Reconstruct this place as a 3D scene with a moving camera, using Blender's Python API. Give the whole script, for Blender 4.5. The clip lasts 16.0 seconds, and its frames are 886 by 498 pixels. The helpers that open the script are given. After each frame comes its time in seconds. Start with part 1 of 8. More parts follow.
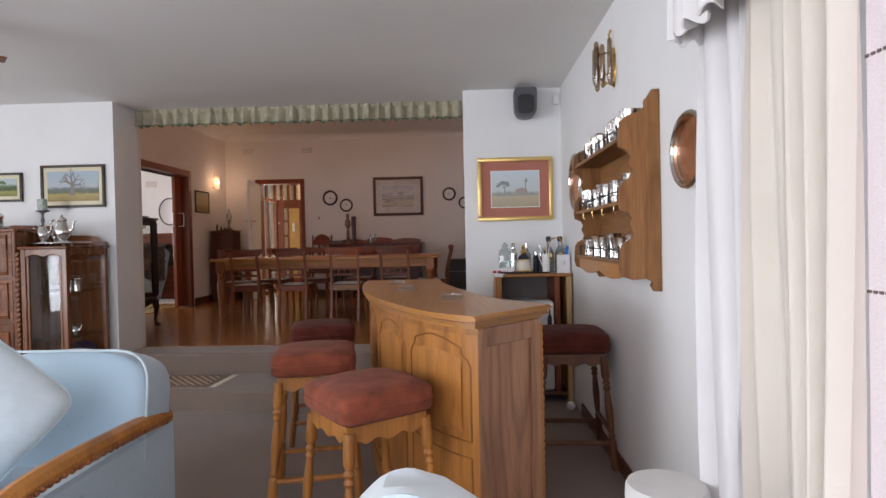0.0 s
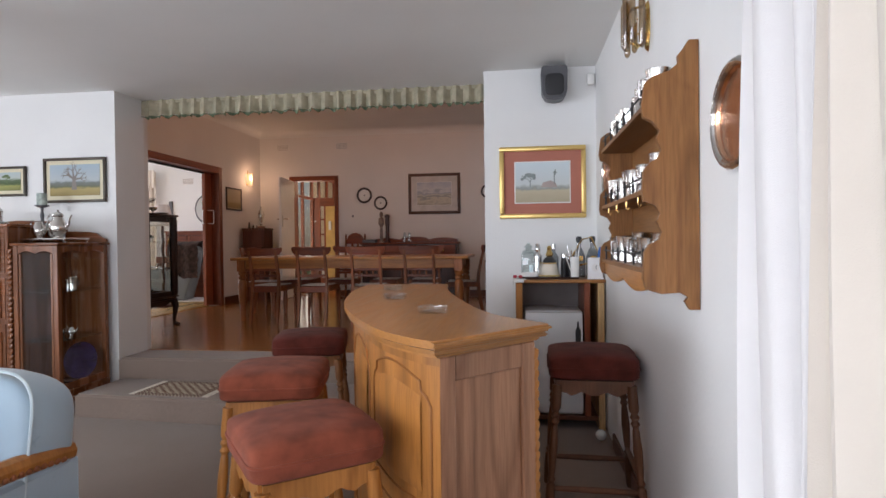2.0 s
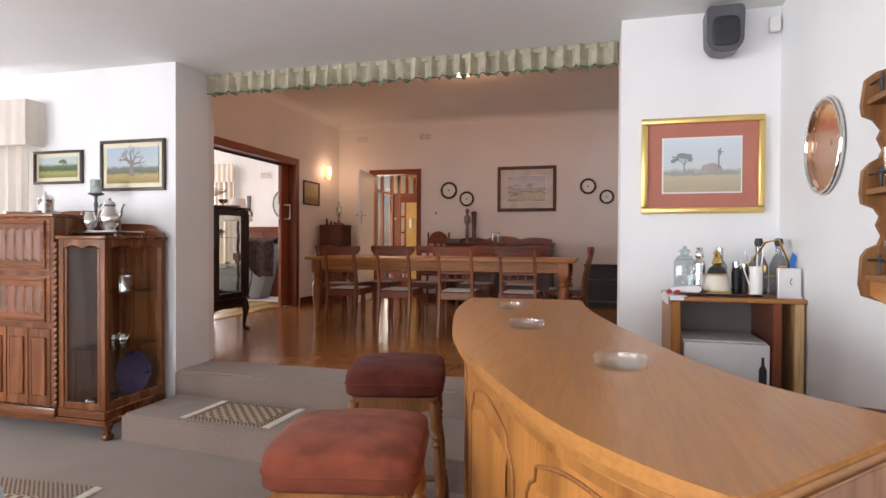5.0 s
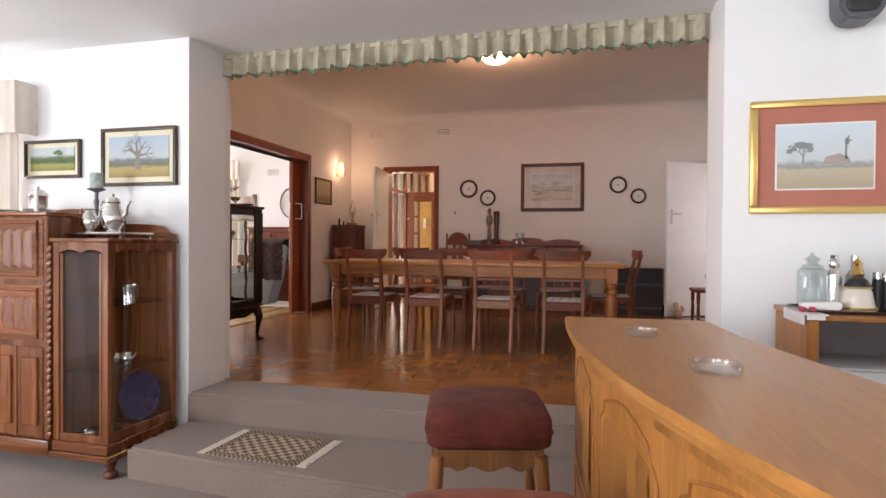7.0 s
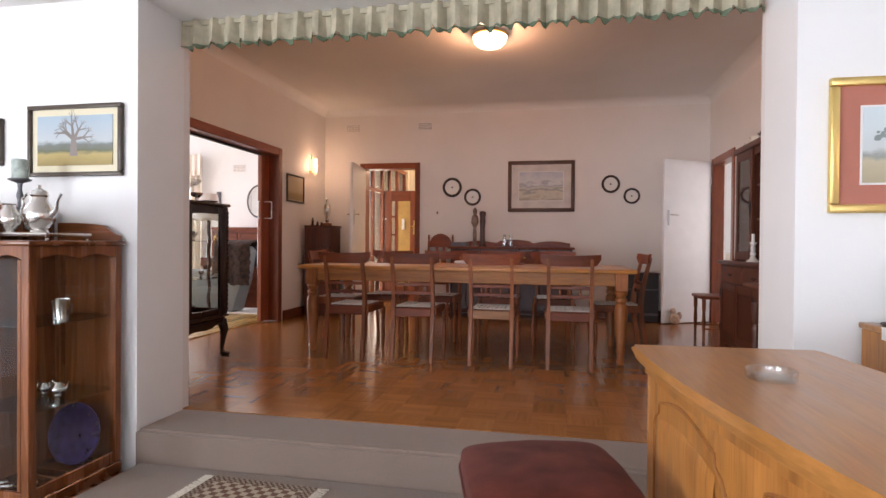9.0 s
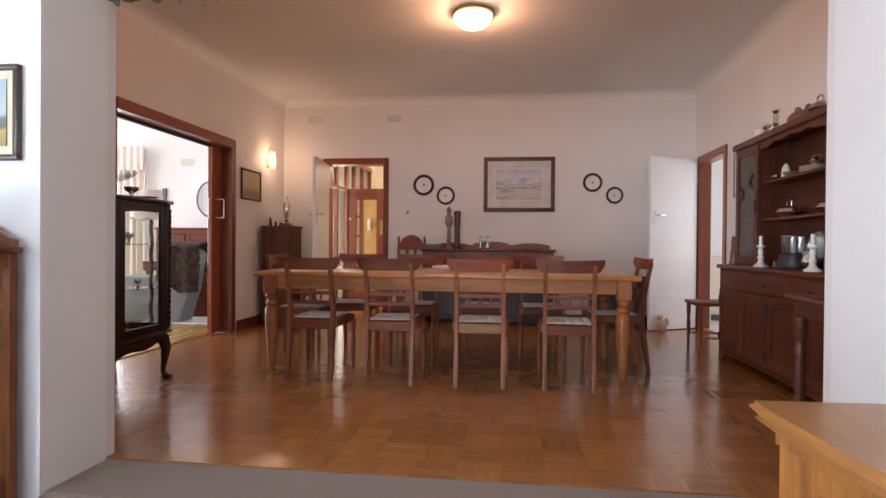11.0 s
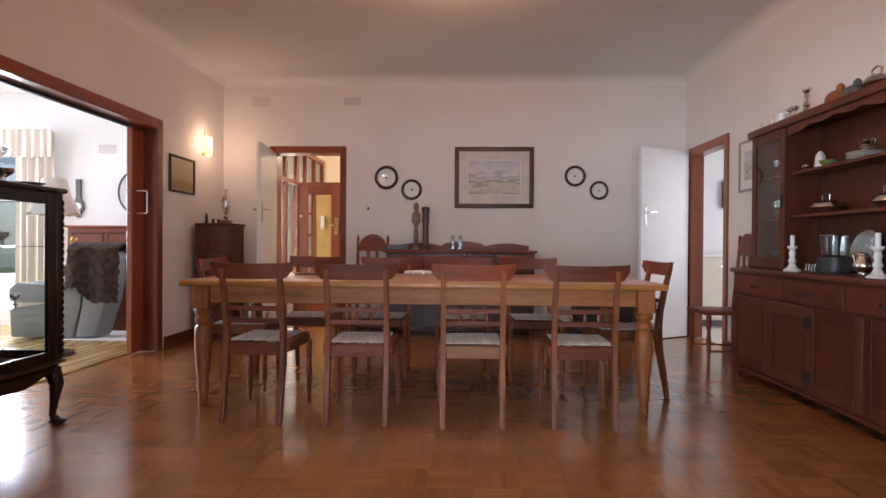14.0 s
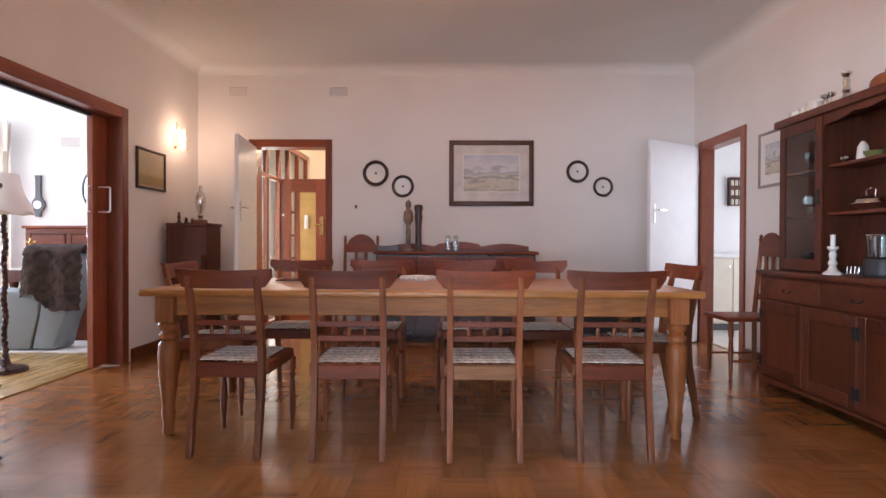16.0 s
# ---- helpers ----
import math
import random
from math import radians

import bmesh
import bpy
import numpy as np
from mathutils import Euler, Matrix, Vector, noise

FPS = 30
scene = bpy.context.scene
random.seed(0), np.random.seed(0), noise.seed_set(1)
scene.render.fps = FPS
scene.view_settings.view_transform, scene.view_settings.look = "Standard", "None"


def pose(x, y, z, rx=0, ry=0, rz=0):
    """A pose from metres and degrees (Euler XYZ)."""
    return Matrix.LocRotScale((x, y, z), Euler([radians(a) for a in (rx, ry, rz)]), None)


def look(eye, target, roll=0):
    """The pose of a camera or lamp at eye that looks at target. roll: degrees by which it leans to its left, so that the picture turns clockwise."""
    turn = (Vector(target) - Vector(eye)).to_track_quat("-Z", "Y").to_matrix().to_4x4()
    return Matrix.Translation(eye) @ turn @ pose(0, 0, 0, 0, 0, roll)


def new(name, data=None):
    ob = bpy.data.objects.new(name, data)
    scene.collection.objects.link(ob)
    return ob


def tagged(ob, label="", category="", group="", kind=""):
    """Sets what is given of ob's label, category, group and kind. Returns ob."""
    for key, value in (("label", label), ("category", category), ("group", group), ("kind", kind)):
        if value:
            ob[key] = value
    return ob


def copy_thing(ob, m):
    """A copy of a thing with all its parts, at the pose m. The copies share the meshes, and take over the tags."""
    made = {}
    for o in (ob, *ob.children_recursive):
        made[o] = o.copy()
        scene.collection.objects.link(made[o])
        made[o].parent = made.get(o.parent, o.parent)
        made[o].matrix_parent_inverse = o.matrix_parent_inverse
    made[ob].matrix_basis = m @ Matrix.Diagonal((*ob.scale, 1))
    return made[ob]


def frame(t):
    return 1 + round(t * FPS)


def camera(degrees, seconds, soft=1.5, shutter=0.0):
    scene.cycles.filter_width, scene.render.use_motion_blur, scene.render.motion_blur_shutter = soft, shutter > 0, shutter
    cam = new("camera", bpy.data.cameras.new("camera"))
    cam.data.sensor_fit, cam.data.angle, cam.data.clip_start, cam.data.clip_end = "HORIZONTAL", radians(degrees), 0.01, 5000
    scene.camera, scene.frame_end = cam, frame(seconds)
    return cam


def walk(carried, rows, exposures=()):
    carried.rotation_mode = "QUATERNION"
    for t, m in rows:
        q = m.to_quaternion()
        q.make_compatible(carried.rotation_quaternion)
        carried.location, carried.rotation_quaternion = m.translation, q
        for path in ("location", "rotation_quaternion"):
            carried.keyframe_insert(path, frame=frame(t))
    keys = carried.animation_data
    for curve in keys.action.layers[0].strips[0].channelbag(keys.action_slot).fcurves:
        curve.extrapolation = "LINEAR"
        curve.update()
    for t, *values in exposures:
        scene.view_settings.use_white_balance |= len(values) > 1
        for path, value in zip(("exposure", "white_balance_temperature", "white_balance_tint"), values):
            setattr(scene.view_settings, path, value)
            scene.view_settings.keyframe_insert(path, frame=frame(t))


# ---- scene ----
cam = camera(75.5, 16.0)
PATH = [
    (0, (1.29, 0.239, 1.284), (1.215, 2.238, 1.256), -1.2),
    (0.5, (1.365, 0.35, 1.283), (1.262, 2.347, 1.256), -1.1),
    (1, (1.466, 0.48, 1.289), (1.312, 2.474, 1.262), -1.0),
    (1.5, (1.533, 0.618, 1.277), (1.321, 2.606, 1.251), -0.9),
    (2, (1.558, 0.792, 1.277), (1.293, 2.774, 1.252), -0.7),
    (2.5, (1.559, 0.96, 1.279), (1.238, 2.934, 1.255), -0.5),
    (3, (1.545, 1.127, 1.268), (1.165, 3.09, 1.245), -0.4),
    (3.5, (1.506, 1.277, 1.269), (1.062, 3.227, 1.246), -0.3),
    (4, (1.399, 1.413, 1.262), (0.897, 3.349, 1.242), -0.2),
    (6.5, (0.811, 2.003, 1.299), (0.286, 3.933, 1.275), 0.4),
    (7, (0.677, 2.091, 1.297), (0.174, 4.027, 1.274), 0.4),
    (7.5, (0.577, 2.198, 1.289), (0.1, 4.141, 1.268), 0.5),
    (8, (0.488, 2.334, 1.297), (0.042, 4.284, 1.278), 0.5),
    (8.5, (0.42, 2.448, 1.304), (0.004, 4.404, 1.285), 0.5),
    (9, (0.352, 2.591, 1.308), (-0.043, 4.552, 1.29), 0.5),
    (11.5, (0.007, 3.3, 1.331), (-0.205, 5.289, 1.318), 0.4),
    (12, (-0.065, 3.465, 1.327), (-0.238, 5.458, 1.317), 0.3),
    (12.5, (-0.118, 3.585, 1.329), (-0.255, 5.58, 1.318), 0.3),
    (13, (-0.157, 3.725, 1.336), (-0.272, 5.721, 1.321), 0.3),
    (13.5, (-0.188, 3.863, 1.344), (-0.285, 5.861, 1.33), 0.3),
    (14, (-0.209, 3.972, 1.339), (-0.288, 5.97, 1.323), 0.4),
    (14.5, (-0.249, 4.101, 1.351), (-0.316, 6.1, 1.332), 0.3),
    (15, (-0.289, 4.225, 1.354), (-0.342, 6.224, 1.338), 0.3),
    (15.5, (-0.319, 4.332, 1.357), (-0.357, 6.331, 1.338), 0.2),
    (16, (-0.33, 4.419, 1.355), (-0.354, 6.419, 1.336), 0.2),
]
# the clip's camera opens up and cools as it nears the darker dining room
EXPOSURES = [(0.0, -1.45, 6650, 23), (2.0, -1.32, 6550, 22), (3.5, -0.99, 6800, 24), (7.0, -0.67, 6850, 24), (9.0, -0.6, 6650, 24), (12.5, -0.5, 6150, 20), (13.5, -0.53, 6100, 20), (15.0, -0.58, 5900, 20), (15.5, -0.48, 5850, 20), (16.0, -0.3, 5800, 20)]
walk(cam, [(t, look(eye, target, roll)) for t, eye, target, roll in PATH], EXPOSURES)

import itertools

# ---- world, daylight and lamps ----
world = bpy.data.worlds.new("sky")
scene.world = world
world.use_nodes = True
wn = world.node_tree.nodes
sky = wn.new("ShaderNodeTexSky")
sky.sky_type = "NISHITA"
sky.sun_disc = False
sky.sun_elevation = radians(55)
sky.sun_rotation = radians(200)
wn["Background"].inputs["Strength"].default_value = 0.12
world.node_tree.links.new(sky.outputs["Color"], wn["Background"].inputs["Color"])

sun = new("sun", bpy.data.lights.new("sun", "SUN"))
sun.data.energy, sun.data.angle, sun.data.color = 3.0, radians(0.5), (1.0, 0.95, 0.87)
sun.matrix_world = look((0, -6, 12), (0.6, 0.2, 0))


def window_light(name, eye, target, w, h, power, color=(0.93, 0.97, 1.0)):
    """The sky's light, standing in a window's opening."""
    d = bpy.data.lights.new(name, "AREA")
    d.shape, d.size, d.size_y, d.energy, d.color = "RECTANGLE", w, h, power, color
    ob = new(name, d)
    ob.matrix_world = look(eye, target)
    return ob


window_light("daylight_back", (-0.6, -2.52, 1.3), (-0.6, 3, 1.3), 4.2, 1.9, 270, (0.81, 0.91, 1.0))
window_light("daylight_side", (2.20, 0.5, 1.2), (-2, 0.5, 1.2), 2.3, 1.7, 75, (0.81, 0.91, 1.0))
# fill from an added, unseen left-hand window, placed to brighten the right wall
window_light("fill_light_west", (-4.75, -0.65, 1.3), (0, -0.65, 1.3), 3.1, 1.85, 640, (0.80, 0.94, 0.98))
window_light("daylight_front", (-3.95, 5.15, 1.55), (-2.2, 2.6, 1.2), 0.75, 1.1, 85, (0.84, 0.94, 1.0))
# fill added to brighten the sitting room from its unseen left wall
window_light("fill_light_sitting", (-6.9, 8.2, 1.9), (-4, 8.2, 1.7), 3.4, 1.9, 110)
window_light("daylight_sitting_far", (-6.07, 10.40, 1.7), (-3.2, 7.2, 0.5), 1.2, 1.5, 170)
window_light("daylight_passage", (4.3, 10.2, 1.7), (2, 10.2, 1.5), 1.6, 1.5, 46, (1.0, 0.97, 0.92))
window_light("daylight_hall", (-2.62, 11.75, 1.5), (-1.4, 11.75, 1.4), 1.5, 2.0, 45, (1.0, 0.9, 0.7))


def bulb(name, place, power, radius, color):
    d = bpy.data.lights.new(name, "POINT")
    d.energy, d.shadow_soft_size, d.color = power, radius, color
    ob = new(name, d)
    ob.location = place
    return ob


WARM = (1.0, 0.51, 0.25)
bulb("bulb_ceiling", (-0.29, 7.9, 3.185), 54, 0.04, WARM)
bulb("bulb_wall", (-2.96, 10.05, 2.38), 9, 0.04, (1.0, 0.64, 0.38))
# warm light added to brighten the hall, with no fitting of its own
bulb("hall_fill", (-1.7, 12.3, 2.7), 34, 0.08, (1.0, 0.74, 0.48))

# ---- materials ----


def nodes(name):
    m = bpy.data.materials.new(name)
    m.use_nodes = True
    t = m.node_tree
    return m, t, t.nodes["Principled BSDF"]


def ramp(t, fac, stops):
    r = t.nodes.new("ShaderNodeValToRGB")
    e = r.color_ramp.elements
    while len(e) < len(stops):
        e.new(0.5)
    for el, (p, c) in zip(e, stops):
        el.position, el.color = p, (*c, 1)
    t.links.new(fac, r.inputs["Fac"])
    return r.outputs["Color"]


def tex(t, kind, scale, stretch=(1, 1, 1), detail=4.0, coord="Object", shift=None):
    co = t.nodes.new("ShaderNodeTexCoord")
    mp = t.nodes.new("ShaderNodeMapping")
    mp.inputs["Scale"].default_value = stretch
    src = co.outputs[coord]
    if shift is not None:
        add = t.nodes.new("ShaderNodeVectorMath")
        t.links.new(src, add.inputs[0])
        t.links.new(shift, add.inputs[1])
        src = add.outputs[0]
    t.links.new(src, mp.inputs["Vector"])
    n = t.nodes.new(kind)
    n.inputs["Scale"].default_value = scale
    if "Detail" in n.inputs:
        n.inputs["Detail"].default_value = detail
    t.links.new(mp.outputs["Vector"], n.inputs["Vector"])
    return n


def bump(t, bsdf, height, strength, distance=0.01):
    b = t.nodes.new("ShaderNodeBump")
    b.inputs["Strength"].default_value = strength
    b.inputs["Distance"].default_value = distance
    t.links.new(height, b.inputs["Height"])
    t.links.new(b.outputs["Normal"], bsdf.inputs["Normal"])


def shade(c, k):
    return tuple(min(1.0, v * k) for v in c)


def plain(name, c, rough=0.6, metal=0.0, vary=0.12, scale=6.0, fine=80.0, relief=0.15, spec=0.5, sheen=0.0, coat=0.0):
    m, t, b = nodes(name)
    n = tex(t, "ShaderNodeTexNoise", scale)
    col = ramp(t, n.outputs["Fac"], [(0.3, shade(c, 1 - vary)), (0.7, shade(c, 1 + vary))])
    t.links.new(col, b.inputs["Base Color"])
    b.inputs["Roughness"].default_value, b.inputs["Metallic"].default_value = rough, metal
    b.inputs["Specular IOR Level"].default_value = spec
    b.inputs["Sheen Weight"].default_value = sheen
    b.inputs["Coat Weight"].default_value = coat
    if relief:
        f = tex(t, "ShaderNodeTexNoise", fine)
        bump(t, b, f.outputs["Fac"], relief, 0.004)
    return m


def wood(name, c, axis="z", rough=0.35, contrast=0.45, coat=0.1, ring=9.0, per="Random", tone=0.2, pores=0.5, rings=0.0, figure=0.75, spec=0.35, polish=0.2):
    """Long grain along one axis, with streaks, pores and a tone of each piece's own."""
    m, t, b = nodes(name)
    s = {"x": (0.07, 1, 1), "y": (1, 0.07, 1), "z": (1, 1, 0.07)}[axis]
    oi = t.nodes.new("ShaderNodeObjectInfo")
    geo = t.nodes.new("ShaderNodeNewGeometry")
    rnd = oi.outputs["Random"] if per == "Random" else geo.outputs["Random Per Island"]
    mul = t.nodes.new("ShaderNodeMath")
    mul.operation, mul.inputs[1].default_value = "MULTIPLY", 37.0
    t.links.new(rnd, mul.inputs[0])
    comb = t.nodes.new("ShaderNodeCombineXYZ")
    for k in "XYZ":
        t.links.new(mul.outputs[0], comb.inputs[k])
    big = tex(t, "ShaderNodeTexNoise", ring, s, 3.0, shift=comb.outputs[0])
    big.inputs["Distortion"].default_value = 1.2
    fine = tex(t, "ShaderNodeTexNoise", 120.0, s, 5.0, shift=comb.outputs[0])
    col = ramp(t, big.outputs["Fac"], [(0.25, shade(c, 1 - contrast)), (0.5, c), (0.75, shade(c, 1 + contrast * 0.7))])
    if rings:
        slow = {"x": (0.16, 1, 1), "y": (1, 0.16, 1), "z": (1, 1, 0.16)}[axis]
        arch = tex(t, "ShaderNodeTexNoise", 3.2, slow, 1.5, shift=comb.outputs[0])
        k = t.nodes.new("ShaderNodeMath")
        k.operation, k.inputs[1].default_value = "MULTIPLY", rings
        t.links.new(arch.outputs["Fac"], k.inputs[0])
        fr = t.nodes.new("ShaderNodeMath")
        fr.operation = "PINGPONG"
        fr.inputs[1].default_value = 1.0
        t.links.new(k.outputs[0], fr.inputs[0])
        cm = t.nodes.new("ShaderNodeMix")
        cm.data_type, cm.blend_type = "RGBA", "MULTIPLY"
        cm.inputs["Factor"].default_value = figure
        t.links.new(col, cm.inputs["A"])
        t.links.new(ramp(t, fr.outputs[0], [(0.0, (0.62, 0.55, 0.5)), (0.35, (1, 1, 1)), (0.9, (1, 0.98, 0.95)), (1.0, (0.85, 0.8, 0.75))]), cm.inputs["B"])
        col = cm.outputs["Result"]
    mix = t.nodes.new("ShaderNodeMix")
    mix.data_type, mix.blend_type = "RGBA", "MULTIPLY"
    mix.inputs["Factor"].default_value = pores
    t.links.new(col, mix.inputs["A"])
    t.links.new(ramp(t, fine.outputs["Fac"], [(0.35, (0.55, 0.5, 0.45)), (0.6, (1, 1, 1))]), mix.inputs["B"])
    hsv = t.nodes.new("ShaderNodeHueSaturation")
    val = t.nodes.new("ShaderNodeMapRange")
    val.inputs["To Min"].default_value, val.inputs["To Max"].default_value = 1 - tone, 1 + tone
    t.links.new(rnd, val.inputs["Value"])
    t.links.new(val.outputs[0], hsv.inputs["Value"])
    t.links.new(mix.outputs["Result"], hsv.inputs["Color"])
    t.links.new(hsv.outputs["Color"], b.inputs["Base Color"])
    rr = t.nodes.new("ShaderNodeMapRange")
    rr.inputs["To Min"].default_value, rr.inputs["To Max"].default_value = rough * 0.75, rough * 1.4
    t.links.new(big.outputs["Fac"], rr.inputs["Value"])
    t.links.new(rr.outputs[0], b.inputs["Roughness"])
    b.inputs["Specular IOR Level"].default_value = spec
    b.inputs["Coat Weight"].default_value = coat
    b.inputs["Coat Roughness"].default_value = polish
    bump(t, b, fine.outputs["Fac"], 0.12, 0.002)
    return m


def thin_glass(name, tint=(0.96, 0.98, 0.97), rough=0.02, gloss=0.015):
    m, t, b = nodes(name)
    t.nodes.remove(b)
    tr = t.nodes.new("ShaderNodeBsdfTransparent")
    tr.inputs["Color"].default_value = (*tint, 1)
    gl = t.nodes.new("ShaderNodeBsdfGlossy")
    gl.inputs["Roughness"].default_value = rough
    fr = t.nodes.new("ShaderNodeLayerWeight")
    fr.inputs["Blend"].default_value = 0.5
    pw = t.nodes.new("ShaderNodeMath")
    pw.operation, pw.inputs[1].default_value = "POWER", 4.0
    t.links.new(fr.outputs["Facing"], pw.inputs[0])
    ad = t.nodes.new("ShaderNodeMath")
    ad.operation, ad.inputs[1].default_value, ad.inputs[2].default_value = "MULTIPLY_ADD", 0.7, gloss
    t.links.new(pw.outputs[0], ad.inputs[0])
    mx = t.nodes.new("ShaderNodeMixShader")
    t.links.new(ad.outputs[0], mx.inputs[0])
    t.links.new(tr.outputs[0], mx.inputs[1])
    t.links.new(gl.outputs[0], mx.inputs[2])
    t.links.new(mx.outputs[0], t.nodes["Material Output"].inputs["Surface"])
    return m


def metal(name, c, rough=0.15):
    m, t, b = nodes(name)
    b.inputs["Base Color"].default_value, b.inputs["Metallic"].default_value = (*c, 1), 1.0
    n = tex(t, "ShaderNodeTexNoise", 25.0)
    rr = t.nodes.new("ShaderNodeMapRange")
    rr.inputs["To Min"].default_value, rr.inputs["To Max"].default_value = rough * 0.6, rough * 1.6
    t.links.new(n.outputs["Fac"], rr.inputs["Value"])
    t.links.new(rr.outputs[0], b.inputs["Roughness"])
    return m


def glow(name, c, strength):
    m, t, b = nodes(name)
    b.inputs["Base Color"].default_value = (*shade(c, 0.9), 1)
    b.inputs["Emission Color"].default_value = (*c, 1)
    b.inputs["Emission Strength"].default_value = strength
    return m


def carpet_mat(name, c):
    m, t, b = nodes(name)
    a = tex(t, "ShaderNodeTexNoise", 260.0, detail=2.0)
    g = tex(t, "ShaderNodeTexNoise", 2.2)
    mix = t.nodes.new("ShaderNodeMix")
    mix.data_type, mix.blend_type = "RGBA", "MULTIPLY"
    mix.inputs["Factor"].default_value = 1.0
    t.links.new(ramp(t, a.outputs["Fac"], [(0.3, shade(c, 0.72)), (0.7, shade(c, 1.25))]), mix.inputs["A"])
    t.links.new(ramp(t, g.outputs["Fac"], [(0.3, (0.88, 0.87, 0.86)), (0.7, (1, 1, 1))]), mix.inputs["B"])
    t.links.new(mix.outputs["Result"], b.inputs["Base Color"])
    b.inputs["Roughness"].default_value, b.inputs["Specular IOR Level"].default_value = 0.95, 0.1
    b.inputs["Sheen Weight"].default_value = 0.25
    bump(t, b, a.outputs["Fac"], 0.5, 0.004)
    return m


def damask(name, c, c2, scale=9.0, sheen=0.5):
    m, t, b = nodes(name)
    v = tex(t, "ShaderNodeTexVoronoi", scale)
    n = tex(t, "ShaderNodeTexNoise", scale * 1.7)
    n.inputs["Distortion"].default_value = 2.0
    f = tex(t, "ShaderNodeTexNoise", 300.0)
    mx = t.nodes.new("ShaderNodeMath")
    mx.operation = "MULTIPLY"
    t.links.new(v.outputs["Distance"], mx.inputs[0])
    t.links.new(n.outputs["Fac"], mx.inputs[1])
    t.links.new(ramp(t, mx.outputs[0], [(0.1, c), (0.28, c2)]), b.inputs["Base Color"])
    b.inputs["Roughness"].default_value, b.inputs["Sheen Weight"].default_value = 0.55, sheen
    bump(t, b, f.outputs["Fac"], 0.2, 0.002)
    return m


def rug_mat(name, c1, c2, c3, scale):
    m, t, b = nodes(name)
    ch = tex(t, "ShaderNodeTexChecker", scale)
    ch.inputs["Color1"].default_value, ch.inputs["Color2"].default_value = (*c1, 1), (*c2, 1)
    v = tex(t, "ShaderNodeTexVoronoi", scale * 1.3)
    mix = t.nodes.new("ShaderNodeMix")
    mix.data_type = "RGBA"
    t.links.new(ramp(t, v.outputs["Distance"], [(0.25, (0, 0, 0)), (0.45, (1, 1, 1))]), mix.inputs["Factor"])
    mix.inputs["A"].default_value = (*c3, 1)
    t.links.new(ch.outputs["Color"], mix.inputs["B"])
    t.links.new(mix.outputs["Result"], b.inputs["Base Color"])
    b.inputs["Roughness"].default_value, b.inputs["Specular IOR Level"].default_value = 0.95, 0.1
    f = tex(t, "ShaderNodeTexNoise", 300.0)
    bump(t, b, f.outputs["Fac"], 0.5, 0.003)
    return m


def scenery(name, stops, rough=0.5, blot=5.0, loose=0.22):
    """A small painted landscape: bands from the ground to the sky, broken by brushwork."""
    m, t, b = nodes(name)
    co = t.nodes.new("ShaderNodeTexCoord")
    sep = t.nodes.new("ShaderNodeSeparateXYZ")
    t.links.new(co.outputs["Generated"], sep.inputs[0])
    n = tex(t, "ShaderNodeTexNoise", blot, (1, 1, 1.6), 6.0, "Generated")
    ma = t.nodes.new("ShaderNodeMath")
    ma.operation, ma.inputs[1].default_value, ma.inputs[2].default_value = "MULTIPLY_ADD", loose, -loose / 2
    t.links.new(n.outputs["Fac"], ma.inputs[0])
    ad = t.nodes.new("ShaderNodeMath")
    t.links.new(ma.outputs[0], ad.inputs[0])
    t.links.new(sep.outputs["Z"], ad.inputs[1])
    t.links.new(ramp(t, ad.outputs[0], stops), b.inputs["Base Color"])
    b.inputs["Roughness"].default_value = rough
    return m


def sheer(name, c, thin=0.25):
    """Net cloth: part see-through, part lit from behind and before."""
    m, t, b = nodes(name)
    t.nodes.remove(b)
    tr, tl, df = (t.nodes.new("ShaderNodeBsdf" + k) for k in ("Transparent", "Translucent", "Diffuse"))
    weave = tex(t, "ShaderNodeTexNoise", 420.0, detail=1.0)
    col = ramp(t, weave.outputs["Fac"], [(0.35, shade(c, 0.86)), (0.65, c)])
    for n in (tl, df):
        t.links.new(col, n.inputs["Color"])
    cloth, out = t.nodes.new("ShaderNodeMixShader"), t.nodes.new("ShaderNodeMixShader")
    cloth.inputs[0].default_value, out.inputs[0].default_value = 0.5, 1 - thin
    t.links.new(tl.outputs[0], cloth.inputs[1])
    t.links.new(df.outputs[0], cloth.inputs[2])
    t.links.new(tr.outputs[0], out.inputs[1])
    t.links.new(cloth.outputs[0], out.inputs[2])
    t.links.new(out.outputs[0], t.nodes["Material Output"].inputs["Surface"])
    return m


M_WALL = plain("white_wall_paint", (0.84, 0.84, 0.83), 0.75, vary=0.03, scale=1.5, fine=60, relief=0.25, spec=0.3)
M_DWALL = plain("cream_wall_paint", (0.80, 0.77, 0.74), 0.7, vary=0.03, scale=1.5, fine=60, relief=0.25, spec=0.3)
M_CEIL = plain("ceiling_paint", (0.83, 0.83, 0.81), 0.8, vary=0.03, scale=1.0, fine=90, relief=0.12, spec=0.2)
M_CARPET = carpet_mat("taupe_carpet", (0.26, 0.193, 0.158))
M_OAK = wood("golden_oak", (0.45, 0.183, 0.042), "z", 0.38, 0.3, 0.1, pores=0.35, rings=9.0)
M_OAKX = wood("golden_oak_top", (0.47, 0.20, 0.05), "y", 0.3, 0.14, 0.25, ring=16.0, pores=0.3, rings=15.0, figure=0.2)
# pinker, less saturated oak for the bar's end
M_OAKE = wood("pinkish_oak", (0.42, 0.212, 0.12), "z", 0.42, 0.25, 0.05, pores=0.35, rings=13.0)
M_OAKR = wood("rack_oak", (0.33, 0.145, 0.048), "z", 0.42, 0.3, 0.05, pores=0.5, rings=16.0)
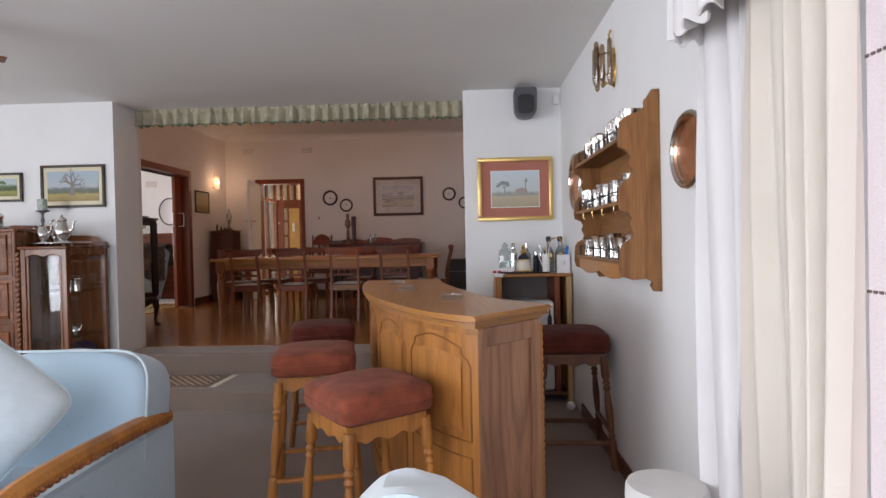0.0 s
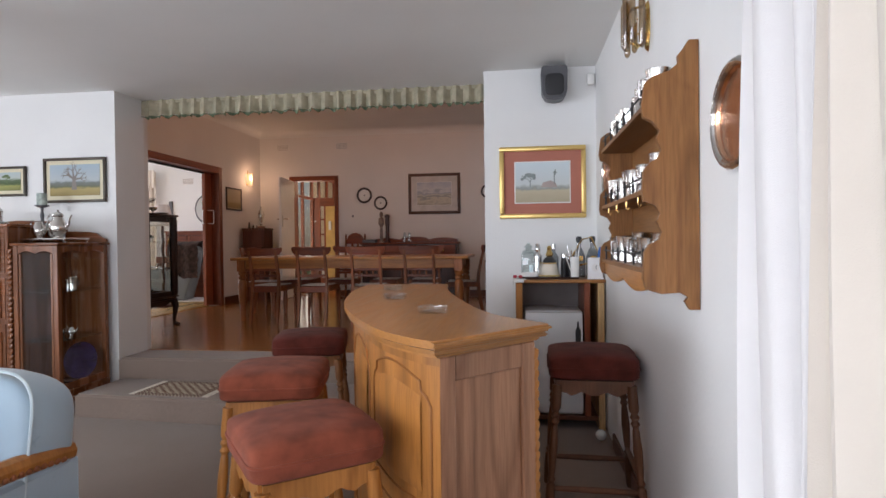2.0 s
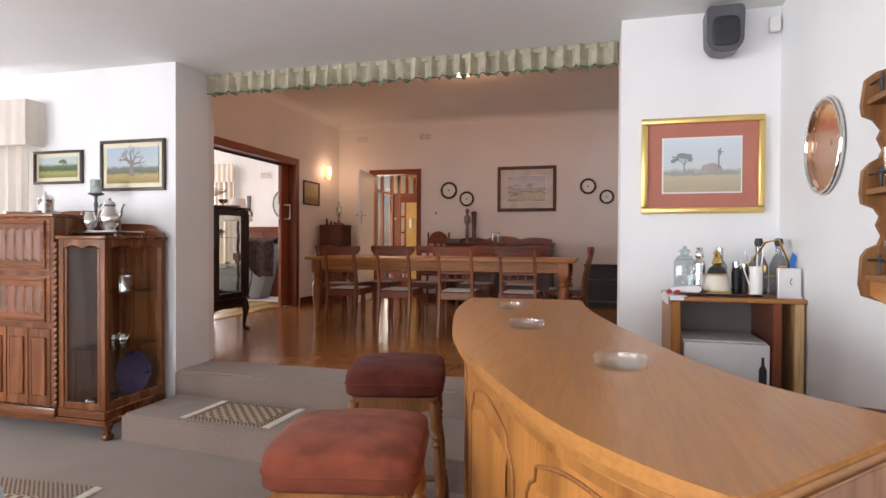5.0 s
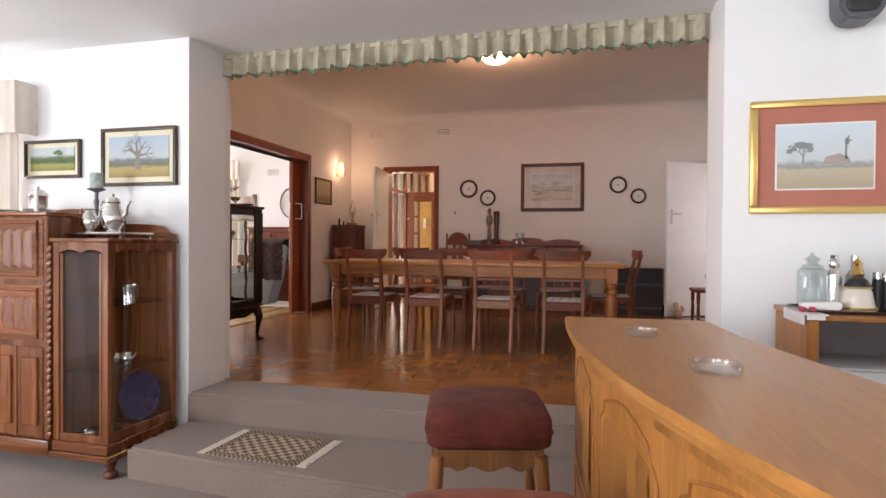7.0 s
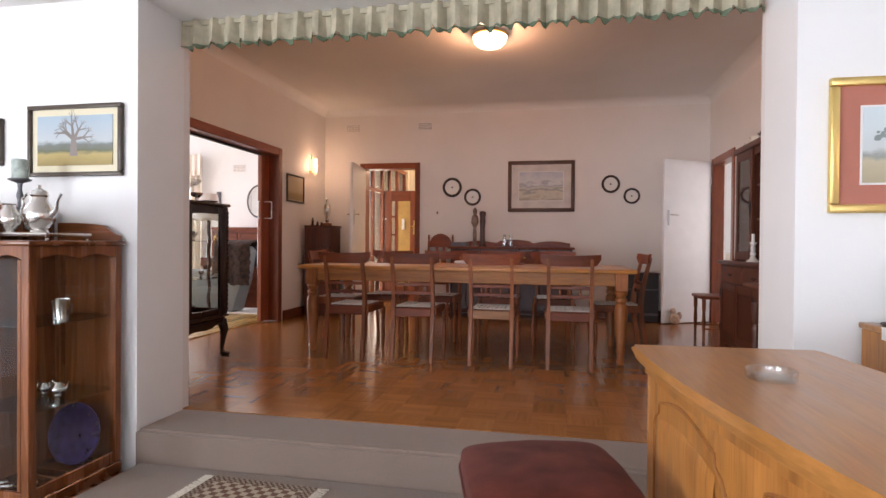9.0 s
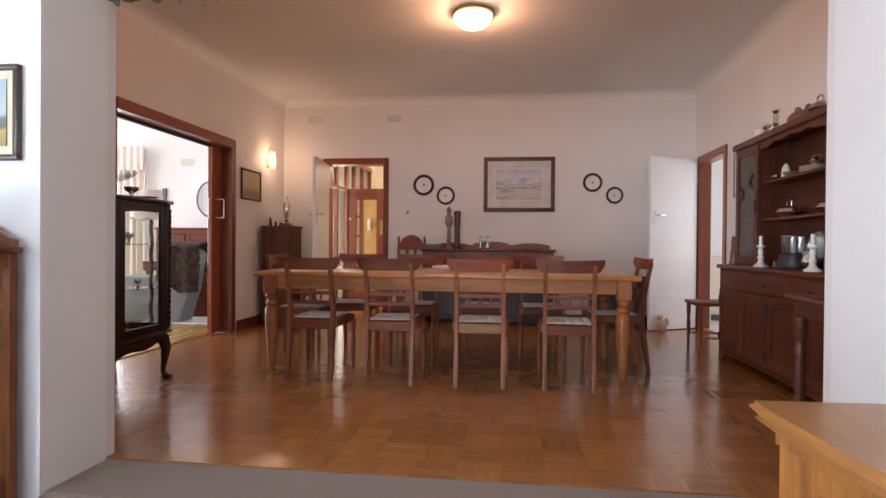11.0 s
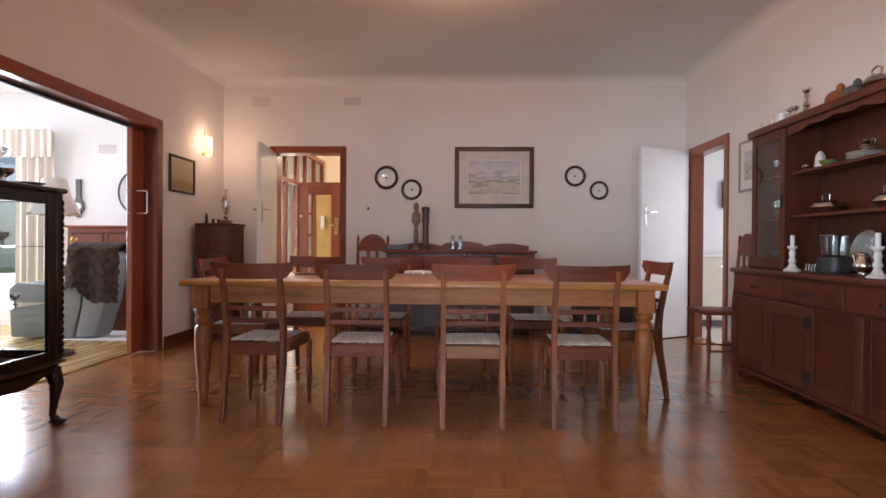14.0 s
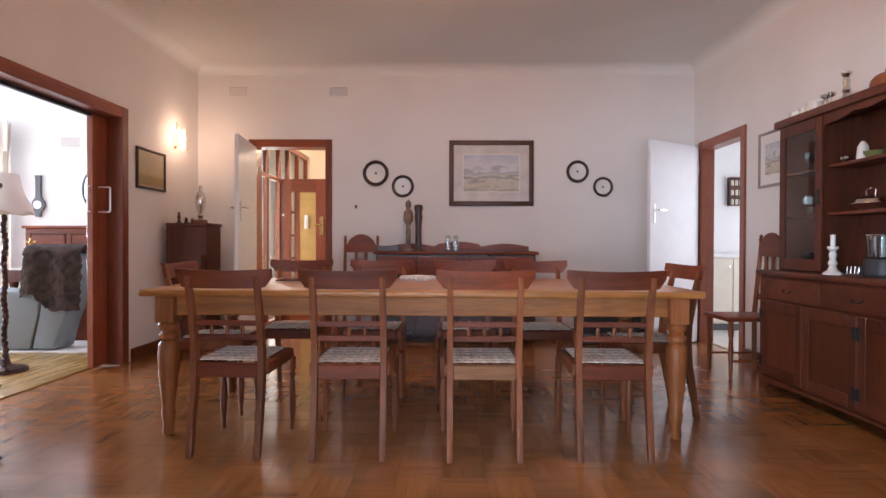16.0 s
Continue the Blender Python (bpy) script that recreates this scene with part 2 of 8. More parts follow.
# rack oak darkened: the shade between the shelves is put into this colour
M_OAKB = wood("rack_board_shaded_oak", (0.27, 0.122, 0.04), "y", 0.42, 0.3, 0.05, pores=0.4, rings=10.0, figure=0.5)
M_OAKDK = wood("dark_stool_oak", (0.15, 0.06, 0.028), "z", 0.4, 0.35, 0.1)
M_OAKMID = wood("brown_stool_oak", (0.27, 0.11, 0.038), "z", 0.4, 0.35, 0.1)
# darker oak for the panel beads, painting in the grooves' shade
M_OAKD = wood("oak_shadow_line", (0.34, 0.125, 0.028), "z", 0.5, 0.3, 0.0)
M_PINE = wood("honey_pine", (0.50, 0.215, 0.055), "x", 0.28, 0.3, 0.4, rings=7.0)
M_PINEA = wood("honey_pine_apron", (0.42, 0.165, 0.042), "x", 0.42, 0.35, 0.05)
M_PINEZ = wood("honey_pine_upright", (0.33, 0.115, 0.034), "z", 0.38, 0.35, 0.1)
M_PALEP = wood("pale_pine_edge", (0.55, 0.36, 0.17), "z", 0.45, 0.25, 0.05)
M_BOARD = plain("grey_hardboard", (0.30, 0.27, 0.26), 0.7)
M_CHAIR = wood("stinkwood", (0.25, 0.08, 0.028), "z", 0.45, 0.45, 0.1)
M_CHAIRX = wood("stinkwood_rail", (0.19, 0.042, 0.013), "x", 0.42, 0.45, 0.1)
M_CHAIRL = wood("pale_chair_wood", (0.30, 0.14, 0.06), "x", 0.3, 0.3, 0.3)
M_EBON = wood("near_black_mahogany", (0.022, 0.010, 0.009), "z", 0.28, 0.5, 0.2)
M_DARK = wood("dark_mahogany", (0.05, 0.016, 0.010), "z", 0.28, 0.5, 0.25)
M_IMBUIA = wood("imbuia", (0.22, 0.072, 0.024), "z", 0.25, 0.5, 0.3)
M_IMBUIAX = wood("imbuia_rail", (0.22, 0.072, 0.024), "x", 0.25, 0.5, 0.3)
M_HUTCH = wood("red_brown_dresser", (0.115, 0.032, 0.014), "z", 0.42, 0.45, 0.08)
M_HUTCHY = wood("red_brown_dresser_top", (0.125, 0.034, 0.015), "y", 0.42, 0.45, 0.1)
M_MERANTI = wood("red_meranti", (0.25, 0.065, 0.026), "z", 0.3, 0.3, 0.4)
M_MERANTIX = wood("red_meranti_head", (0.25, 0.065, 0.026), "x", 0.3, 0.3, 0.4)
M_MERANTIY = wood("red_meranti_rail", (0.25, 0.065, 0.026), "y", 0.3, 0.3, 0.4)
M_PARQ = wood("parquet", (0.40, 0.168, 0.049), "x", 0.19, 0.24, 0.4, 14.0, tone=0.15, pores=0.2, spec=0.4, polish=0.17)
# cross-laid squares coloured darker: their grain's weaker reflection put into the tone
M_PARQY = wood("parquet_far_cross", (0.32, 0.13, 0.038), "y", 0.20, 0.22, 0.4, 14.0, "Island", 0.13, 0.2, spec=0.4, polish=0.17)
M_PARQI = wood("parquet_far", (0.36, 0.152, 0.045), "x", 0.20, 0.22, 0.4, 14.0, "Island", 0.13, 0.2, spec=0.4, polish=0.17)
M_VELVET = plain("rust_velvet", (0.25, 0.066, 0.036), 0.8, vary=0.3, scale=13, fine=250, relief=0.45, spec=0.1, sheen=0.08)
# rust velvet darkened for two stools: wear and lost sheen put into its colour
M_VELVETD = plain("darker_rust_velvet", (0.115, 0.026, 0.018), 0.8, vary=0.35, scale=11, fine=250, relief=0.45, spec=0.1, sheen=0.05)
M_BLUE = damask("pale_blue_damask", (0.24, 0.37, 0.47), (0.36, 0.49, 0.58), 14.0)
# the blue damask lightened: window light on the slipper chair put into colour
M_PALE = damask("window_lit_blue_damask", (0.46, 0.55, 0.60), (0.60, 0.66, 0.68), 14.0)
M_BLUEP = plain("pale_blue_piping", (0.55, 0.66, 0.70), 0.6, sheen=0.3)
M_CREAM = plain("cream_curtain_cloth", (0.72, 0.65, 0.57), 0.8, vary=0.06, scale=3, fine=400, relief=0.2, spec=0.1, sheen=0.3)
M_WHITEC = plain("white_curtain_cloth", (0.77, 0.745, 0.735), 0.75, vary=0.05, scale=3, fine=400, relief=0.2, spec=0.1, sheen=0.3)
M_VALANCE = plain("sage_cream_cloth", (0.45, 0.41, 0.30), 0.8, vary=0.2, scale=14, fine=400, relief=0.2, spec=0.1)
M_GREEN = plain("green_trim", (0.14, 0.19, 0.12), 0.8)
M_SHEER = sheer("sheer_net", (0.86, 0.79, 0.78))
M_SILVER = metal("polished_silver", (0.68, 0.665, 0.64), 0.2)
M_CHROME = metal("chrome", (0.78, 0.79, 0.80), 0.1)
M_LEVER = metal("satin_chrome", (0.85, 0.85, 0.85), 0.38)
M_PLATE = metal("dulled_plate", (0.42, 0.42, 0.43), 0.3)
M_AMBER = thin_glass("smoky_amber_glass", (0.62, 0.50, 0.34), 0.06, 0.16)
M_BRASS = metal("brass", (0.75, 0.52, 0.20), 0.2)
M_GOLD = metal("gilt", (0.80, 0.58, 0.22), 0.32)
M_COPPER = metal("copper_tray", (0.75, 0.45, 0.30), 0.22)
M_IRON = plain("black_iron", (0.02, 0.02, 0.022), 0.5, spec=0.4)
M_BLACK = plain("black_plastic", (0.025, 0.025, 0.028), 0.45)
M_GREY = plain("grey_plastic", (0.10, 0.10, 0.11), 0.4)
M_WHITE = plain("white_enamel", (0.80, 0.80, 0.80), 0.3, vary=0.02, relief=0.03, coat=0.3)
M_DOORW = plain("white_door_paint", (0.78, 0.79, 0.80), 0.35, vary=0.03, relief=0.05)
M_GLASS = thin_glass("clear_glass", gloss=0.035)
M_GLASSG = thin_glass("smoked_glass", (0.62, 0.64, 0.66), 0.03, 0.06)
M_BOTTLE = thin_glass("bottle_glass", (0.80, 0.86, 0.86), 0.05, 0.14)
M_CRYSTAL = thin_glass("cut_crystal", (0.95, 0.96, 0.96), 0.04, 0.12)
M_CERAM = plain("cream_ceramic", (0.72, 0.66, 0.55), 0.25, vary=0.05, relief=0.03, coat=0.5)
M_PORC = plain("white_porcelain", (0.82, 0.81, 0.78), 0.2, vary=0.03, relief=0.02, coat=0.5)
M_PAPER = plain("cream_mount", (0.74, 0.68, 0.50), 0.8, vary=0.03, relief=0.05)
M_REDMAT = plain("terracotta_mount", (0.46, 0.17, 0.12), 0.8, vary=0.05, relief=0.05)
M_WHITEMAT = plain("white_mount", (0.80, 0.78, 0.76), 0.8, vary=0.02, relief=0.05)
M_RIEMPIE = plain("rawhide_thong", (0.62, 0.56, 0.50), 0.7, vary=0.15, scale=40)
M_SKIRT = wood("skirting", (0.16, 0.05, 0.022), "x", 0.35, 0.4, 0.3)
M_LACE = plain("white_lace", (0.80, 0.78, 0.76), 0.9, vary=0.05)
M_NAVY = plain("blue_glaze", (0.04, 0.025, 0.08), 0.2, vary=0.6, scale=30, relief=0.05, coat=0.5)
M_THROW = plain("brown_fur_throw", (0.034, 0.018, 0.013), 0.95, vary=0.75, scale=16, fine=60, relief=0.8, sheen=0.0)
M_GREYUP = damask("grey_upholstery", (0.075, 0.09, 0.105), (0.20, 0.22, 0.23), 26.0, 0.1)
M_RUG = rug_mat("oriental_rug", (0.20, 0.12, 0.09), (0.52, 0.45, 0.35), (0.07, 0.045, 0.045), 30.0)
M_RUGB = rug_mat("oriental_rug_border", (0.14, 0.085, 0.07), (0.38, 0.31, 0.24), (0.08, 0.055, 0.05), 70.0)
M_FRINGE = plain("cream_fringe", (0.68, 0.62, 0.52), 0.9, vary=0.15, scale=90)
M_HALL = plain("ochre_hall_wall", (0.80, 0.73, 0.60), 0.7, vary=0.05, scale=1.5, fine=60, relief=0.2)
M_OPAL = glow("opal_lamp_glass", (1.0, 0.80, 0.55), 8.0)
M_SHADEL = glow("lit_lamp_shade", (1.0, 0.68, 0.36), 2.2)
M_BULB = glow("lit_candle_bulb", (1.0, 0.82, 0.55), 30.0)
M_OPALC = plain("unlit_bulb_glass", (0.75, 0.73, 0.68), 0.3, vary=0.03, relief=0.0)
M_FLOORS = wood("yellow_floor", (0.40, 0.25, 0.075), "y", 0.25, 0.3, 0.3, 12.0)
M_LAWN = plain("lawn", (0.07, 0.12, 0.035), 0.9, vary=0.4, scale=1.2)

# ---- mesh helpers ----


def B():
    return bmesh.new()


def box(bm, a, b, bevel=0.0, m=None, seg=1):
    r = bmesh.ops.create_cube(bm, size=1.0)
    vs = r["verts"]
    c = [(p + q) / 2 for p, q in zip(a, b)]
    s = [abs(q - p) for p, q in zip(a, b)]
    for v in vs:
        v.co = Vector((v.co.x * s[0] + c[0], v.co.y * s[1] + c[1], v.co.z * s[2] + c[2]))
    if bevel:
        es = list({e for v in vs for e in v.link_edges})
        r = bmesh.ops.bevel(bm, geom=es, offset=bevel, segments=seg, affect="EDGES", profile=0.5)
        vs = list({v for f in r["faces"] for v in f.verts} | {v for v in vs if v.is_valid})
    if m is not None:
        for v in vs:
            v.co = m @ v.co
    return bm


def lathe(bm, prof, seg=16, at=(0, 0, 0), m=None, flat=1.0):
    """Turned shape: (radius, height) from the bottom up."""
    rings = []
    for r, z in prof:
        ring = []
        for i in range(seg):
            a = 2 * math.pi * i / seg
            p = Vector((at[0] + r * math.cos(a), at[1] + flat * r * math.sin(a), at[2] + z))
            ring.append(bm.verts.new(m @ p if m is not None else p))
        rings.append(ring)
    for lo, hi in zip(rings, rings[1:]):
        for i in range(seg):
            j = (i + 1) % seg
            bm.faces.new((lo[i], lo[j], hi[j], hi[i]))
    if prof[0][0] > 1e-5:
        bm.faces.new(rings[0][::-1])
    if prof[-1][0] > 1e-5:
        bm.faces.new(rings[-1])
    return bm


def tube(bm, pts, r, seg=8, closed=False):
    """A round bar along a line of points; r is a radius or one for each point."""
    pts = [Vector(p) for p in pts]
    n = len(pts)
    rs = r if isinstance(r, (list, tuple)) else [r] * n
    rings, side = [], None
    for i, p in enumerate(pts):
        if closed:
            d = (pts[(i + 1) % n] - pts[i - 1]).normalized()
        else:
            d = (pts[min(i + 1, n - 1)] - pts[max(i - 1, 0)]).normalized()
        if side is None:
            side = d.orthogonal().normalized()
        else:
            side = (side - d * side.dot(d)).normalized()
        up = d.cross(side)
        rings.append([bm.verts.new(p + rs[i] * (math.cos(2 * math.pi * k / seg) * side + math.sin(2 * math.pi * k / seg) * up)) for k in range(seg)])
    pairs = list(zip(rings, rings[1:])) + ([(rings[-1], rings[0])] if closed else [])
    for lo, hi in pairs:
        for k in range(seg):
            j = (k + 1) % seg
            bm.faces.new((lo[k], lo[j], hi[j], hi[k]))
    if not closed:
        bm.faces.new(rings[0][::-1])
        bm.faces.new(rings[-1])
    return bm


def prism(bm, poly, depth, m):
    """A flat outline (x, y), made depth thick along its local z, at the pose m."""
    lo = [bm.verts.new(m @ Vector((x, y, 0))) for x, y in poly]
    hi = [bm.verts.new(m @ Vector((x, y, depth))) for x, y in poly]
    n = len(poly)
    bm.faces.new(lo[::-1])
    bm.faces.new(hi)
    for i in range(n):
        j = (i + 1) % n
        bm.faces.new((lo[i], lo[j], hi[j], hi[i]))
    return bm


UPX = Matrix(((1, 0, 0, 0), (0, 0, -1, 0), (0, 1, 0, 0), (0, 0, 0, 1)))     # outline's y goes up, depth goes to -y
UPY = Matrix(((0, 0, 1, 0), (1, 0, 0, 0), (0, 1, 0, 0), (0, 0, 0, 1)))      # outline's x goes to y, its y up, depth to +x


def puff(bm, c, half, e1=0.35, e2=0.35, nu=32, nv=16, m=None):
    """A stuffed, round-cornered block."""
    def pw(v, e):
        return math.copysign(abs(v) ** e, v)
    rings = []
    for j in range(nv + 1):
        ph = -math.pi / 2 + math.pi * j / nv
        ring = []
        for i in range(nu):
            th = 2 * math.pi * i / nu
            p = Vector((c[0] + half[0] * pw(math.cos(ph), e1) * pw(math.cos(th), e2),
                        c[1] + half[1] * pw(math.cos(ph), e1) * pw(math.sin(th), e2),
                        c[2] + half[2] * pw(math.sin(ph), e1)))
            ring.append(bm.verts.new(m @ p if m is not None else p))
        rings.append(ring)
    for lo, hi in zip(rings, rings[1:]):
        for i in range(nu):
            k = (i + 1) % nu
            bm.faces.new((lo[i], lo[k], hi[k], hi[i]))
    bmesh.ops.remove_doubles(bm, verts=rings[0] + rings[-1], dist=1e-4)
    return bm


def pleats(bm, length, z0, z1, amp, wave, seed, m, thick=0.006, flare=0.0, ruffle=0.0, rows=10, sway=0.25, uneven=0.0, drift=0.0):
    """A hanging cloth in folds, along local x, from z0 up to z1."""
    rnd = random.Random(seed)
    n = max(8, int(length / wave * 8))
    ph = [0.0]
    for i in range(n):
        ph.append(ph[-1] + 2 * math.pi / 8 * rnd.uniform(0.6, 1.4))
    am = [amp * rnd.uniform(0.6, 1.3) for _ in range(n + 1)]
    am = [(am[max(i - 2, 0)] + am[i] + am[min(i + 2, n)]) / 3 for i in range(n + 1)]
    if uneven:
        n = int(length / wave * 14)
        ph, am, w, a, nxt = [0.0], [], 1.0, amp, 0.0
        for i in range(n + 1):
            if ph[-1] >= nxt:
                nxt += 2 * math.pi
                w, a1 = 1 + uneven * rnd.uniform(-0.5, 0.9), amp * (1 + uneven * rnd.uniform(-0.6, 0.6))
            a += (a1 - a) * 0.25
            am.append(a)
            ph.append(ph[-1] + 2 * math.pi / 14 * w)
    front, back = [], []
    for j in range(rows + 1):
        f = j / rows
        z = z0 + (z1 - z0) * f
        k = 1 - f
        fr, bk = [], []
        for i in range(n + 1):
            x = length * i / n + flare * k * (i / n - 0.5) + drift * math.sin(k * 2.2 + i * 0.09 + seed) * k
            s = math.sin(ph[i] + sway * k * math.sin(i * 0.37 + seed))
            s = math.copysign(abs(s) ** 0.8, s) if not uneven else 2.0 * (0.5 + 0.5 * s) ** 1.4 - 1.0
            y = am[i] * (0.65 + 0.35 * k) * s
            dz = ruffle * math.sin(ph[i] * 1.7 + 1.0) if j == 0 else 0.0
            fr.append(bm.verts.new(m @ Vector((x, y - thick / 2, z + dz))))
            bk.append(bm.verts.new(m @ Vector((x, y + thick / 2, z + dz))))
        front.append(fr)
        back.append(bk)
    for g, flip in ((front, False), (back, True)):
        for j in range(rows):
            for i in range(n):
                q = (g[j][i], g[j][i + 1], g[j + 1][i + 1], g[j + 1][i])
                bm.faces.new(q[::-1] if flip else q)
    for j in range(rows):
        bm.faces.new((front[j][0], front[j + 1][0], back[j + 1][0], back[j][0]))
        bm.faces.new((front[j + 1][n], front[j][n], back[j][n], back[j + 1][n]))
    for i in range(n):
        bm.faces.new((front[0][i + 1], front[0][i], back[0][i], back[0][i + 1]))
        bm.faces.new((front[rows][i], front[rows][i + 1], back[rows][i + 1], back[rows][i]))
    return bm


def obj(name, bm, mat, sharp=35):
    me = bpy.data.meshes.new(name)
    bmesh.ops.recalc_face_normals(bm, faces=bm.faces[:])
    for f in bm.faces:
        f.smooth = True
    bm.to_mesh(me)
    bm.free()
    me.set_sharp_from_angle(angle=radians(sharp))
    me.materials.append(mat)
    return new(name, me)


def part(name, bm, mat, parent, label=""):
    ob = obj(name, bm, mat)
    ob.parent = parent
    if label:
        ob["label"] = label
    return ob


def thing(name, label, category, m=None, group=""):
    e = new(name)
    e.empty_display_size = 0.1
    e.matrix_basis = m if m is not None else Matrix()
    return tagged(e, label, category, group)


def solo(name, bm, mat, label, category, m=None, group=""):
    ob = obj(name, bm, mat)
    if m is not None:
        ob.matrix_basis = m
    return tagged(ob, label, category, group)


def setting(name, bm, mat, label=""):
    return tagged(obj(name, bm, mat), label or name.replace("_", " "), name.split("_")[0], kind="structure")


def curve_points(pts, n):
    """Smooth line through a few points, n steps to a span."""
    out = []
    P = [Vector(p) for p in pts]
    for i in range(len(P) - 1):
        a, b = P[i], P[i + 1]
        ta = (P[i + 1] - P[i - 1]) / 2 if i else b - a
        tb = (P[i + 2] - P[i]) / 2 if i + 2 < len(P) else b - a
        for k in range(n):
            s = k / n
            out.append((2 * s**3 - 3 * s**2 + 1) * a + (s**3 - 2 * s**2 + s) * ta + (-2 * s**3 + 3 * s**2) * b + (s**3 - s**2) * tb)
    out.append(P[-1])
    return out


# ---- the rooms ----
FL = 0.34          # floor of the dining room above the living room's
ST = 0.17          # the step between
LC, DC = 2.57, 3.26  # ceilings


def wall(name, axis, p0, p1, a0, a1, z0, z1, holes, mat, label):
    """A wall along x or y with openings (from, to, bottom, top)."""
    bm = B()
    cuts = sorted({a0, a1, *[h[0] for h in holes], *[h[1] for h in holes]})
    for s, e in zip(cuts, cuts[1:]):
        spans = [(z0, z1)]
        for h in holes:
            if h[0] <= s + 1e-6 and h[1] >= e - 1e-6:
                spans = [q for lo, hi in spans for q in ((lo, min(hi, h[2])), (max(lo, h[3]), hi)) if q[1] - q[0] > 1e-4]
        for lo, hi in spans:
            if axis == "x":
                box(bm, (s, p0, lo), (e, p1, hi))
            else:
                box(bm, (p0, s, lo), (p1, e, hi))
    return setting(name, bm, mat, label)


wall("wall_front_left", "x", 5.17, 5.54, -4.8, -1.775, 0, LC, [(-4.4, -3.25, 0.95, 2.12)], M_WALL, "white painted plaster wall with a curtained window")
wall("wall_front_right", "x", 5.17, 5.54, 1.30, 2.13, 0, LC, [], M_WALL, "white painted plaster pier")
wall("wall_right", "y", 2.13, 2.40, -2.6, 5.54, 0, LC, [(-0.75, 1.75, 0.3, 2.12)], M_WALL, "white painted plaster wall with a large window")
wall("wall_left", "y", -5.0, -4.8, -2.6, 5.54, 0, LC, [(-2.3, 1.0, 0.3, 2.3)], M_WALL, "white painted plaster wall with an added unseen window")
wall("wall_back", "x", -2.8, -2.6, -5.0, 2.40, 0, LC, [(-2.8, 1.6, 0.3, 2.25)], M_WALL, "white painted plaster wall with wide windows")
wall("wall_lintel", "x", 5.545, 5.60, -3.05, 2.276, LC + 0.0, DC + 0.1, [], M_DWALL, "cream plaster above the wide opening")
wall("wall_dining_left", "y", -3.25, -3.05, 5.60, 10.575, FL - 0.1, DC + 0.1, [(7.27, 9.13, FL - 0.1, 2.40)], M_DWALL, "cream plaster wall with a wide doorway")
wall("wall_dining_back", "x", 10.575, 10.775, -3.25, 2.476, FL - 0.1, DC + 0.1, [(-2.44, -1.66, FL - 0.1, 2.41)], M_DWALL, "cream plaster wall with a doorway")
wall("wall_dining_right", "y", 2.276, 2.39, 5.60, 10.575, FL - 0.1, DC + 0.1, [(9.56, 10.37, FL - 0.1, 2.345)], M_DWALL, "cream plaster wall with a doorway")
bm = B()
box(bm, (-3.05, 5.541, FL - 0.1), (-1.779, 5.60, LC - 0.001))
box(bm, (1.304, 5.541, FL - 0.1), (2.276, 5.60, LC - 0.001))
setting("wall_dining_front", bm, M_DWALL, "cream plaster flanking the wide opening")
bm = B()
box(bm, (-5.0, -2.8, LC), (2.40, 5.545, LC + 0.12))
setting("ceiling_living", bm, M_CEIL, "flat white painted ceiling")
bm = B()
box(bm, (-3.25, 5.6, DC), (2.476, 10.775, DC + 0.12))
# coved edge round the dining ceiling
cove = [(0, 0), (0, -0.10)] + [(0.12 - 0.12 * math.cos(a), -0.10 + 0.10 * math.sin(a)) for a in (0.3, 0.6, 0.9, 1.2)] + [(0.12, 0)]
prism(bm, [(x, y) for x, y in cove], 4.97, Matrix.Translation((-3.05, 10.575, DC)) @ Matrix(((1, 0, 0, 0), (0, 0, -1, 0), (0, 1, 0, 0), (0, 0, 0, 1))))
prism(bm, [(-x, y) for x, y in cove], 4.97, Matrix.Translation((2.276, 10.575, DC)) @ Matrix(((1, 0, 0, 0), (0, 0, -1, 0), (0, 1, 0, 0), (0, 0, 0, 1))))
prism(bm, [(-x, y) for x, y in cove], 5.326, Matrix.Translation((-3.05, 10.575, DC)) @ UPY)
setting("ceiling_dining", bm, M_CEIL, "white ceiling with a coved edge")
bm = B()
box(bm, (-5.0, -2.8, -0.1), (2.40, 5.54, 0.0))
setting("floor_living", bm, M_CARPET, "wall-to-wall taupe carpet")
bm = B()
prism(bm, [(-1.755, 4.66), (1.30, 4.42), (1.42, 4.42), (1.42, 5.17), (-1.755, 5.17)], ST - 0.001, Matrix.Translation((0, 0, 0.001)))
prism(bm, [(-1.775, 5.165), (1.30, 5.165), (1.30, 5.545), (-1.775, 5.545)], FL - 0.002, Matrix.Translation((0, 0, 0.001)))
bmesh.ops.bevel(bm, geom=[e for e in bm.edges if min(v.co.z for v in e.verts) > 0.1], offset=0.015, segments=3, affect="EDGES")
setting("floor_steps", bm, M_CARPET, "two broad carpeted steps up to the dining room")
bm = B()
box(bm, (-3.25, 5.545, FL - 0.12), (2.476, 10.775, FL - 0.012))
FLOOR_D = setting("floor_dining", bm, M_PARQI, "polished basket-weave parquet floor")
bm = B()
box(bm, (-7.2, 5.8, FL - 0.1), (-3.252, 10.775, FL - 0.002))
setting("floor_sitting", bm, M_FLOORS, "polished wooden floor of the next room")
wall("wall_sitting_far", "x", 10.6, 10.8, -7.2, -3.25, FL - 0.1, 3.1, [(-6.7, -5.45, 0.9, 2.5)], M_WALL, "white plaster wall of the sitting room")
wall("wall_sitting_left", "y", -7.2, -7.0, 5.8, 10.6, FL - 0.1, 3.1, [(6.4, 10.0, 0.9, 2.9)], M_WALL, "white plaster wall with an added unseen window")
wall("wall_sitting_near", "x", 5.7, 5.8, -7.2, -3.25, FL - 0.1, 3.1, [], M_WALL, "white plaster wall of the sitting room")
bm = B()
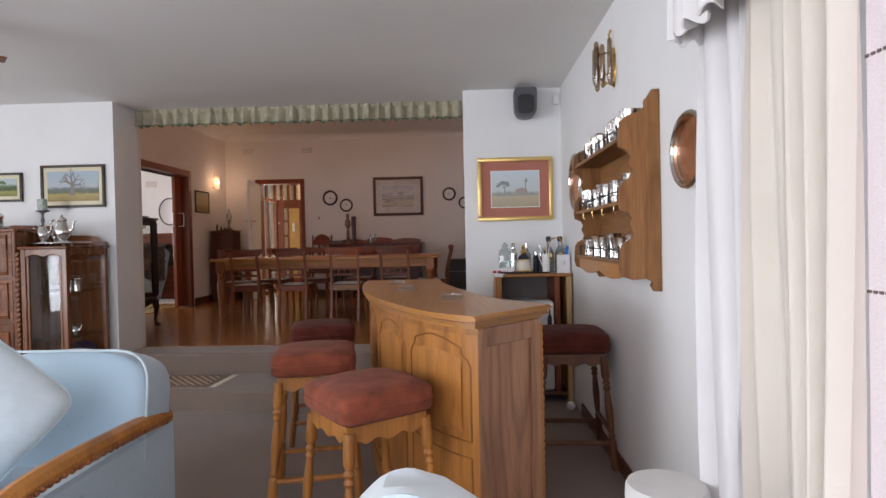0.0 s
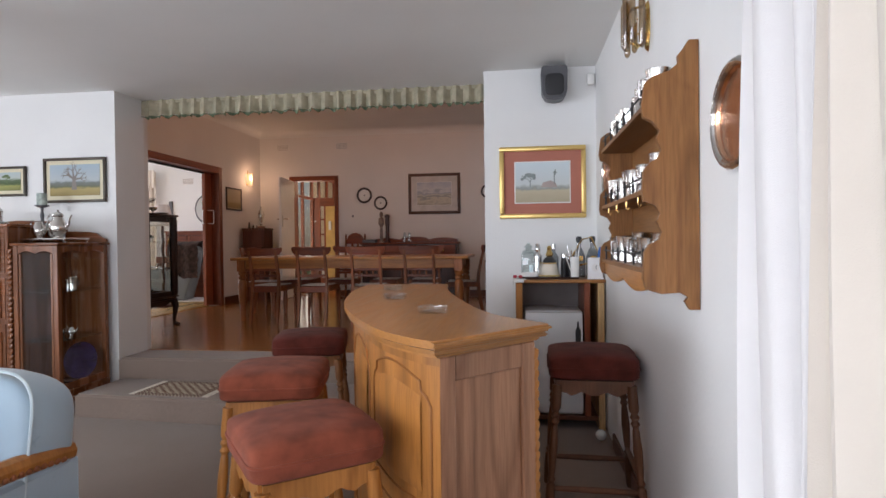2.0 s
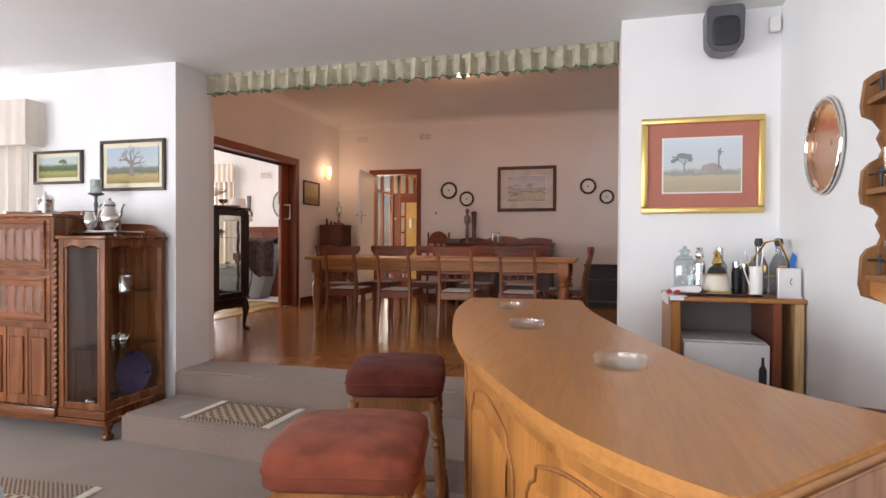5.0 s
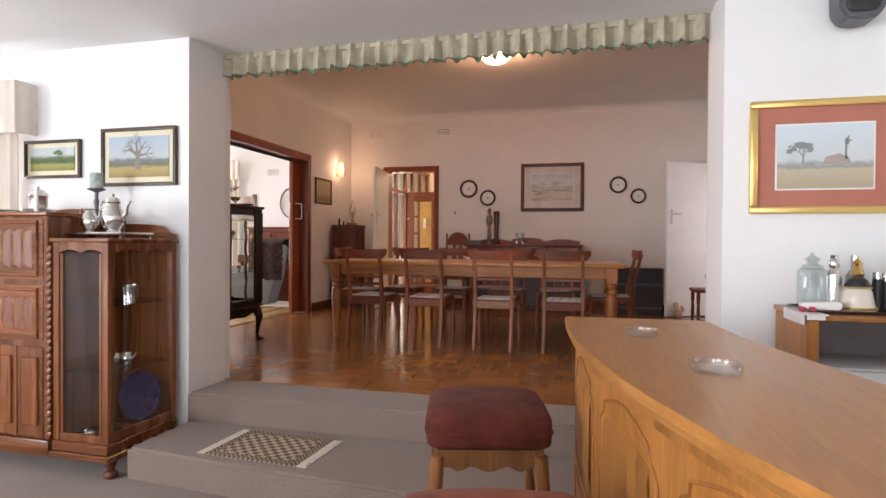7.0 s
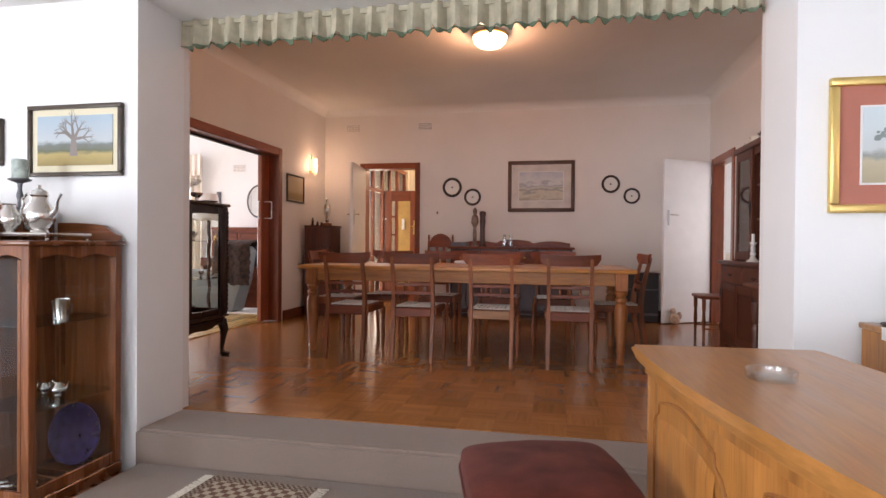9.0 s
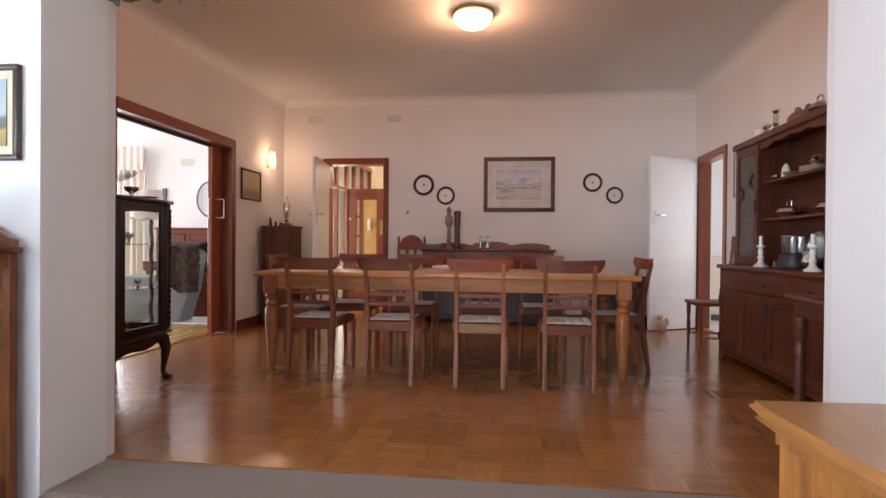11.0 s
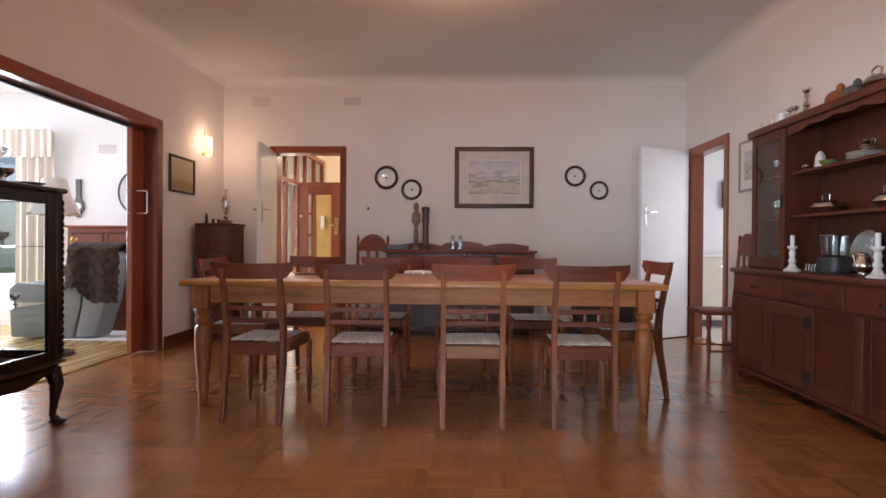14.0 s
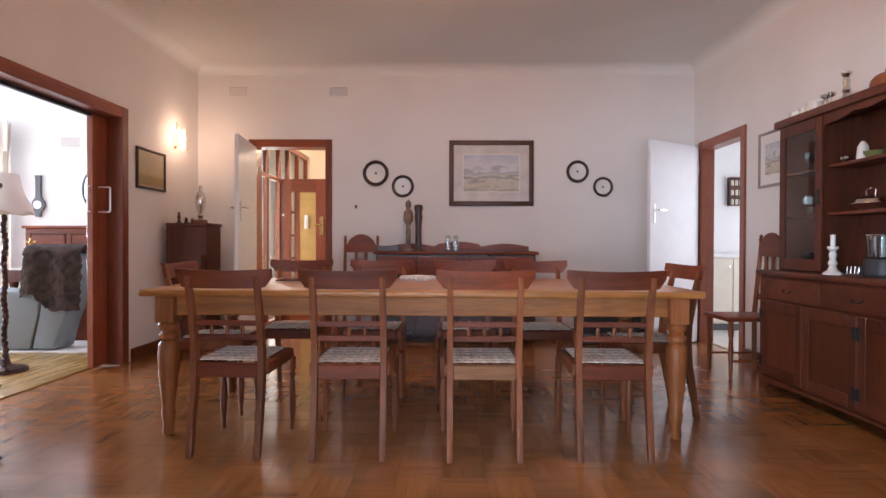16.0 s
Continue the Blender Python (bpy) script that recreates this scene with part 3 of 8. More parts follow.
box(bm, (-7.2, 5.7, 3.1), (-3.25, 10.8, 3.2))
setting("ceiling_sitting", bm, M_CEIL, "white ceiling of the sitting room")
# hall behind the back door
bm = B()
box(bm, (-3.2, 10.775, FL - 0.1), (-0.8, 13.6, FL - 0.003))
setting("floor_hall", bm, M_PARQI, "polished hall floor")
wall("wall_hall_far", "x", 13.4, 13.6, -3.2, -0.8, FL, 2.95, [], M_HALL, "ochre plaster wall of the hall")
wall("wall_hall_right", "y", -0.95, -0.8, 10.775, 13.4, FL, 2.95, [], M_HALL, "ochre plaster wall of the hall")
bm = B()
box(bm, (-3.2, 10.775, 2.95), (-0.8, 13.6, 3.05))
setting("ceiling_hall", bm, M_CEIL, "hall ceiling")
# passage behind the right-hand door
bm = B()
box(bm, (2.392, 8.6, FL - 0.1), (4.6, 12.0, FL - 0.003))
setting("floor_passage", bm, plain("pale_tiles", (0.6, 0.57, 0.52), 0.35), "pale tiled floor of the passage")
wall("wall_passage_far", "x", 11.8, 12.0, 2.39, 4.6, FL, 2.9, [], M_WALL, "white passage wall")
wall("wall_passage_right", "y", 4.4, 4.6, 8.6, 11.8, FL, 2.9, [(9.4, 11.0, 1.0, 2.4)], M_WALL, "white passage wall with a window")
wall("wall_passage_near", "x", 8.6, 8.8, 2.39, 4.6, FL, 2.9, [], M_WALL, "white passage wall")
bm = B()
box(bm, (2.39, 8.6, 2.9), (4.6, 12.0, 3.0))
setting("ceiling_passage", bm, M_CEIL, "white passage ceiling")
bm = B()
for lim in ((-80, 80, -80, 80),):
    box(bm, (lim[0], lim[2], -0.6), (lim[1], lim[3], -0.35))
setting("ground", bm, M_LAWN, "lawn outside the windows")

# ---- trim ----
bm = B()
for a, b in (((-3.045, 9.245, FL), (-3.028, 10.57, FL + 0.11)), ((-3.045, 5.605, FL), (-3.028, 7.185, FL + 0.11)),
             ((-3.02, 10.553, FL), (-2.51, 10.571, FL + 0.11)), ((-1.59, 10.553, FL), (2.27, 10.571, FL + 0.11)),
             ((2.254, 5.605, FL), (2.272, 9.48, FL + 0.11))):
    box(bm, a, b, 0.004)
setting("baseboard_dining", bm, M_SKIRT, "dark stained wooden skirting")
bm = B()
for a, b in (((2.112, 1.8, 0.0), (2.127, 4.4, 0.09)), ((-4.7, 5.15, 0), (-1.8, 5.167, 0.09))):
    box(bm, a, b, 0.004)
setting("baseboard_living", bm, M_SKIRT, "dark stained wooden skirting")


def door_frame(name, axis, p_face, depth, a0, a1, z0, top, w, mats, label, proud=0.018, sign=-1):
    """Casing round an opening and the lining through the wall."""
    th = thing(name, label, "door")
    th["kind"] = "structure"
    lo, hi = sorted((p_face + sign * proud, p_face - sign * depth))
    for nm, s0, s1, q0, q1 in (("jamb", a0 - w, a0 + 0.012, z0, top + w), ("jamb", a1 - 0.012, a1 + w, z0, top + w)):
        bm = B()
        a, b = ((s0, lo, q0), (s1, hi, q1)) if axis == "x" else ((lo, s0, q0), (hi, s1, q1))
        box(bm, a, b, 0.006)
        part(nm, bm, mats[0], th)
    bm = B()
    s0, s1, q0, q1 = a0 + 0.0125, a1 - 0.0125, top - 0.02, top + w
    a, b = ((s0, lo + 0.001, q0), (s1, hi - 0.001, q1)) if axis == "x" else ((lo + 0.001, s0, q0), (hi - 0.001, s1, q1))
    box(bm, a, b, 0.006)
    part("head", bm, mats[1], th)
    return th


SLIDE = door_frame("door_1", "y", -3.05, 0.21, 7.27, 9.13, FL, 2.40, 0.075, (M_MERANTI, M_MERANTIY), "red-brown timber sliding door frame, door slid open", sign=1)
door_frame("door_2", "x", 10.575, 0.21, -2.44, -1.66, FL, 2.41, 0.06, (M_MERANTI, M_MERANTIX), "red-brown timber doorway to the hall")
door_frame("door_3", "y", 2.276, 0.122, 9.56, 10.37, FL, 2.345, 0.07, (M_MERANTI, M_MERANTIY), "red-brown timber doorway to the passage", sign=-1)

# sliding leaf, almost wholly in its pocket
bm = B()
box(bm, (-3.215, 8.93, FL + 0.012), (-3.165, 9.117, 2.378), 0.004)
LEAF = part("leaf", bm, M_MERANTI, SLIDE)
bm = B()
tube(bm, [(-3.163, 9.0, 1.60), (-3.075, 9.0, 1.60), (-3.068, 9.0, 1.607), (-3.068, 9.0, 1.793), (-3.075, 9.0, 1.80), (-3.163, 9.0, 1.80)], 0.007)
part("handle", bm, M_LEVER, LEAF, "bright metal pull handle")
bm = B()
tube(bm, [(-3.19, 8.929, 1.60), (-3.19, 8.90, 1.60), (-3.19, 8.90, 1.80), (-3.19, 8.929, 1.80)], 0.006)
part("handle", bm, M_LEVER, LEAF, "bright metal pull handle")
bm = B()
box(bm, (-3.20, 7.29, 2.355), (-3.17, 8.92, 2.378))
part("track", bm, M_IRON, SLIDE)


def door_leaf(name, m, width, label, flip=1):
    """A painted flush door hinged at its local origin and reaching along local x."""
    th = thing(name, label, "door", m)
    bm = B()
    box(bm, (0, -0.02, 0.01), (width, 0.02, 2.04), 0.004)
    part("leaf", bm, M_DOORW, th)
    for s in (-1, 1):
        bm = B()
        box(bm, (width - 0.080, s * 0.0205, 1.22), (width - 0.050, s * 0.026, 1.41), 0.002)
        part("lock_plate", bm, M_PLATE, th)
        bm = B()
        tube(bm, [(width - 0.065, s * 0.027, 1.35), (width - 0.065, s * 0.065, 1.35), (width - 0.075, s * 0.07, 1.35), (width - 0.175, s * 0.07, 1.348)], 0.009)
        part("handle", bm, M_CHROME, th, "chrome lever handle")
    for z in (0.25, 1.75):
        bm = B()
        lathe(bm, [(0.007, z), (0.007, z + 0.09)], 8, (-0.006, 0.02, 0))
        part("hinge", bm, M_CHROME, th)
    return th


door_leaf("open_door", pose(-2.425, 10.54, FL, rz=-83), 0.80, "white painted door standing open into the dining room")
door_leaf("open_door", pose(2.235, 10.40, FL, rz=210), 0.72, "white painted door standing half open before the back wall")

# ---- bar ----
BAR_F = curve_points([(1.325, 2.33, 0), (1.225, 2.41, 0), (1.095, 2.57, 0), (0.93, 2.89, 0), (0.84, 3.10, 0), (0.755, 3.34, 0), (0.69, 3.60, 0), (0.635, 3.86, 0), (0.60, 4.12, 0), (0.575, 4.43, 0)], 5)
BAR_B = curve_points([(1.66, 2.69, 0), (1.50, 2.87, 0), (1.40, 3.07, 0), (1.30, 3.40, 0), (1.20, 3.79, 0), (1.135, 4.12, 0), (1.10, 4.46, 0)], 6)
BAR_H = 1.034      # heights below are for a counter of 0.972


def inset(line, d):
    """The line moved d to its right-hand side, as walked."""
    out = []
    for i, p in enumerate(line):
        t = (line[min(i + 1, len(line) - 1)] - line[max(i - 1, 0)]).normalized()
        out.append(p + Vector((t.y, -t.x, 0)) * d)
    return out


def strip(bm, line, d0, d1, z0, z1):
    a, b = inset(line, d0), inset(line, d1)
    prism(bm, [(p.x, p.y) for p in a] + [(p.x, p.y) for p in b[::-1]], z1 - z0, Matrix.Translation((0, 0, z0)))


BAR = thing("home_bar", "curved golden oak home bar with arched panels", "bar counter", Matrix.Diagonal((1, 1, BAR_H, 1)))
outline = [(p.x, p.y) for p in BAR_F] + [(p.x, p.y) for p in BAR_B[::-1]]
bm = B()
prism(bm, outline, 0.022, Matrix.Translation((0, 0, 0.950)))
bmesh.ops.bevel(bm, geom=[e for e in bm.edges if abs(e.verts[0].co.z - e.verts[1].co.z) < 1e-5], offset=0.008, segments=3, affect="EDGES")
part("bar_top", bm, M_OAKX, BAR, "polished oak top with a moulded edge")


def shrink(k):
    f, b = inset(BAR_F, k), inset(BAR_B, -k)
    d = (BAR_F[0] - BAR_B[0]).normalized()
    n = Vector((-d.y, d.x, 0))
    n = n if n.y > 0 else -n
    f[0], b[0] = f[0] + n * k, b[0] + n * k
    f[-1], b[-1] = f[-1] - Vector((0, k, 0)), b[-1] - Vector((0, k, 0))
    return f, b


for k, z0, z1 in ((0.016, 0.9455, 0.9498), (0.009, 0.933, 0.9453), (0.028, 0.920, 0.9328)):
    f, b = shrink(k)
    bm = B()
    prism(bm, [(p.x, p.y) for p in f] + [(p.x, p.y) for p in b[::-1]], z1 - z0, Matrix.Translation((0, 0, z0)))
    if z1 - z0 > 0.01:
        bmesh.ops.bevel(bm, geom=[e for e in bm.edges if abs(e.verts[0].co.z - e.verts[1].co.z) < 1e-5], offset=0.0045, segments=2, affect="EDGES")
    part("edge_moulding", bm, M_OAKX, BAR)
FB, BB = shrink(0.045)
bm = B()
prism(bm, [(p.x, p.y) for p in FB] + [(p.x, p.y) for p in BB[::-1]], 0.9195 - 0.02, Matrix.Translation((0, 0, 0.02)))
part("body", bm, M_OAK, BAR)
bm = B()
strip(bm, FB, -0.012, -0.001, 0.02, 0.12)
part("plinth", bm, M_OAK, BAR)
bm = B()
strip(bm, FB, -0.010, -0.001, 0.897, 0.919)
part("frieze", bm, M_OAK, BAR)


def along(line, s):
    """Point and outward side at the share s of a line's length."""
    L = [0.0]
    for a, b in zip(line, line[1:]):
        L.append(L[-1] + (b - a).length)
    d = s * L[-1]
    for i in range(len(line) - 1):
        if d <= L[i + 1] + 1e-9:
            u = (d - L[i]) / (L[i + 1] - L[i])
            t = (line[i + 1] - line[i]).normalized()
            return line[i].lerp(line[i + 1], u), Vector((-t.y, t.x, 0))
    return line[-1], Vector((-1, 0, 0))


def arch_outline(s0, s1, z0, z1):
    """A panel's outline with shouldered arch, as (share, height)."""
    w = s1 - s0
    pts = [(s0, z0), (s1, z0), (s1, z1 - 0.10)]
    pts += [(s1 - 0.04 * w, z1 - 0.075), (s1 - 0.10 * w, z1 - 0.06), (s1 - 0.11 * w, z1 - 0.035)]
    pts += [(s1 - w * (0.14 + 0.72 * k / 8), z1 - 0.03 + 0.03 * math.sin(math.pi * k / 8)) for k in range(9)]
    pts += [(s0 + 0.11 * w, z1 - 0.035), (s0 + 0.10 * w, z1 - 0.06), (s0 + 0.04 * w, z1 - 0.075), (s0, z1 - 0.10)]
    return pts


for s0, s1 in ((0.025, 0.225), (0.26, 0.465), (0.50, 0.70), (0.74, 0.965)):
    ol = arch_outline(s0, s1, 0.50, 0.878)
    dense = []
    for (a, za), (b, zb) in zip(ol, ol[1:] + ol[:1]):
        k = 6 if abs(b - a) > 0.05 else 1
        dense += [(a + (b - a) * i / k, za + (zb - za) * i / k) for i in range(k)]
    pts = []
    for s, z in dense:
        p, n = along(FB, s)
        pts.append(p + n * 0.001 + Vector((0, 0, z)))
    bm = B()
    tube(bm, pts, 0.0042, 6, True)
    part("panel_moulding", bm, M_OAKD, BAR, "bead coloured dark for the arched panel's shaded groove")
    bm = B()
    cols = 8
    top = []
    for i in range(cols + 1):
        u = i / cols
        s = s0 + (s1 - s0) * (0.10 + 0.80 * u)
        p, n = along(FB, s)
        zt = 0.80 + 0.025 * math.sin(math.pi * u)
        top.append([bm.verts.new(p + n * 0.0005 + Vector((0, 0, 0.53))), bm.verts.new(p + n * 0.005 + Vector((0, 0, 0.56))),
                    bm.verts.new(p + n * 0.005 + Vector((0, 0, zt - 0.03))), bm.verts.new(p + n * 0.0005 + Vector((0, 0, zt)))])
    for a, b in zip(top, top[1:]):
        for j in range(3):
            bm.faces.new((a[j], b[j], b[j + 1], a[j + 1]))
    part("raised_panel", bm, M_OAK, BAR)
    bm = B()
    low = [(s0 + (s1 - s0) * i / 8, 0.16) for i in range(9)] + [(s1 - (s1 - s0) * i / 8, 0.44) for i in range(9)]
    tube(bm, [along(FB, s)[0] + along(FB, s)[1] * 0.001 + Vector((0, 0, z)) for s, z in low], 0.004, 6, True)
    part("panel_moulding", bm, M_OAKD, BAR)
# end panel towards the room
E0, E1 = FB[0], BB[0]
du = (E1 - E0)
EL = du.length
du.normalize()
dn = Vector((du.y, -du.x, 0))
EM = Matrix(((du.x, dn.x, 0, E0.x), (du.y, dn.y, 0, E0.y), (0, 0, 1, 0), (0, 0, 0, 1)))
for a, b, nm in (((0.0, 0.001, 0.02), (0.06, 0.016, 0.918), "stile"), ((EL - 0.06, 0.001, 0.02), (EL, 0.016, 0.918), "stile"),
                 ((0.061, 0.001, 0.845), (EL - 0.061, 0.015, 0.918), "rail"), ((0.061, 0.001, 0.02), (EL - 0.061, 0.015, 0.14), "rail")):
    bm = B()
    box(bm, a, b, 0.003, EM)
    part(nm, bm, M_OAKE, BAR)
bm = B()
box(bm, (0.0612, 0.001, 0.1405), (EL - 0.0612, 0.004, 0.8445), 0.001, EM)
part("end_panel", bm, M_OAKE, BAR, "pinkish oak end panel with arched grain")
bm = B()
for i in range(26):
    z = 0.06 + i * 0.0325
    puff(bm, (0, 0, 0), (0.017, 0.012, 0.024), 0.8, 0.8, 8, 6, EM @ Matrix.Translation((EL + 0.004, 0.006, z)) @ pose(0, 0, 0, 0, 35, 0))
part("rope_carving", bm, M_OAK, BAR, "carved rope-twist corner")


def stool(m, label, oak=M_OAK, velvet=M_VELVET):
    th = thing("bar_stool", label, "bar stool", m, "stools round the bar")
    w = 0.165
    for sx in (-1, 1):
        for sy in (-1, 1):
            bm = B()
            prof = [(0.017, 0), (0.021, 0.02), (0.022, 0.12), (0.021, 0.16), (0.013, 0.17), (0.020, 0.185), (0.013, 0.20), (0.017, 0.24), (0.021, 0.33), (0.016, 0.41),
                    (0.013, 0.43), (0.021, 0.445), (0.014, 0.46), (0.022, 0.475), (0.014, 0.49), (0.022, 0.505), (0.023, 0.515), (0.023, 0.615)]
            k = Matrix(((1, 0, -0.075 * sx, sx * (w + 0.046)), (0, 1, -0.075 * sy, sy * (w + 0.046)), (0, 0, 1, 0), (0, 0, 0, 1)))
            lathe(bm, prof, 12, m=k)
            part("leg", bm, oak, th)
    for ax in (0, 1):
        for s in (-1, 1):
            n = 16
            low = [(-w + 2 * w * i / n, 0.575 - 0.022 * abs(math.sin(3 * math.pi * i / n)) * (1 if 0.18 < i / n < 0.82 else 0.5) + 0.012) for i in range(n + 1)]
            poly = low + [(w, 0.635), (-w, 0.635)]
            mm = UPX if ax == 0 else UPY
            off = Matrix.Translation((0, s * w + 0.011, 0)) if ax == 0 else Matrix.Translation((s * w - 0.011, 0, 0))
            bm = B()
            prism(bm, poly, 0.022, off @ mm)
            part("apron", bm, oak, th)
            bm = B()
            z = 0.145 if ax == 0 else 0.20
            r = w + 0.046 - 0.075 * z
            p, q = ((-r, s * r, z), (r, s * r, z)) if ax == 0 else ((s * r, -r, z), (s * r, r, z))
            tube(bm, [p, tuple(p[i] * 0.5 + q[i] * 0.5 for i in range(3)), q], [0.012, 0.015, 0.012], 10)
            part("stretcher", bm, oak, th)
    bm = B()
    puff(bm, (0, 0, 0.69), (0.205, 0.205, 0.055), 0.30, 0.22, 40, 14)
    for v in bm.verts:
        if v.co.z > 0.70:
            r2 = (v.co.x / 0.205) ** 2 + (v.co.y / 0.205) ** 2
            v.co.z += 0.022 * max(0, 1 - r2 * 0.6) + 0.004 * noise.noise(v.co * 14)
    cu = part("cushion", bm, velvet, th, "rust red velvet seat cushion")
    bm = B()
    ring = []
    for i in range(48):
        a = 2 * math.pi * i / 48
        c, s = math.cos(a), math.sin(a)
        ring.append((0.205 * math.copysign(abs(c) ** 0.22, c), 0.205 * math.copysign(abs(s) ** 0.22, s), 0.69))
    tube(bm, ring, 0.005, 6, True)
    part("piping", bm, velvet, cu)
    return th


stool(pose(0.90, 2.45, 0, rz=38) @ Matrix.Diagonal((0.96, 0.96, 1, 1)), "oak bar stool with turned legs and rust velvet seat")
stool(pose(0.505, 3.17, 0, rz=12), "oak bar stool with turned legs and rust velvet seat")
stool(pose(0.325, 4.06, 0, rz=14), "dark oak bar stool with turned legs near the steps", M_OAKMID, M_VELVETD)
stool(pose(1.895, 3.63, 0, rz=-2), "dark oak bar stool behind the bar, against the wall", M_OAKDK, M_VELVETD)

# ---- dining table and chairs ----
TB = thing("dining_table", "long honey pine farmhouse table with turned legs", "table", pose(-0.48, 7.86, FL))
bm = B()
box(bm, (-1.45, -0.53, 0.738), (1.45, 0.53, 0.773), 0.01, seg=3)
part("tabletop", bm, M_PINE, TB)
for sy in (-1, 1):
    bm = B()
    box(bm, (-1.29, sy * 0.44 - 0.012, 0.635), (1.29, sy * 0.44 + 0.012, 0.737), 0.003)
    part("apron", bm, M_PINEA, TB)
for sx in (-1, 1):
    bm = B()
    box(bm, (sx * 1.33 - 0.012, -0.40, 0.635), (sx * 1.33 + 0.012, 0.40, 0.737), 0.003)
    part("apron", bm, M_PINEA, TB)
    for sy in (-1, 1):
        bm = B()
        box(bm, (sx * 1.335 - 0.05, sy * 0.44 - 0.05, 0.60), (sx * 1.335 + 0.05, sy * 0.44 + 0.05, 0.7365), 0.004)
        lathe(bm, [(0.024, 0), (0.03, 0.02), (0.026, 0.06), (0.034, 0.10), (0.036, 0.13), (0.031, 0.145), (0.046, 0.28), (0.054, 0.42), (0.050, 0.48), (0.034, 0.50), (0.048, 0.515),
                   (0.048, 0.535), (0.034, 0.55), (0.05, 0.57), (0.052, 0.585), (0.044, 0.60)], 20, (sx * 1.335, sy * 0.44, 0))
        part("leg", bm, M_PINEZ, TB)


def dining_chair(m, label, wide=0.0, rail=M_CHAIRX):
    """Local y goes from the back to the front of the chair."""
    th = thing("dining_chair", label, "chair", m, "chairs round the dining table")
    for sx in (-1, 1):
        # back leg and upright: one curved piece
        path = [(-0.055, 0.0), (-0.03, 0.15), (0.0, 0.32), (0.008, 0.44), (0.0, 0.55), (-0.03, 0.70), (-0.07, 0.86)]
        wdt = [0.016, 0.019, 0.022, 0.023, 0.02, 0.017, 0.014]
        poly = [(y - w, z) for (y, z), w in zip(path, wdt)] + [(y + w, z) for (y, z), w in zip(path[::-1], wdt[::-1])]
        bm = B()
        prism(bm, poly, 0.028, Matrix.Translation((sx * 0.163 - 0.014, 0, 0)) @ UPY)
        bmesh.ops.bevel(bm, geom=bm.edges[:], offset=0.004, segments=1, affect="EDGES")
        part("back_leg", bm, M_CHAIR, th)
        bm = B()
        lathe(bm, [(0.010, 0), (0.013, 0.02), (0.010, 0.04), (0.017, 0.09), (0.019, 0.20), (0.014, 0.27), (0.011, 0.285), (0.019, 0.30), (0.012, 0.315), (0.019, 0.33), (0.019, 0.40)], 12, (sx * 0.19, 0.39, 0))
        part("front_leg", bm, M_CHAIR, th)
        bm = B()
        box(bm, (sx * 0.178 - 0.016, 0.012, 0.385), (sx * 0.178 + 0.016, 0.40, 0.445), 0.006)
        part("seat_rail", bm, M_CHAIR, th)
    bm = B()
    box(bm, (-0.148, -0.012, 0.372), (0.148, 0.014, 0.44), 0.004)
    part("seat_rail", bm, rail, th)
    bm = B()
    box(bm, (-0.16, 0.378, 0.385), (0.16, 0.405, 0.445), 0.006)
    part("seat_rail", bm, M_CHAIRX, th)
    # broad curved top rail
    n, hw = 14, 0.228 + wide
    bm = B()
    fr = []
    for i in range(n + 1):
        u = -1 + 2 * i / n
        x = hw * u
        y = -0.055 - 0.03 * (1 - u * u) + 0.012
        lo = 0.803 + 0.05 * max(0, (abs(u) - 0.78) / 0.22) ** 2
        hi = 0.895 - 0.008 * (1 - u * u)
        fr.append([bm.verts.new((x, y - 0.011, lo)), bm.verts.new((x, y - 0.022, hi)), bm.verts.new((x, y + 0.002, hi)), bm.verts.new((x, y + 0.011, lo))])
    for a, b in zip(fr, fr[1:]):
        for j in range(4):
            bm.faces.new((a[j], b[j], b[(j + 1) % 4], a[(j + 1) % 4]))
    bm.faces.new(fr[0])
    bm.faces.new(fr[-1][::-1])
    part("top_rail", bm, M_CHAIRX, th, "broad curved top rail")
    for z, h in ((0.565, 0.028), (0.60, 0.0), (0.635, 0.026)):
        if h:
            bm = B()
            y = 0.0 - 0.03 * (z - 0.55) / 0.15
            box(bm, (-0.15, y - 0.008, z - h / 2), (0.15, y + 0.008, z + h / 2), 0.003)
            part("back_slat", bm, M_CHAIRX, th)
        else:
            for x in (-0.075, 0, 0.075):
                bm = B()
                lathe(bm, [(0.006, 0.579), (0.011, 0.600), (0.006, 0.622)], 8, (x, -0.009, 0))
                part("bead", bm, M_CHAIR, th)
    bm = B()
    for i in range(9):
        x = -0.14 + 0.035 * i
        box(bm, (x - 0.008, 0.02, 0.447 + 0.003 * (i % 2)), (x + 0.008, 0.375, 0.451 + 0.003 * (i % 2)))
    for j in range(10):
        y = 0.035 + 0.036 * j
        box(bm, (-0.16, y - 0.008, 0.4475 + 0.003 * (j % 2)), (0.16, y + 0.008, 0.4525 + 0.003 * (j % 2)))
    part("woven_seat", bm, M_RIEMPIE, th, "woven pale rawhide seat")["kind"] = "stuff"
    return th


CH = dining_chair(pose(-1.39, 7.14, FL, rz=-2), "dark wooden dining chair with woven rawhide seat")
dining_chair(pose(-0.165, 7.12, FL, rz=1), "dark wooden dining chair with a paler seat rail", rail=M_CHAIRL)
for x, y, rz in ((-0.805, 7.12, 1), (0.445, 7.13, -1), (-1.415, 8.56, 181), (-0.83, 8.56, 179), (-0.22, 8.57, 180), (0.30, 8.56, 182), (1.05, 7.93, 94), (-1.95, 7.95, -89)):
    copy_thing(CH, pose(x, y, FL, rz=rz))

# ---- pictures ----


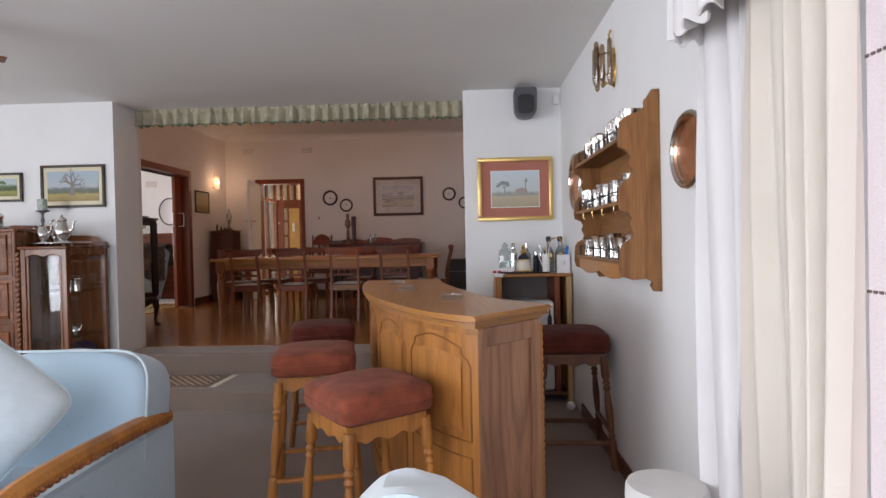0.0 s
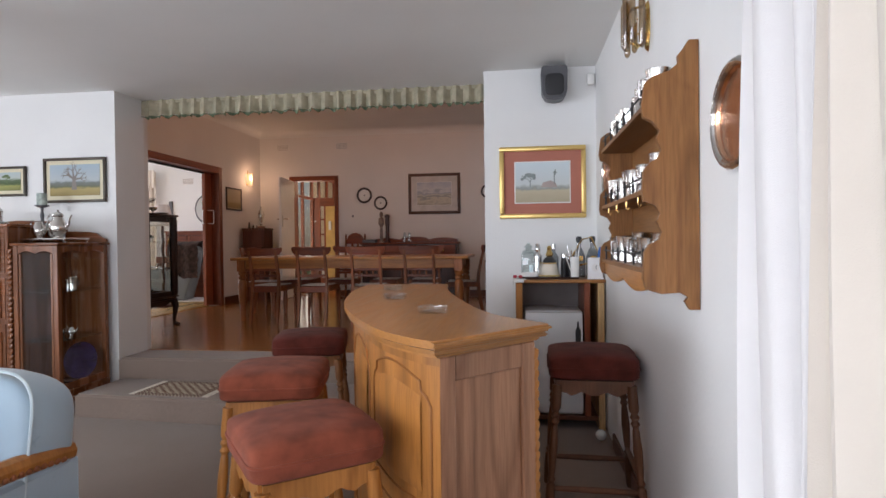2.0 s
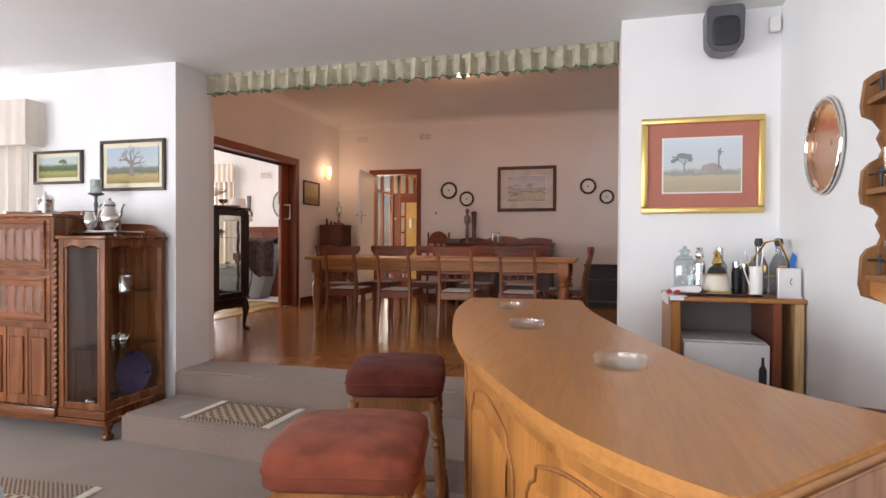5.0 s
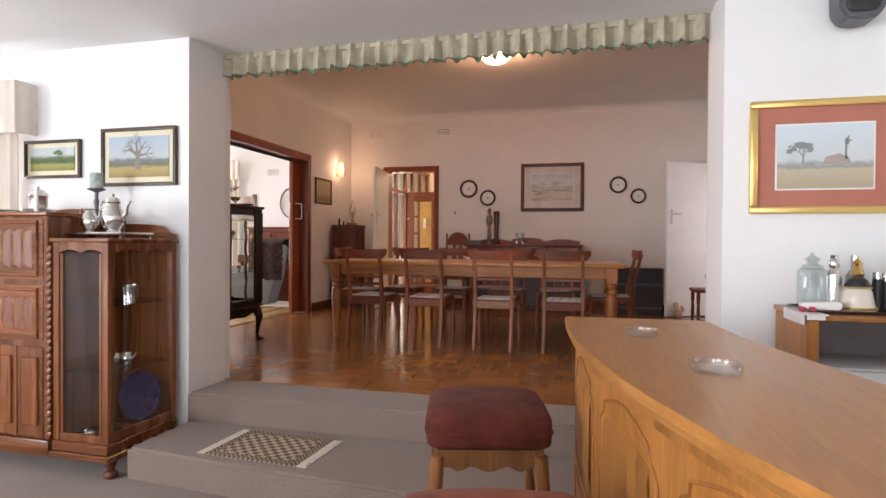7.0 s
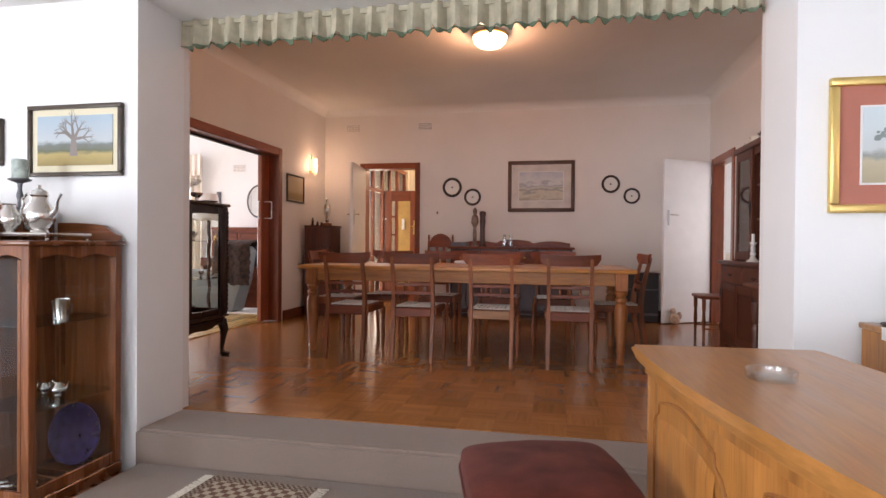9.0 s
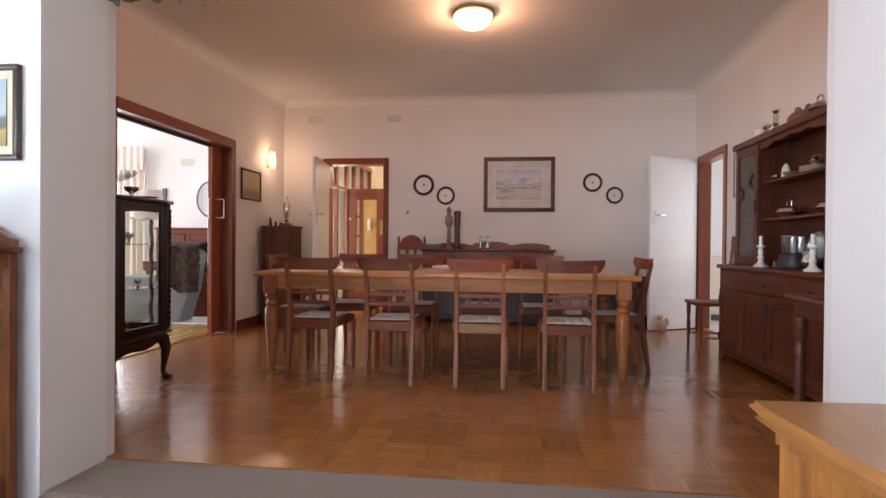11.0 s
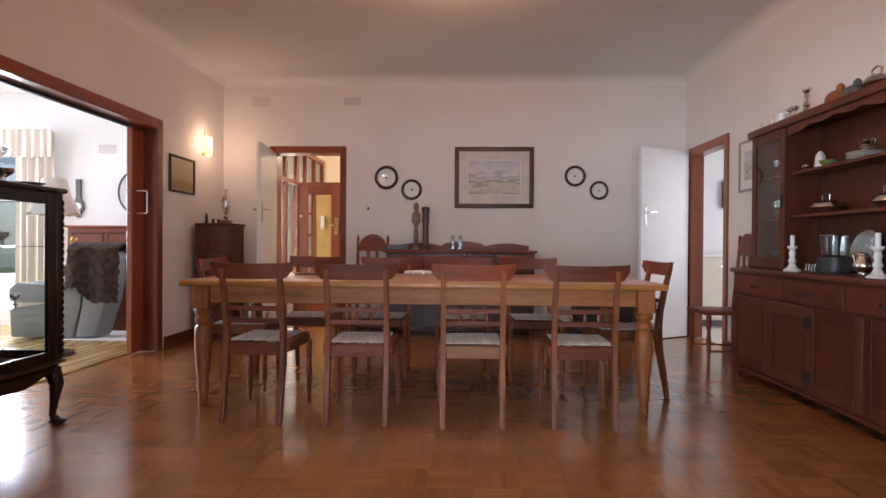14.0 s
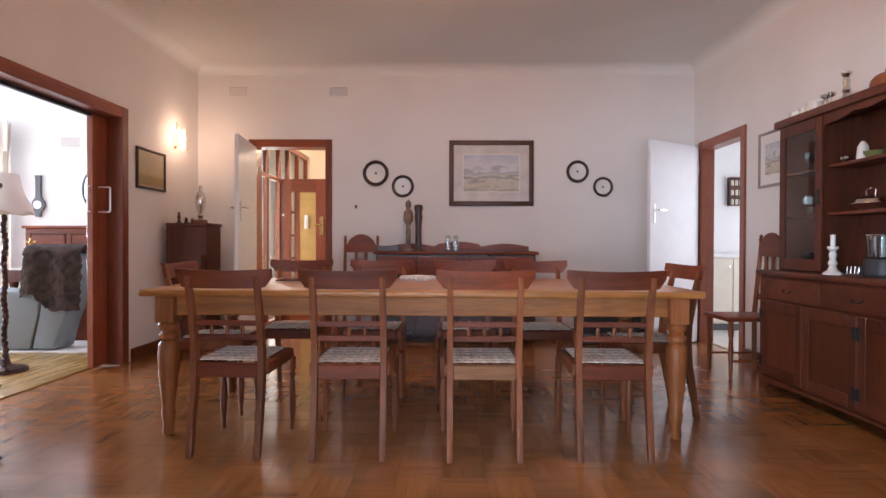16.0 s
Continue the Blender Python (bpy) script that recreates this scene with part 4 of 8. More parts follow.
def framed(name, m, w, h, fw, depth, frame_mat, mount_mat, border, art, label, group="", lift=None):
    """A framed picture; local x to the right, z up, y into the wall; the origin is the picture's middle on the wall."""
    th = thing(name, label, "picture", m, group)
    for a, b in (((-w / 2, -depth, h / 2 - fw), (w / 2, -0.002, h / 2)), ((-w / 2, -depth, -h / 2), (w / 2, -0.002, -h / 2 + fw)),
                 ((-w / 2, -depth + 0.001, -h / 2 + fw), (-w / 2 + fw, -0.003, h / 2 - fw)), ((w / 2 - fw, -depth + 0.001, -h / 2 + fw), (w / 2, -0.003, h / 2 - fw))):
        bm = B()
        box(bm, a, b, min(fw, depth) * 0.22, seg=2)
        part("frame", bm, frame_mat, th)
    bm = B()
    box(bm, (-w / 2 + fw, -depth * 0.45, -h / 2 + fw), (w / 2 - fw, -0.003, h / 2 - fw))
    part("mount", bm, mount_mat, th)
    iw, ih = w / 2 - fw - border, h / 2 - fw - border
    y = -depth * 0.45
    if border > 0.04:
        bm = B()
        box(bm, (-iw - 0.008, y - 0.002, -ih - 0.008), (iw + 0.008, y - 0.0005, ih + 0.008))
        part("inner_mount", bm, M_WHITEMAT, th)
    bm = B()
    box(bm, (-iw, y - 0.005, -ih), (iw, y - 0.0025, ih))
    pic = part("painting", bm, art, th)
    if lift:
        lift(th, pic, iw, ih, y - 0.0055)
    return th


def painted_tree(trunk, leaf, cx, cz, s, seed, bare=False):
    """A tree brushed on a painting: forked limbs, and dabs of leaf."""
    def put(th, pic, iw, ih, y):
        rnd = random.Random(seed)
        bm = B()
        lay = itertools.count()

        def limb(x, z, ang, ln, w, d):
            x2, z2 = x + math.sin(ang) * ln, z + math.cos(ang) * ln
            px, pz = math.cos(ang), -math.sin(ang)
            yy = y - 0.00002 * next(lay)
            q = [(x - px * w, z - pz * w), (x + px * w, z + pz * w), (x2 + px * w * 0.6, z2 + pz * w * 0.6), (x2 - px * w * 0.6, z2 - pz * w * 0.6)]
            bm.faces.new([bm.verts.new((a, yy, b)) for a, b in q])
            if d < 4:
                for k in ((-2.2, -1.2, -0.2, 0.9, 2.0) if bare else (-1, 0, 1)) if d < 2 else ((-1.3, 0.1, 1.2) if bare else (-1, 1)):
                    limb(x2, z2, ang + k * rnd.uniform(0.35, 0.75), ln * rnd.uniform(0.55, 0.8), w * (0.42 if bare else 0.6), d + 1)
            else:
                tips.append((x2, z2))
        tips = []
        limb(cx * iw, cz * ih, 0.0, s * 0.35, s * (0.10 if bare else 0.05), 1)
        part("painted_tree", bm, trunk, pic)
        if not bare:
            bm = B()
            for x, z in tips:
                for _ in range(5):
                    dx, dz, r = rnd.uniform(-0.1, 0.1) * s, rnd.uniform(-0.06, 0.1) * s, s * rnd.uniform(0.05, 0.1)
                    yy = y - 0.0025 - 0.00002 * next(lay)
                    bm.faces.new([bm.verts.new((x + dx + r * 1.3 * math.cos(a), yy, z + dz + r * math.sin(a))) for a in (0.2, 1.1, 2.2, 3.3, 4.2, 5.3)])
            part("painted_leaves", bm, leaf, pic)
    return put


ART_BAOBAB = scenery("savanna_painting", [(0.0, (0.30, 0.22, 0.07)), (0.22, (0.42, 0.32, 0.11)), (0.3, (0.12, 0.13, 0.07)), (0.42, (0.16, 0.18, 0.17)), (0.5, (0.45, 0.50, 0.52)), (1.0, (0.36, 0.47, 0.55))])
ART_FIELD = scenery("green_field_painting", [(0.0, (0.20, 0.20, 0.06)), (0.25, (0.32, 0.33, 0.09)), (0.38, (0.05, 0.09, 0.03)), (0.55, (0.10, 0.15, 0.07)), (0.68, (0.50, 0.55, 0.52)), (1.0, (0.45, 0.55, 0.58))], blot=7.0)
ART_VELD = scenery("farm_watercolour", [(0.0, (0.42, 0.36, 0.24)), (0.3, (0.52, 0.46, 0.32)), (0.36, (0.30, 0.32, 0.30)), (0.45, (0.58, 0.63, 0.63)), (1.0, (0.60, 0.70, 0.74))])
ART_COAST = scenery("pale_coast_watercolour", [(0.0, (0.40, 0.36, 0.28)), (0.2, (0.62, 0.57, 0.46)), (0.34, (0.28, 0.28, 0.27)), (0.45, (0.60, 0.58, 0.50)), (0.56, (0.36, 0.38, 0.44)), (0.68, (0.66, 0.65, 0.64)), (1.0, (0.46, 0.49, 0.56))], blot=3.0, loose=0.9)
ART_DUCKS = scenery("ducks_print", [(0.0, (0.30, 0.22, 0.10)), (0.25, (0.35, 0.25, 0.10)), (0.4, (0.48, 0.38, 0.22)), (1.0, (0.52, 0.43, 0.28))])
P_BARK = plain("painted_bark", (0.22, 0.19, 0.17), 0.6)
P_LEAF = plain("painted_foliage", (0.26, 0.31, 0.30), 0.6)
P_DARKG = plain("painted_bush", (0.12, 0.17, 0.07), 0.6)
P_ROOF = plain("painted_barn", (0.40, 0.33, 0.31), 0.6)


def farm(th, pic, iw, ih, y):
    painted_tree(P_LEAF, P_LEAF, -0.45, -0.25, ih * 0.72, 5)(th, pic, iw, ih, y)
    bm = B()
    prism(bm, [(-0.05 * iw, -0.25 * ih), (0.55 * iw, -0.28 * ih), (0.5 * iw, -0.05 * ih), (0.3 * iw, 0.08 * ih), (0.02 * iw, -0.02 * ih)], 0.0008, Matrix.Translation((0, y, 0)) @ UPX)
    part("painted_barn", bm, P_ROOF, pic)
    bm = B()
    for a, b in (((0.42, -0.1), (0.46, 0.55)), ((0.40, 0.45), (0.56, 0.49)), ((0.46, 0.36), (0.50, 0.62))):
        box(bm, (a[0] * iw, y - 0.0008, a[1] * ih), (b[0] * iw, y, b[1] * ih))
    part("painted_windmill", bm, P_LEAF, pic)


M_FRAMEB = wood("dark_frame", (0.06, 0.04, 0.025), "x", 0.4, 0.4, 0.2)
framed("picture", pose(-2.138, 5.17, 1.833), 0.575, 0.375, 0.022, 0.03, M_FRAMEB, M_PAPER, 0.035, ART_BAOBAB,
       "baobab painting in a thin dark frame with cream mount", "paintings over the cabinets", painted_tree(P_BARK, P_LEAF, -0.02, -0.62, 0.25, 3, True))
framed("picture", pose(-2.832, 5.17, 1.837), 0.47, 0.255, 0.02, 0.028, M_FRAMEB, M_PAPER, 0.03, ART_FIELD,
       "small green landscape painting in a dark frame", "paintings over the cabinets", painted_tree(P_DARKG, P_DARKG, 0.3, -0.2, 0.08, 9))
framed("picture", pose(1.733, 5.17, 1.715), 0.64, 0.54, 0.035, 0.035, M_GOLD, M_REDMAT, 0.085, ART_VELD, "farm watercolour with terracotta mount in a gilt frame", lift=farm)
framed("picture", pose(0.111, 10.575, 2.11), 0.905, 0.70, 0.05, 0.03, wood("brown_frame", (0.11, 0.05, 0.028), "x", 0.4), plain("pale_mount", (0.62, 0.58, 0.54), 0.5), 0.105, ART_COAST,
       "pale watercolour under glass in a brown frame")
framed("picture", pose(-3.05, 9.58, 2.012, rz=90), 0.50, 0.36, 0.022, 0.025, M_FRAMEB, plain("tan_mount", (0.50, 0.40, 0.26), 0.6), 0.012, ART_DUCKS, "old print of ducks in a dark frame")
framed("picture", pose(2.276, 9.05, 2.05, rz=-90), 0.42, 0.45, 0.02, 0.025, plain("grey_frame", (0.30, 0.27, 0.24), 0.5), M_WHITEMAT, 0.08, ART_COAST, "pale print in a thin grey frame")

# ---- wall plates, vents and switch ----


def wall_plate(m, r):
    th = thing("wall_plate", "white decorative plate with broad dark rim", "plate", m, "plates on the back wall")
    turn = pose(0, 0, 0, 90)
    bm = B()
    lathe(bm, [(0.0, 0.004), (r * 0.68, 0.006), (r * 0.74, 0.012), (r * 0.74, 0.002), (0.0, 0.0)], 32, m=turn)
    part("dish", bm, M_PORC, th)
    bm = B()
    ring = [(r * 0.86 * math.cos(a), -0.014, r * 0.86 * math.sin(a)) for a in [2 * math.pi * i / 40 for i in range(40)]]
    tube(bm, ring, r * 0.13, 8, True)
    part("rim", bm, plain("dark_rim", (0.035, 0.022, 0.018), 0.35) if "dark_rim" not in bpy.data.materials else bpy.data.materials["dark_rim"], th, "dark rim")
    bm = B()
    lathe(bm, [(r * 0.10, 0.0065), (r * 0.08, 0.008), (0, 0.008)], 12, m=turn)
    part("motif", bm, M_GREY, th)


for x, z, r in ((-1.129, 2.108, 0.14), (-0.837, 1.969, 0.122), (1.033, 2.130, 0.122), (1.305, 1.968, 0.108)):
    wall_plate(pose(x, 10.574, z), r)


def air_brick(m, mat):
    th = thing("air_vent", "perforated plaster air vent high on the wall", "vent", m, "air vents")
    bm = B()
    box(bm, (-0.105, -0.008, -0.055), (0.105, 0.0, 0.055), 0.003)
    part("plate", bm, mat, th)
    # flat dark squares laid on the plate paint the shade in its holes
    bm = B()
    for i in range(8):
        for j in range(4):
            x, z = -0.086 + 0.0246 * i, -0.037 + 0.0247 * j
            box(bm, (x - 0.006, -0.0095, z - 0.006), (x + 0.006, -0.0082, z + 0.006))
    part("holes", bm, M_BLACK if mat == M_WALL else plain("pale_hole_shade", (0.35, 0.31, 0.28), 0.8), th)


air_brick(pose(-1.53, 10.574, 2.986), M_WALL)
air_brick(pose(-2.615, 10.574, 2.986), M_DWALL)
air_brick(pose(-4.46, 10.599, 2.44), M_DWALL)
bm = B()
box(bm, (-0.012, -0.012, -0.018), (0.012, 0, 0.018), 0.003)
solo("light_switch", bm, M_GREY, "small dark bell push on the plaster wall", "switch", pose(-1.341, 10.574, 1.749))

# ---- lamps ----
CLMP = thing("ceiling_lamp", "lit opal glass bowl lamp with brass rim", "lamp", pose(-0.29, 7.9, DC))
bm = B()
lathe(bm, [(0.158, -0.030), (0.172, -0.024), (0.172, -0.010), (0.15, -0.001), (0, -0.001)], 32)
part("rim", bm, M_BRASS, CLMP)
bm = B()
lathe(bm, [(0, -0.135), (0.06, -0.130), (0.11, -0.112), (0.145, -0.078), (0.160, -0.031)], 32)
bowl = part("bowl", bm, M_OPAL, CLMP, "glowing ribbed glass bowl")
bowl.visible_shadow = False


def sconce(m, lit, label):
    """Brass wall light with a fan of upright glass rods; local y goes into the wall."""
    th = thing("wall_lamp", label, "wall lamp", m)
    bm = B()
    lathe(bm, [(0.0, 0.0), (0.036, 0.0), (0.032, 0.010), (0.0, 0.014)], 20, m=pose(0, -0.001, 0, 90) @ Matrix.Scale(2.6, 4, (0, 1, 0)))
    part("back_plate", bm, M_BRASS, th)
    bm = B()
    tube(bm, [(0, -0.01, -0.05), (0, -0.04, -0.075), (0, -0.06, -0.05), (0, -0.06, -0.02)], 0.007)
    for z in (-0.045, 0.05):
        tube(bm, [(0.062 * math.sin(a), -0.022 - 0.050 * math.cos(a), z) for a in [-1.5 + 3.0 * i / 14 for i in range(15)]], 0.0045)
    tube(bm, [(0, -0.012, 0.07), (0, -0.022, 0.15), (0, -0.012, 0.17)], 0.005)
    part("bracket", bm, M_BRASS, th)
    part("candle_sleeve", lathe(B(), [(0.014, -0.035), (0.014, 0.0), (0, 0.0)], 12, (0, -0.055, 0)), M_BRASS, th)
    g = part("bulb", lathe(B(), [(0.006, 0.0005), (0.014, 0.02), (0.012, 0.045), (0.004, 0.07), (0, 0.075)], 14, (0, -0.055, 0)), M_BULB if lit else M_OPALC, th, "glowing candle bulb" if lit else "unlit candle bulb")
    g.visible_shadow = False
    for i, a in enumerate((-1.4, -0.84, -0.28, 0.28, 0.84, 1.4)):
        bm = B()
        h = 0.085 + 0.022 * (i % 2)
        lathe(bm, [(0.004, -h), (0.0115, -h + 0.012), (0.0115, h - 0.02), (0.009, h - 0.008), (0.0, h - 0.002)], 10, (0.066 * math.sin(a), -0.026 - 0.060 * math.cos(a), 0.01))
        g = part("glass_rod", bm, M_SHADEL if lit else M_AMBER, th, "upright glass rod" if not lit else "glowing glass rod")
        g.visible_shadow = False
    return th


sconce(pose(-3.05, 10.05, 2.37, rz=90), True, "lit brass wall lamp with glass rods")
sconce(pose(2.13, 3.42, 2.215, rz=-90) @ Matrix.Diagonal((1.2, 1.2, 1.2, 1)), False, "unlit brass wall lamp with smoky glass rods")

# ---- the opening's valance ----
VAL = thing("valance", "gathered sage and cream valance across the opening", "curtain", pose(-1.77, 5.515, 0))
bm = B()
pleats(bm, 3.06, 2.425, LC - 0.003, 0.034, 0.105, 4, Matrix(), 0.006, ruffle=0.014, rows=6)
part("cloth", bm, M_VALANCE, VAL)
bm = B()
pleats(bm, 3.06, 2.413, 2.428, 0.035, 0.105, 4, Matrix.Translation((0, -0.004, 0)), 0.007, ruffle=0.014, rows=2)
part("green_edging", bm, M_GREEN, VAL, "narrow green edging")
bm = B()
box(bm, (0.0, 0.002, LC - 0.03), (3.06, 0.016, LC - 0.004))
part("rail", bm, M_VALANCE, VAL)

# ---- curtains and windows of the living room ----


def window(name, axis, face, a0, a1, z0, z1, panes, label, rows=1):
    th = thing(name, label, "window")
    th["kind"] = "structure"

    def bx(s0, s1, q0, q1, d0, d1, nm, mat):
        bm = B()
        a, b = ((s0, face + d0, q0), (s1, face + d1, q1)) if axis == "x" else ((face + d0, s0, q0), (face + d1, s1, q1))
        box(bm, a, b)
        return part(nm, bm, mat, th)
    bx(a0, a1, z0, z0 + 0.05, -0.03, 0.03, "sill_rail", M_WHITE)
    bx(a0, a1, z1 - 0.05, z1, -0.03, 0.03, "head_rail", M_WHITE)
    n = panes
    for i in range(n + 1):
        c = a0 + 0.025 + (a1 - a0 - 0.05) * i / n
        bx(c - 0.025, c + 0.025, z0 + 0.0505, z1 - 0.0505, -0.028, 0.028, "mullion", M_WHITE)
    for i in range(n):
        c0 = a0 + 0.0505 + (a1 - a0 - 0.05) * i / n
        c1 = a0 - 0.0005 + (a1 - a0 - 0.05) * (i + 1) / n
        g = bx(c0, c1, z0 + 0.051, z1 - 0.051, -0.003, 0.003, "pane", M_GLASS)
        g.visible_shadow = False
    return th


window("window_1", "y", 2.30, -0.75, 1.75, 0.3, 2.12, 3, "wide white-framed window behind curtains")
window("window_2", "x", 5.40, -4.4, -3.25, 0.95, 2.12, 2, "white-framed window beside the cabinets")
window("window_3", "y", -4.9, -2.3, 1.0, 0.3, 2.3, 4, "unseen white-framed window added for light")
window("window_4", "x", -2.7, -2.8, 1.6, 0.3, 2.25, 5, "wide unseen white-framed window added for light")
# this next one is unseen, added in the left wall for the fill light
window("added_window_5", "y", -7.1, 6.4, 10.0, 0.9, 2.9, 4, "white-framed sitting room window")
window("window_6", "x", 10.7, -6.7, -5.45, 0.9, 2.5, 2, "white-framed sitting room window")
window("window_7", "y", 4.5, 9.4, 11.0, 1.0, 2.4, 2, "white-framed passage window")


def curtain(m, length, z0, z1, amp, wave, seed, mat, label, rows=14, flare=0.0, uneven=0.0, drift=0.0):
    bm = B()
    pleats(bm, length, z0, z1, amp, wave, seed, Matrix(), 0.006, flare, rows=rows, sway=0.9, uneven=uneven, drift=drift)
    return solo("curtain", bm, mat, label, "curtain", m)


curtain(pose(2.012, 1.945, 0, rz=-91), 0.35, 0.03, 2.20, 0.05, 0.082, 11, M_WHITEC, "heavy off-white curtain hanging in deep folds", 36, 0.03, 1.0, 0.15)
curtain(pose(1.98, 1.60, 0, rz=-92), 0.175, 0.03, 2.20, 0.05, 0.075, 17, M_CREAM, "heavy cream curtain gathered into uneven folds", 36, 0.03, 1.0, 0.12)
curtain(pose(1.945, 1.40, 0, rz=-95), 0.195, 0.03, 2.20, 0.046, 0.08, 12, M_CREAM, "edge of the heavy cream curtain, half drawn", 36, 0.07, 1.0, 0.08)
SH = thing("net_curtain", "sheer white net with dotted bands", "curtain", pose(2.075, 1.38, 0, rz=-90))
bm = B()
pleats(bm, 2.0, 0.1, 2.2, 0.004, 0.10, 21, Matrix(), 0.003, rows=4)
part("net", bm, M_SHEER, SH)
for z in (0.72, 1.17, 1.62):
    bm = B()
    for i in range(120):
        box(bm, (0.01 + i * 0.016, -0.0115, z - 0.003), (0.019 + i * 0.016, -0.0085, z + 0.003))
    part("dotted_band", bm, plain("taupe_stitch", (0.22, 0.17, 0.16), 0.9) if "taupe_stitch" not in bpy.data.materials else bpy.data.materials["taupe_stitch"], SH, "row of dark embroidered dots")
PEL = thing("pelmet", "gathered cream pelmet above the window", "curtain", pose(1.885, 1.885, 0, rz=-90))
bm = B()
pleats(bm, 2.75, 1.825, 2.30, 0.026, 0.10, 31, Matrix(), 0.006, ruffle=0.012, rows=6, uneven=0.6)
part("frill", bm, M_WHITEC, PEL)
bm = B()
pleats(bm, 0.235, 1.825, 2.30, 0.010, 0.08, 33, Matrix.Translation((0.0, 0.01, 0)) @ pose(0, 0, 0, rz=90), 0.006, ruffle=0.01, rows=6)
part("return_frill", bm, M_WHITEC, PEL)
bm = B()
box(bm, (0.0, 0.03, 2.28), (2.75, 0.24, 2.30))
part("board", bm, M_WHITE, PEL)
curtain(pose(-3.60, 5.05, 0), 0.58, 0.03, 2.30, 0.03, 0.11, 14, M_CREAM, "cream curtain beside the window", 12)
PL2 = thing("pelmet", "straight cream pelmet over the side window", "curtain", pose(-4.54, 4.98, 0))
bm = B()
pleats(bm, 1.60, 1.99, 2.33, 0.008, 0.12, 15, Matrix(), 0.006, rows=4)
part("frill", bm, M_CREAM, PL2)
bm = B()
pleats(bm, 0.155, 1.99, 2.33, 0.005, 0.1, 16, Matrix.Translation((1.60, 0.005, 0)) @ pose(0, 0, 0, rz=90), 0.006, rows=4)
part("return_frill", bm, M_CREAM, PL2)

# ---- speaker and sensor ----
SPK = thing("wall_speaker", "grey and black loudspeaker bracketed to the wall", "speaker", pose(1.82, 5.17, 2.415))
bm = B()
prism(bm, [(-0.095, 0.10), (-0.085, 0.125), (0.085, 0.125), (0.095, 0.10), (0.09, -0.07), (0.06, -0.115), (0, -0.125), (-0.06, -0.115), (-0.09, -0.07)], 0.13, Matrix.Translation((0, -0.05, 0)) @ UPX)
bmesh.ops.bevel(bm, geom=bm.edges[:], offset=0.008, segments=2, affect="EDGES")
part("cabinet", bm, M_GREY, SPK)
bm = B()
puff(bm, (0, -0.182, -0.015), (0.068, 0.012, 0.078), 0.5, 0.6, 28, 12)
part("grille", bm, M_BLACK, SPK)
bm = B()
tube(bm, [(0, -0.05, 0), (0, -0.003, 0)], 0.015)
part("bracket", bm, M_BLACK, SPK)
bm = B()
puff(bm, (0, -0.022, 0), (0.028, 0.022, 0.042), 0.35, 0.35, 16, 8)
solo("alarm_sensor", bm, M_PORC, "small cream alarm sensor in the wall corner", "sensor", pose(2.092, 5.167, 2.465))

# ---- bar shelf with silver cups ----
RK = thing("wall_shelf", "scalloped oak wall rack with three railed shelves", "shelf", pose(2.127, 0, 0))


def side_profile():
    """Front edge of the rack's cheeks: (depth, height)."""
    pts = [(0, 1.05), (0.03, 1.05), (0.045, 1.075), (0.035, 1.09), (0.06, 1.105), (0.12, 1.10), (0.165, 1.115), (0.175, 1.15), (0.17, 1.235)]
    pts += [(0.155, 1.26), (0.125, 1.275), (0.115, 1.30), (0.13, 1.335), (0.12, 1.36), (0.135, 1.385), (0.17, 1.40), (0.175, 1.43), (0.17, 1.50)]
    pts += [(0.15, 1.525), (0.125, 1.54), (0.115, 1.565), (0.13, 1.60), (0.12, 1.625), (0.14, 1.655), (0.17, 1.67), (0.175, 1.70), (0.165, 1.78)]
    pts += [(0.14, 1.80), (0.09, 1.815), (0.06, 1.84), (0.062, 1.865), (0.045, 1.885), (0.03, 1.91), (0, 1.91)]
    return [(-d, z) for d, z in pts]


for y in (2.705, 3.70):
    bm = B()
    prism(bm, side_profile(), 0.024, Matrix.Translation((0, y + 0.024, 0)) @ UPX)
    part("cheek", bm, M_OAKR, RK)
bm = B()
crest = [(0, 1.14), (0, 1.80)] + [(0.971 * i / 24, 1.80 + 0.10 * math.sin(math.pi * i / 24) ** 0.7 + 0.012 * math.cos(2 * math.pi * i / 6)) for i in range(1, 24)] + [(0.971, 1.80), (0.971, 1.14)]
prism(bm, crest, 0.015, Matrix.Translation((-0.0155, 2.7295, 0)) @ UPY)
part("back_board", bm, M_OAKB, RK)
for z in (1.165, 1.425, 1.70):
    bm = B()
    box(bm, (-0.165, 2.7295, z), (-0.016, 3.6995, z + 0.018), 0.002)
    part("shelf_board", bm, M_OAKB, RK)
    bm = B()
    tube(bm, [(-0.155, 2.732, z + 0.062), (-0.155, 3.698, z + 0.062)], 0.0035, 6)
    for i in range(6):
        y = 2.80 + 0.165 * i
        box(bm, (-0.159, y - 0.006, z + 0.0185), (-0.151, y + 0.006, z + 0.082), 0.003)
    part("iron_rail", bm, M_IRON, RK, "black iron gallery rail")
bm = B()
prism(bm, [(0, 1.164), (0, 1.12)] + [(0.97 * i / 20, 1.12 - 0.03 * abs(math.sin(2 * math.pi * i / 20))) for i in range(1, 20)] + [(0.97, 1.12), (0.97, 1.164)], 0.014, Matrix.Translation((-0.15, 2.7297, 0)) @ UPY)
part("apron", bm, M_OAKX, RK)
for i in range(4):
    y = 2.86 + 0.22 * i
    bm = B()
    tube(bm, [(-0.158, y, 1.424), (-0.158, y, 1.40), (-0.152, y, 1.39), (-0.146, y, 1.40)], 0.003, 6)
    part("hook", bm, M_BRASS, RK)


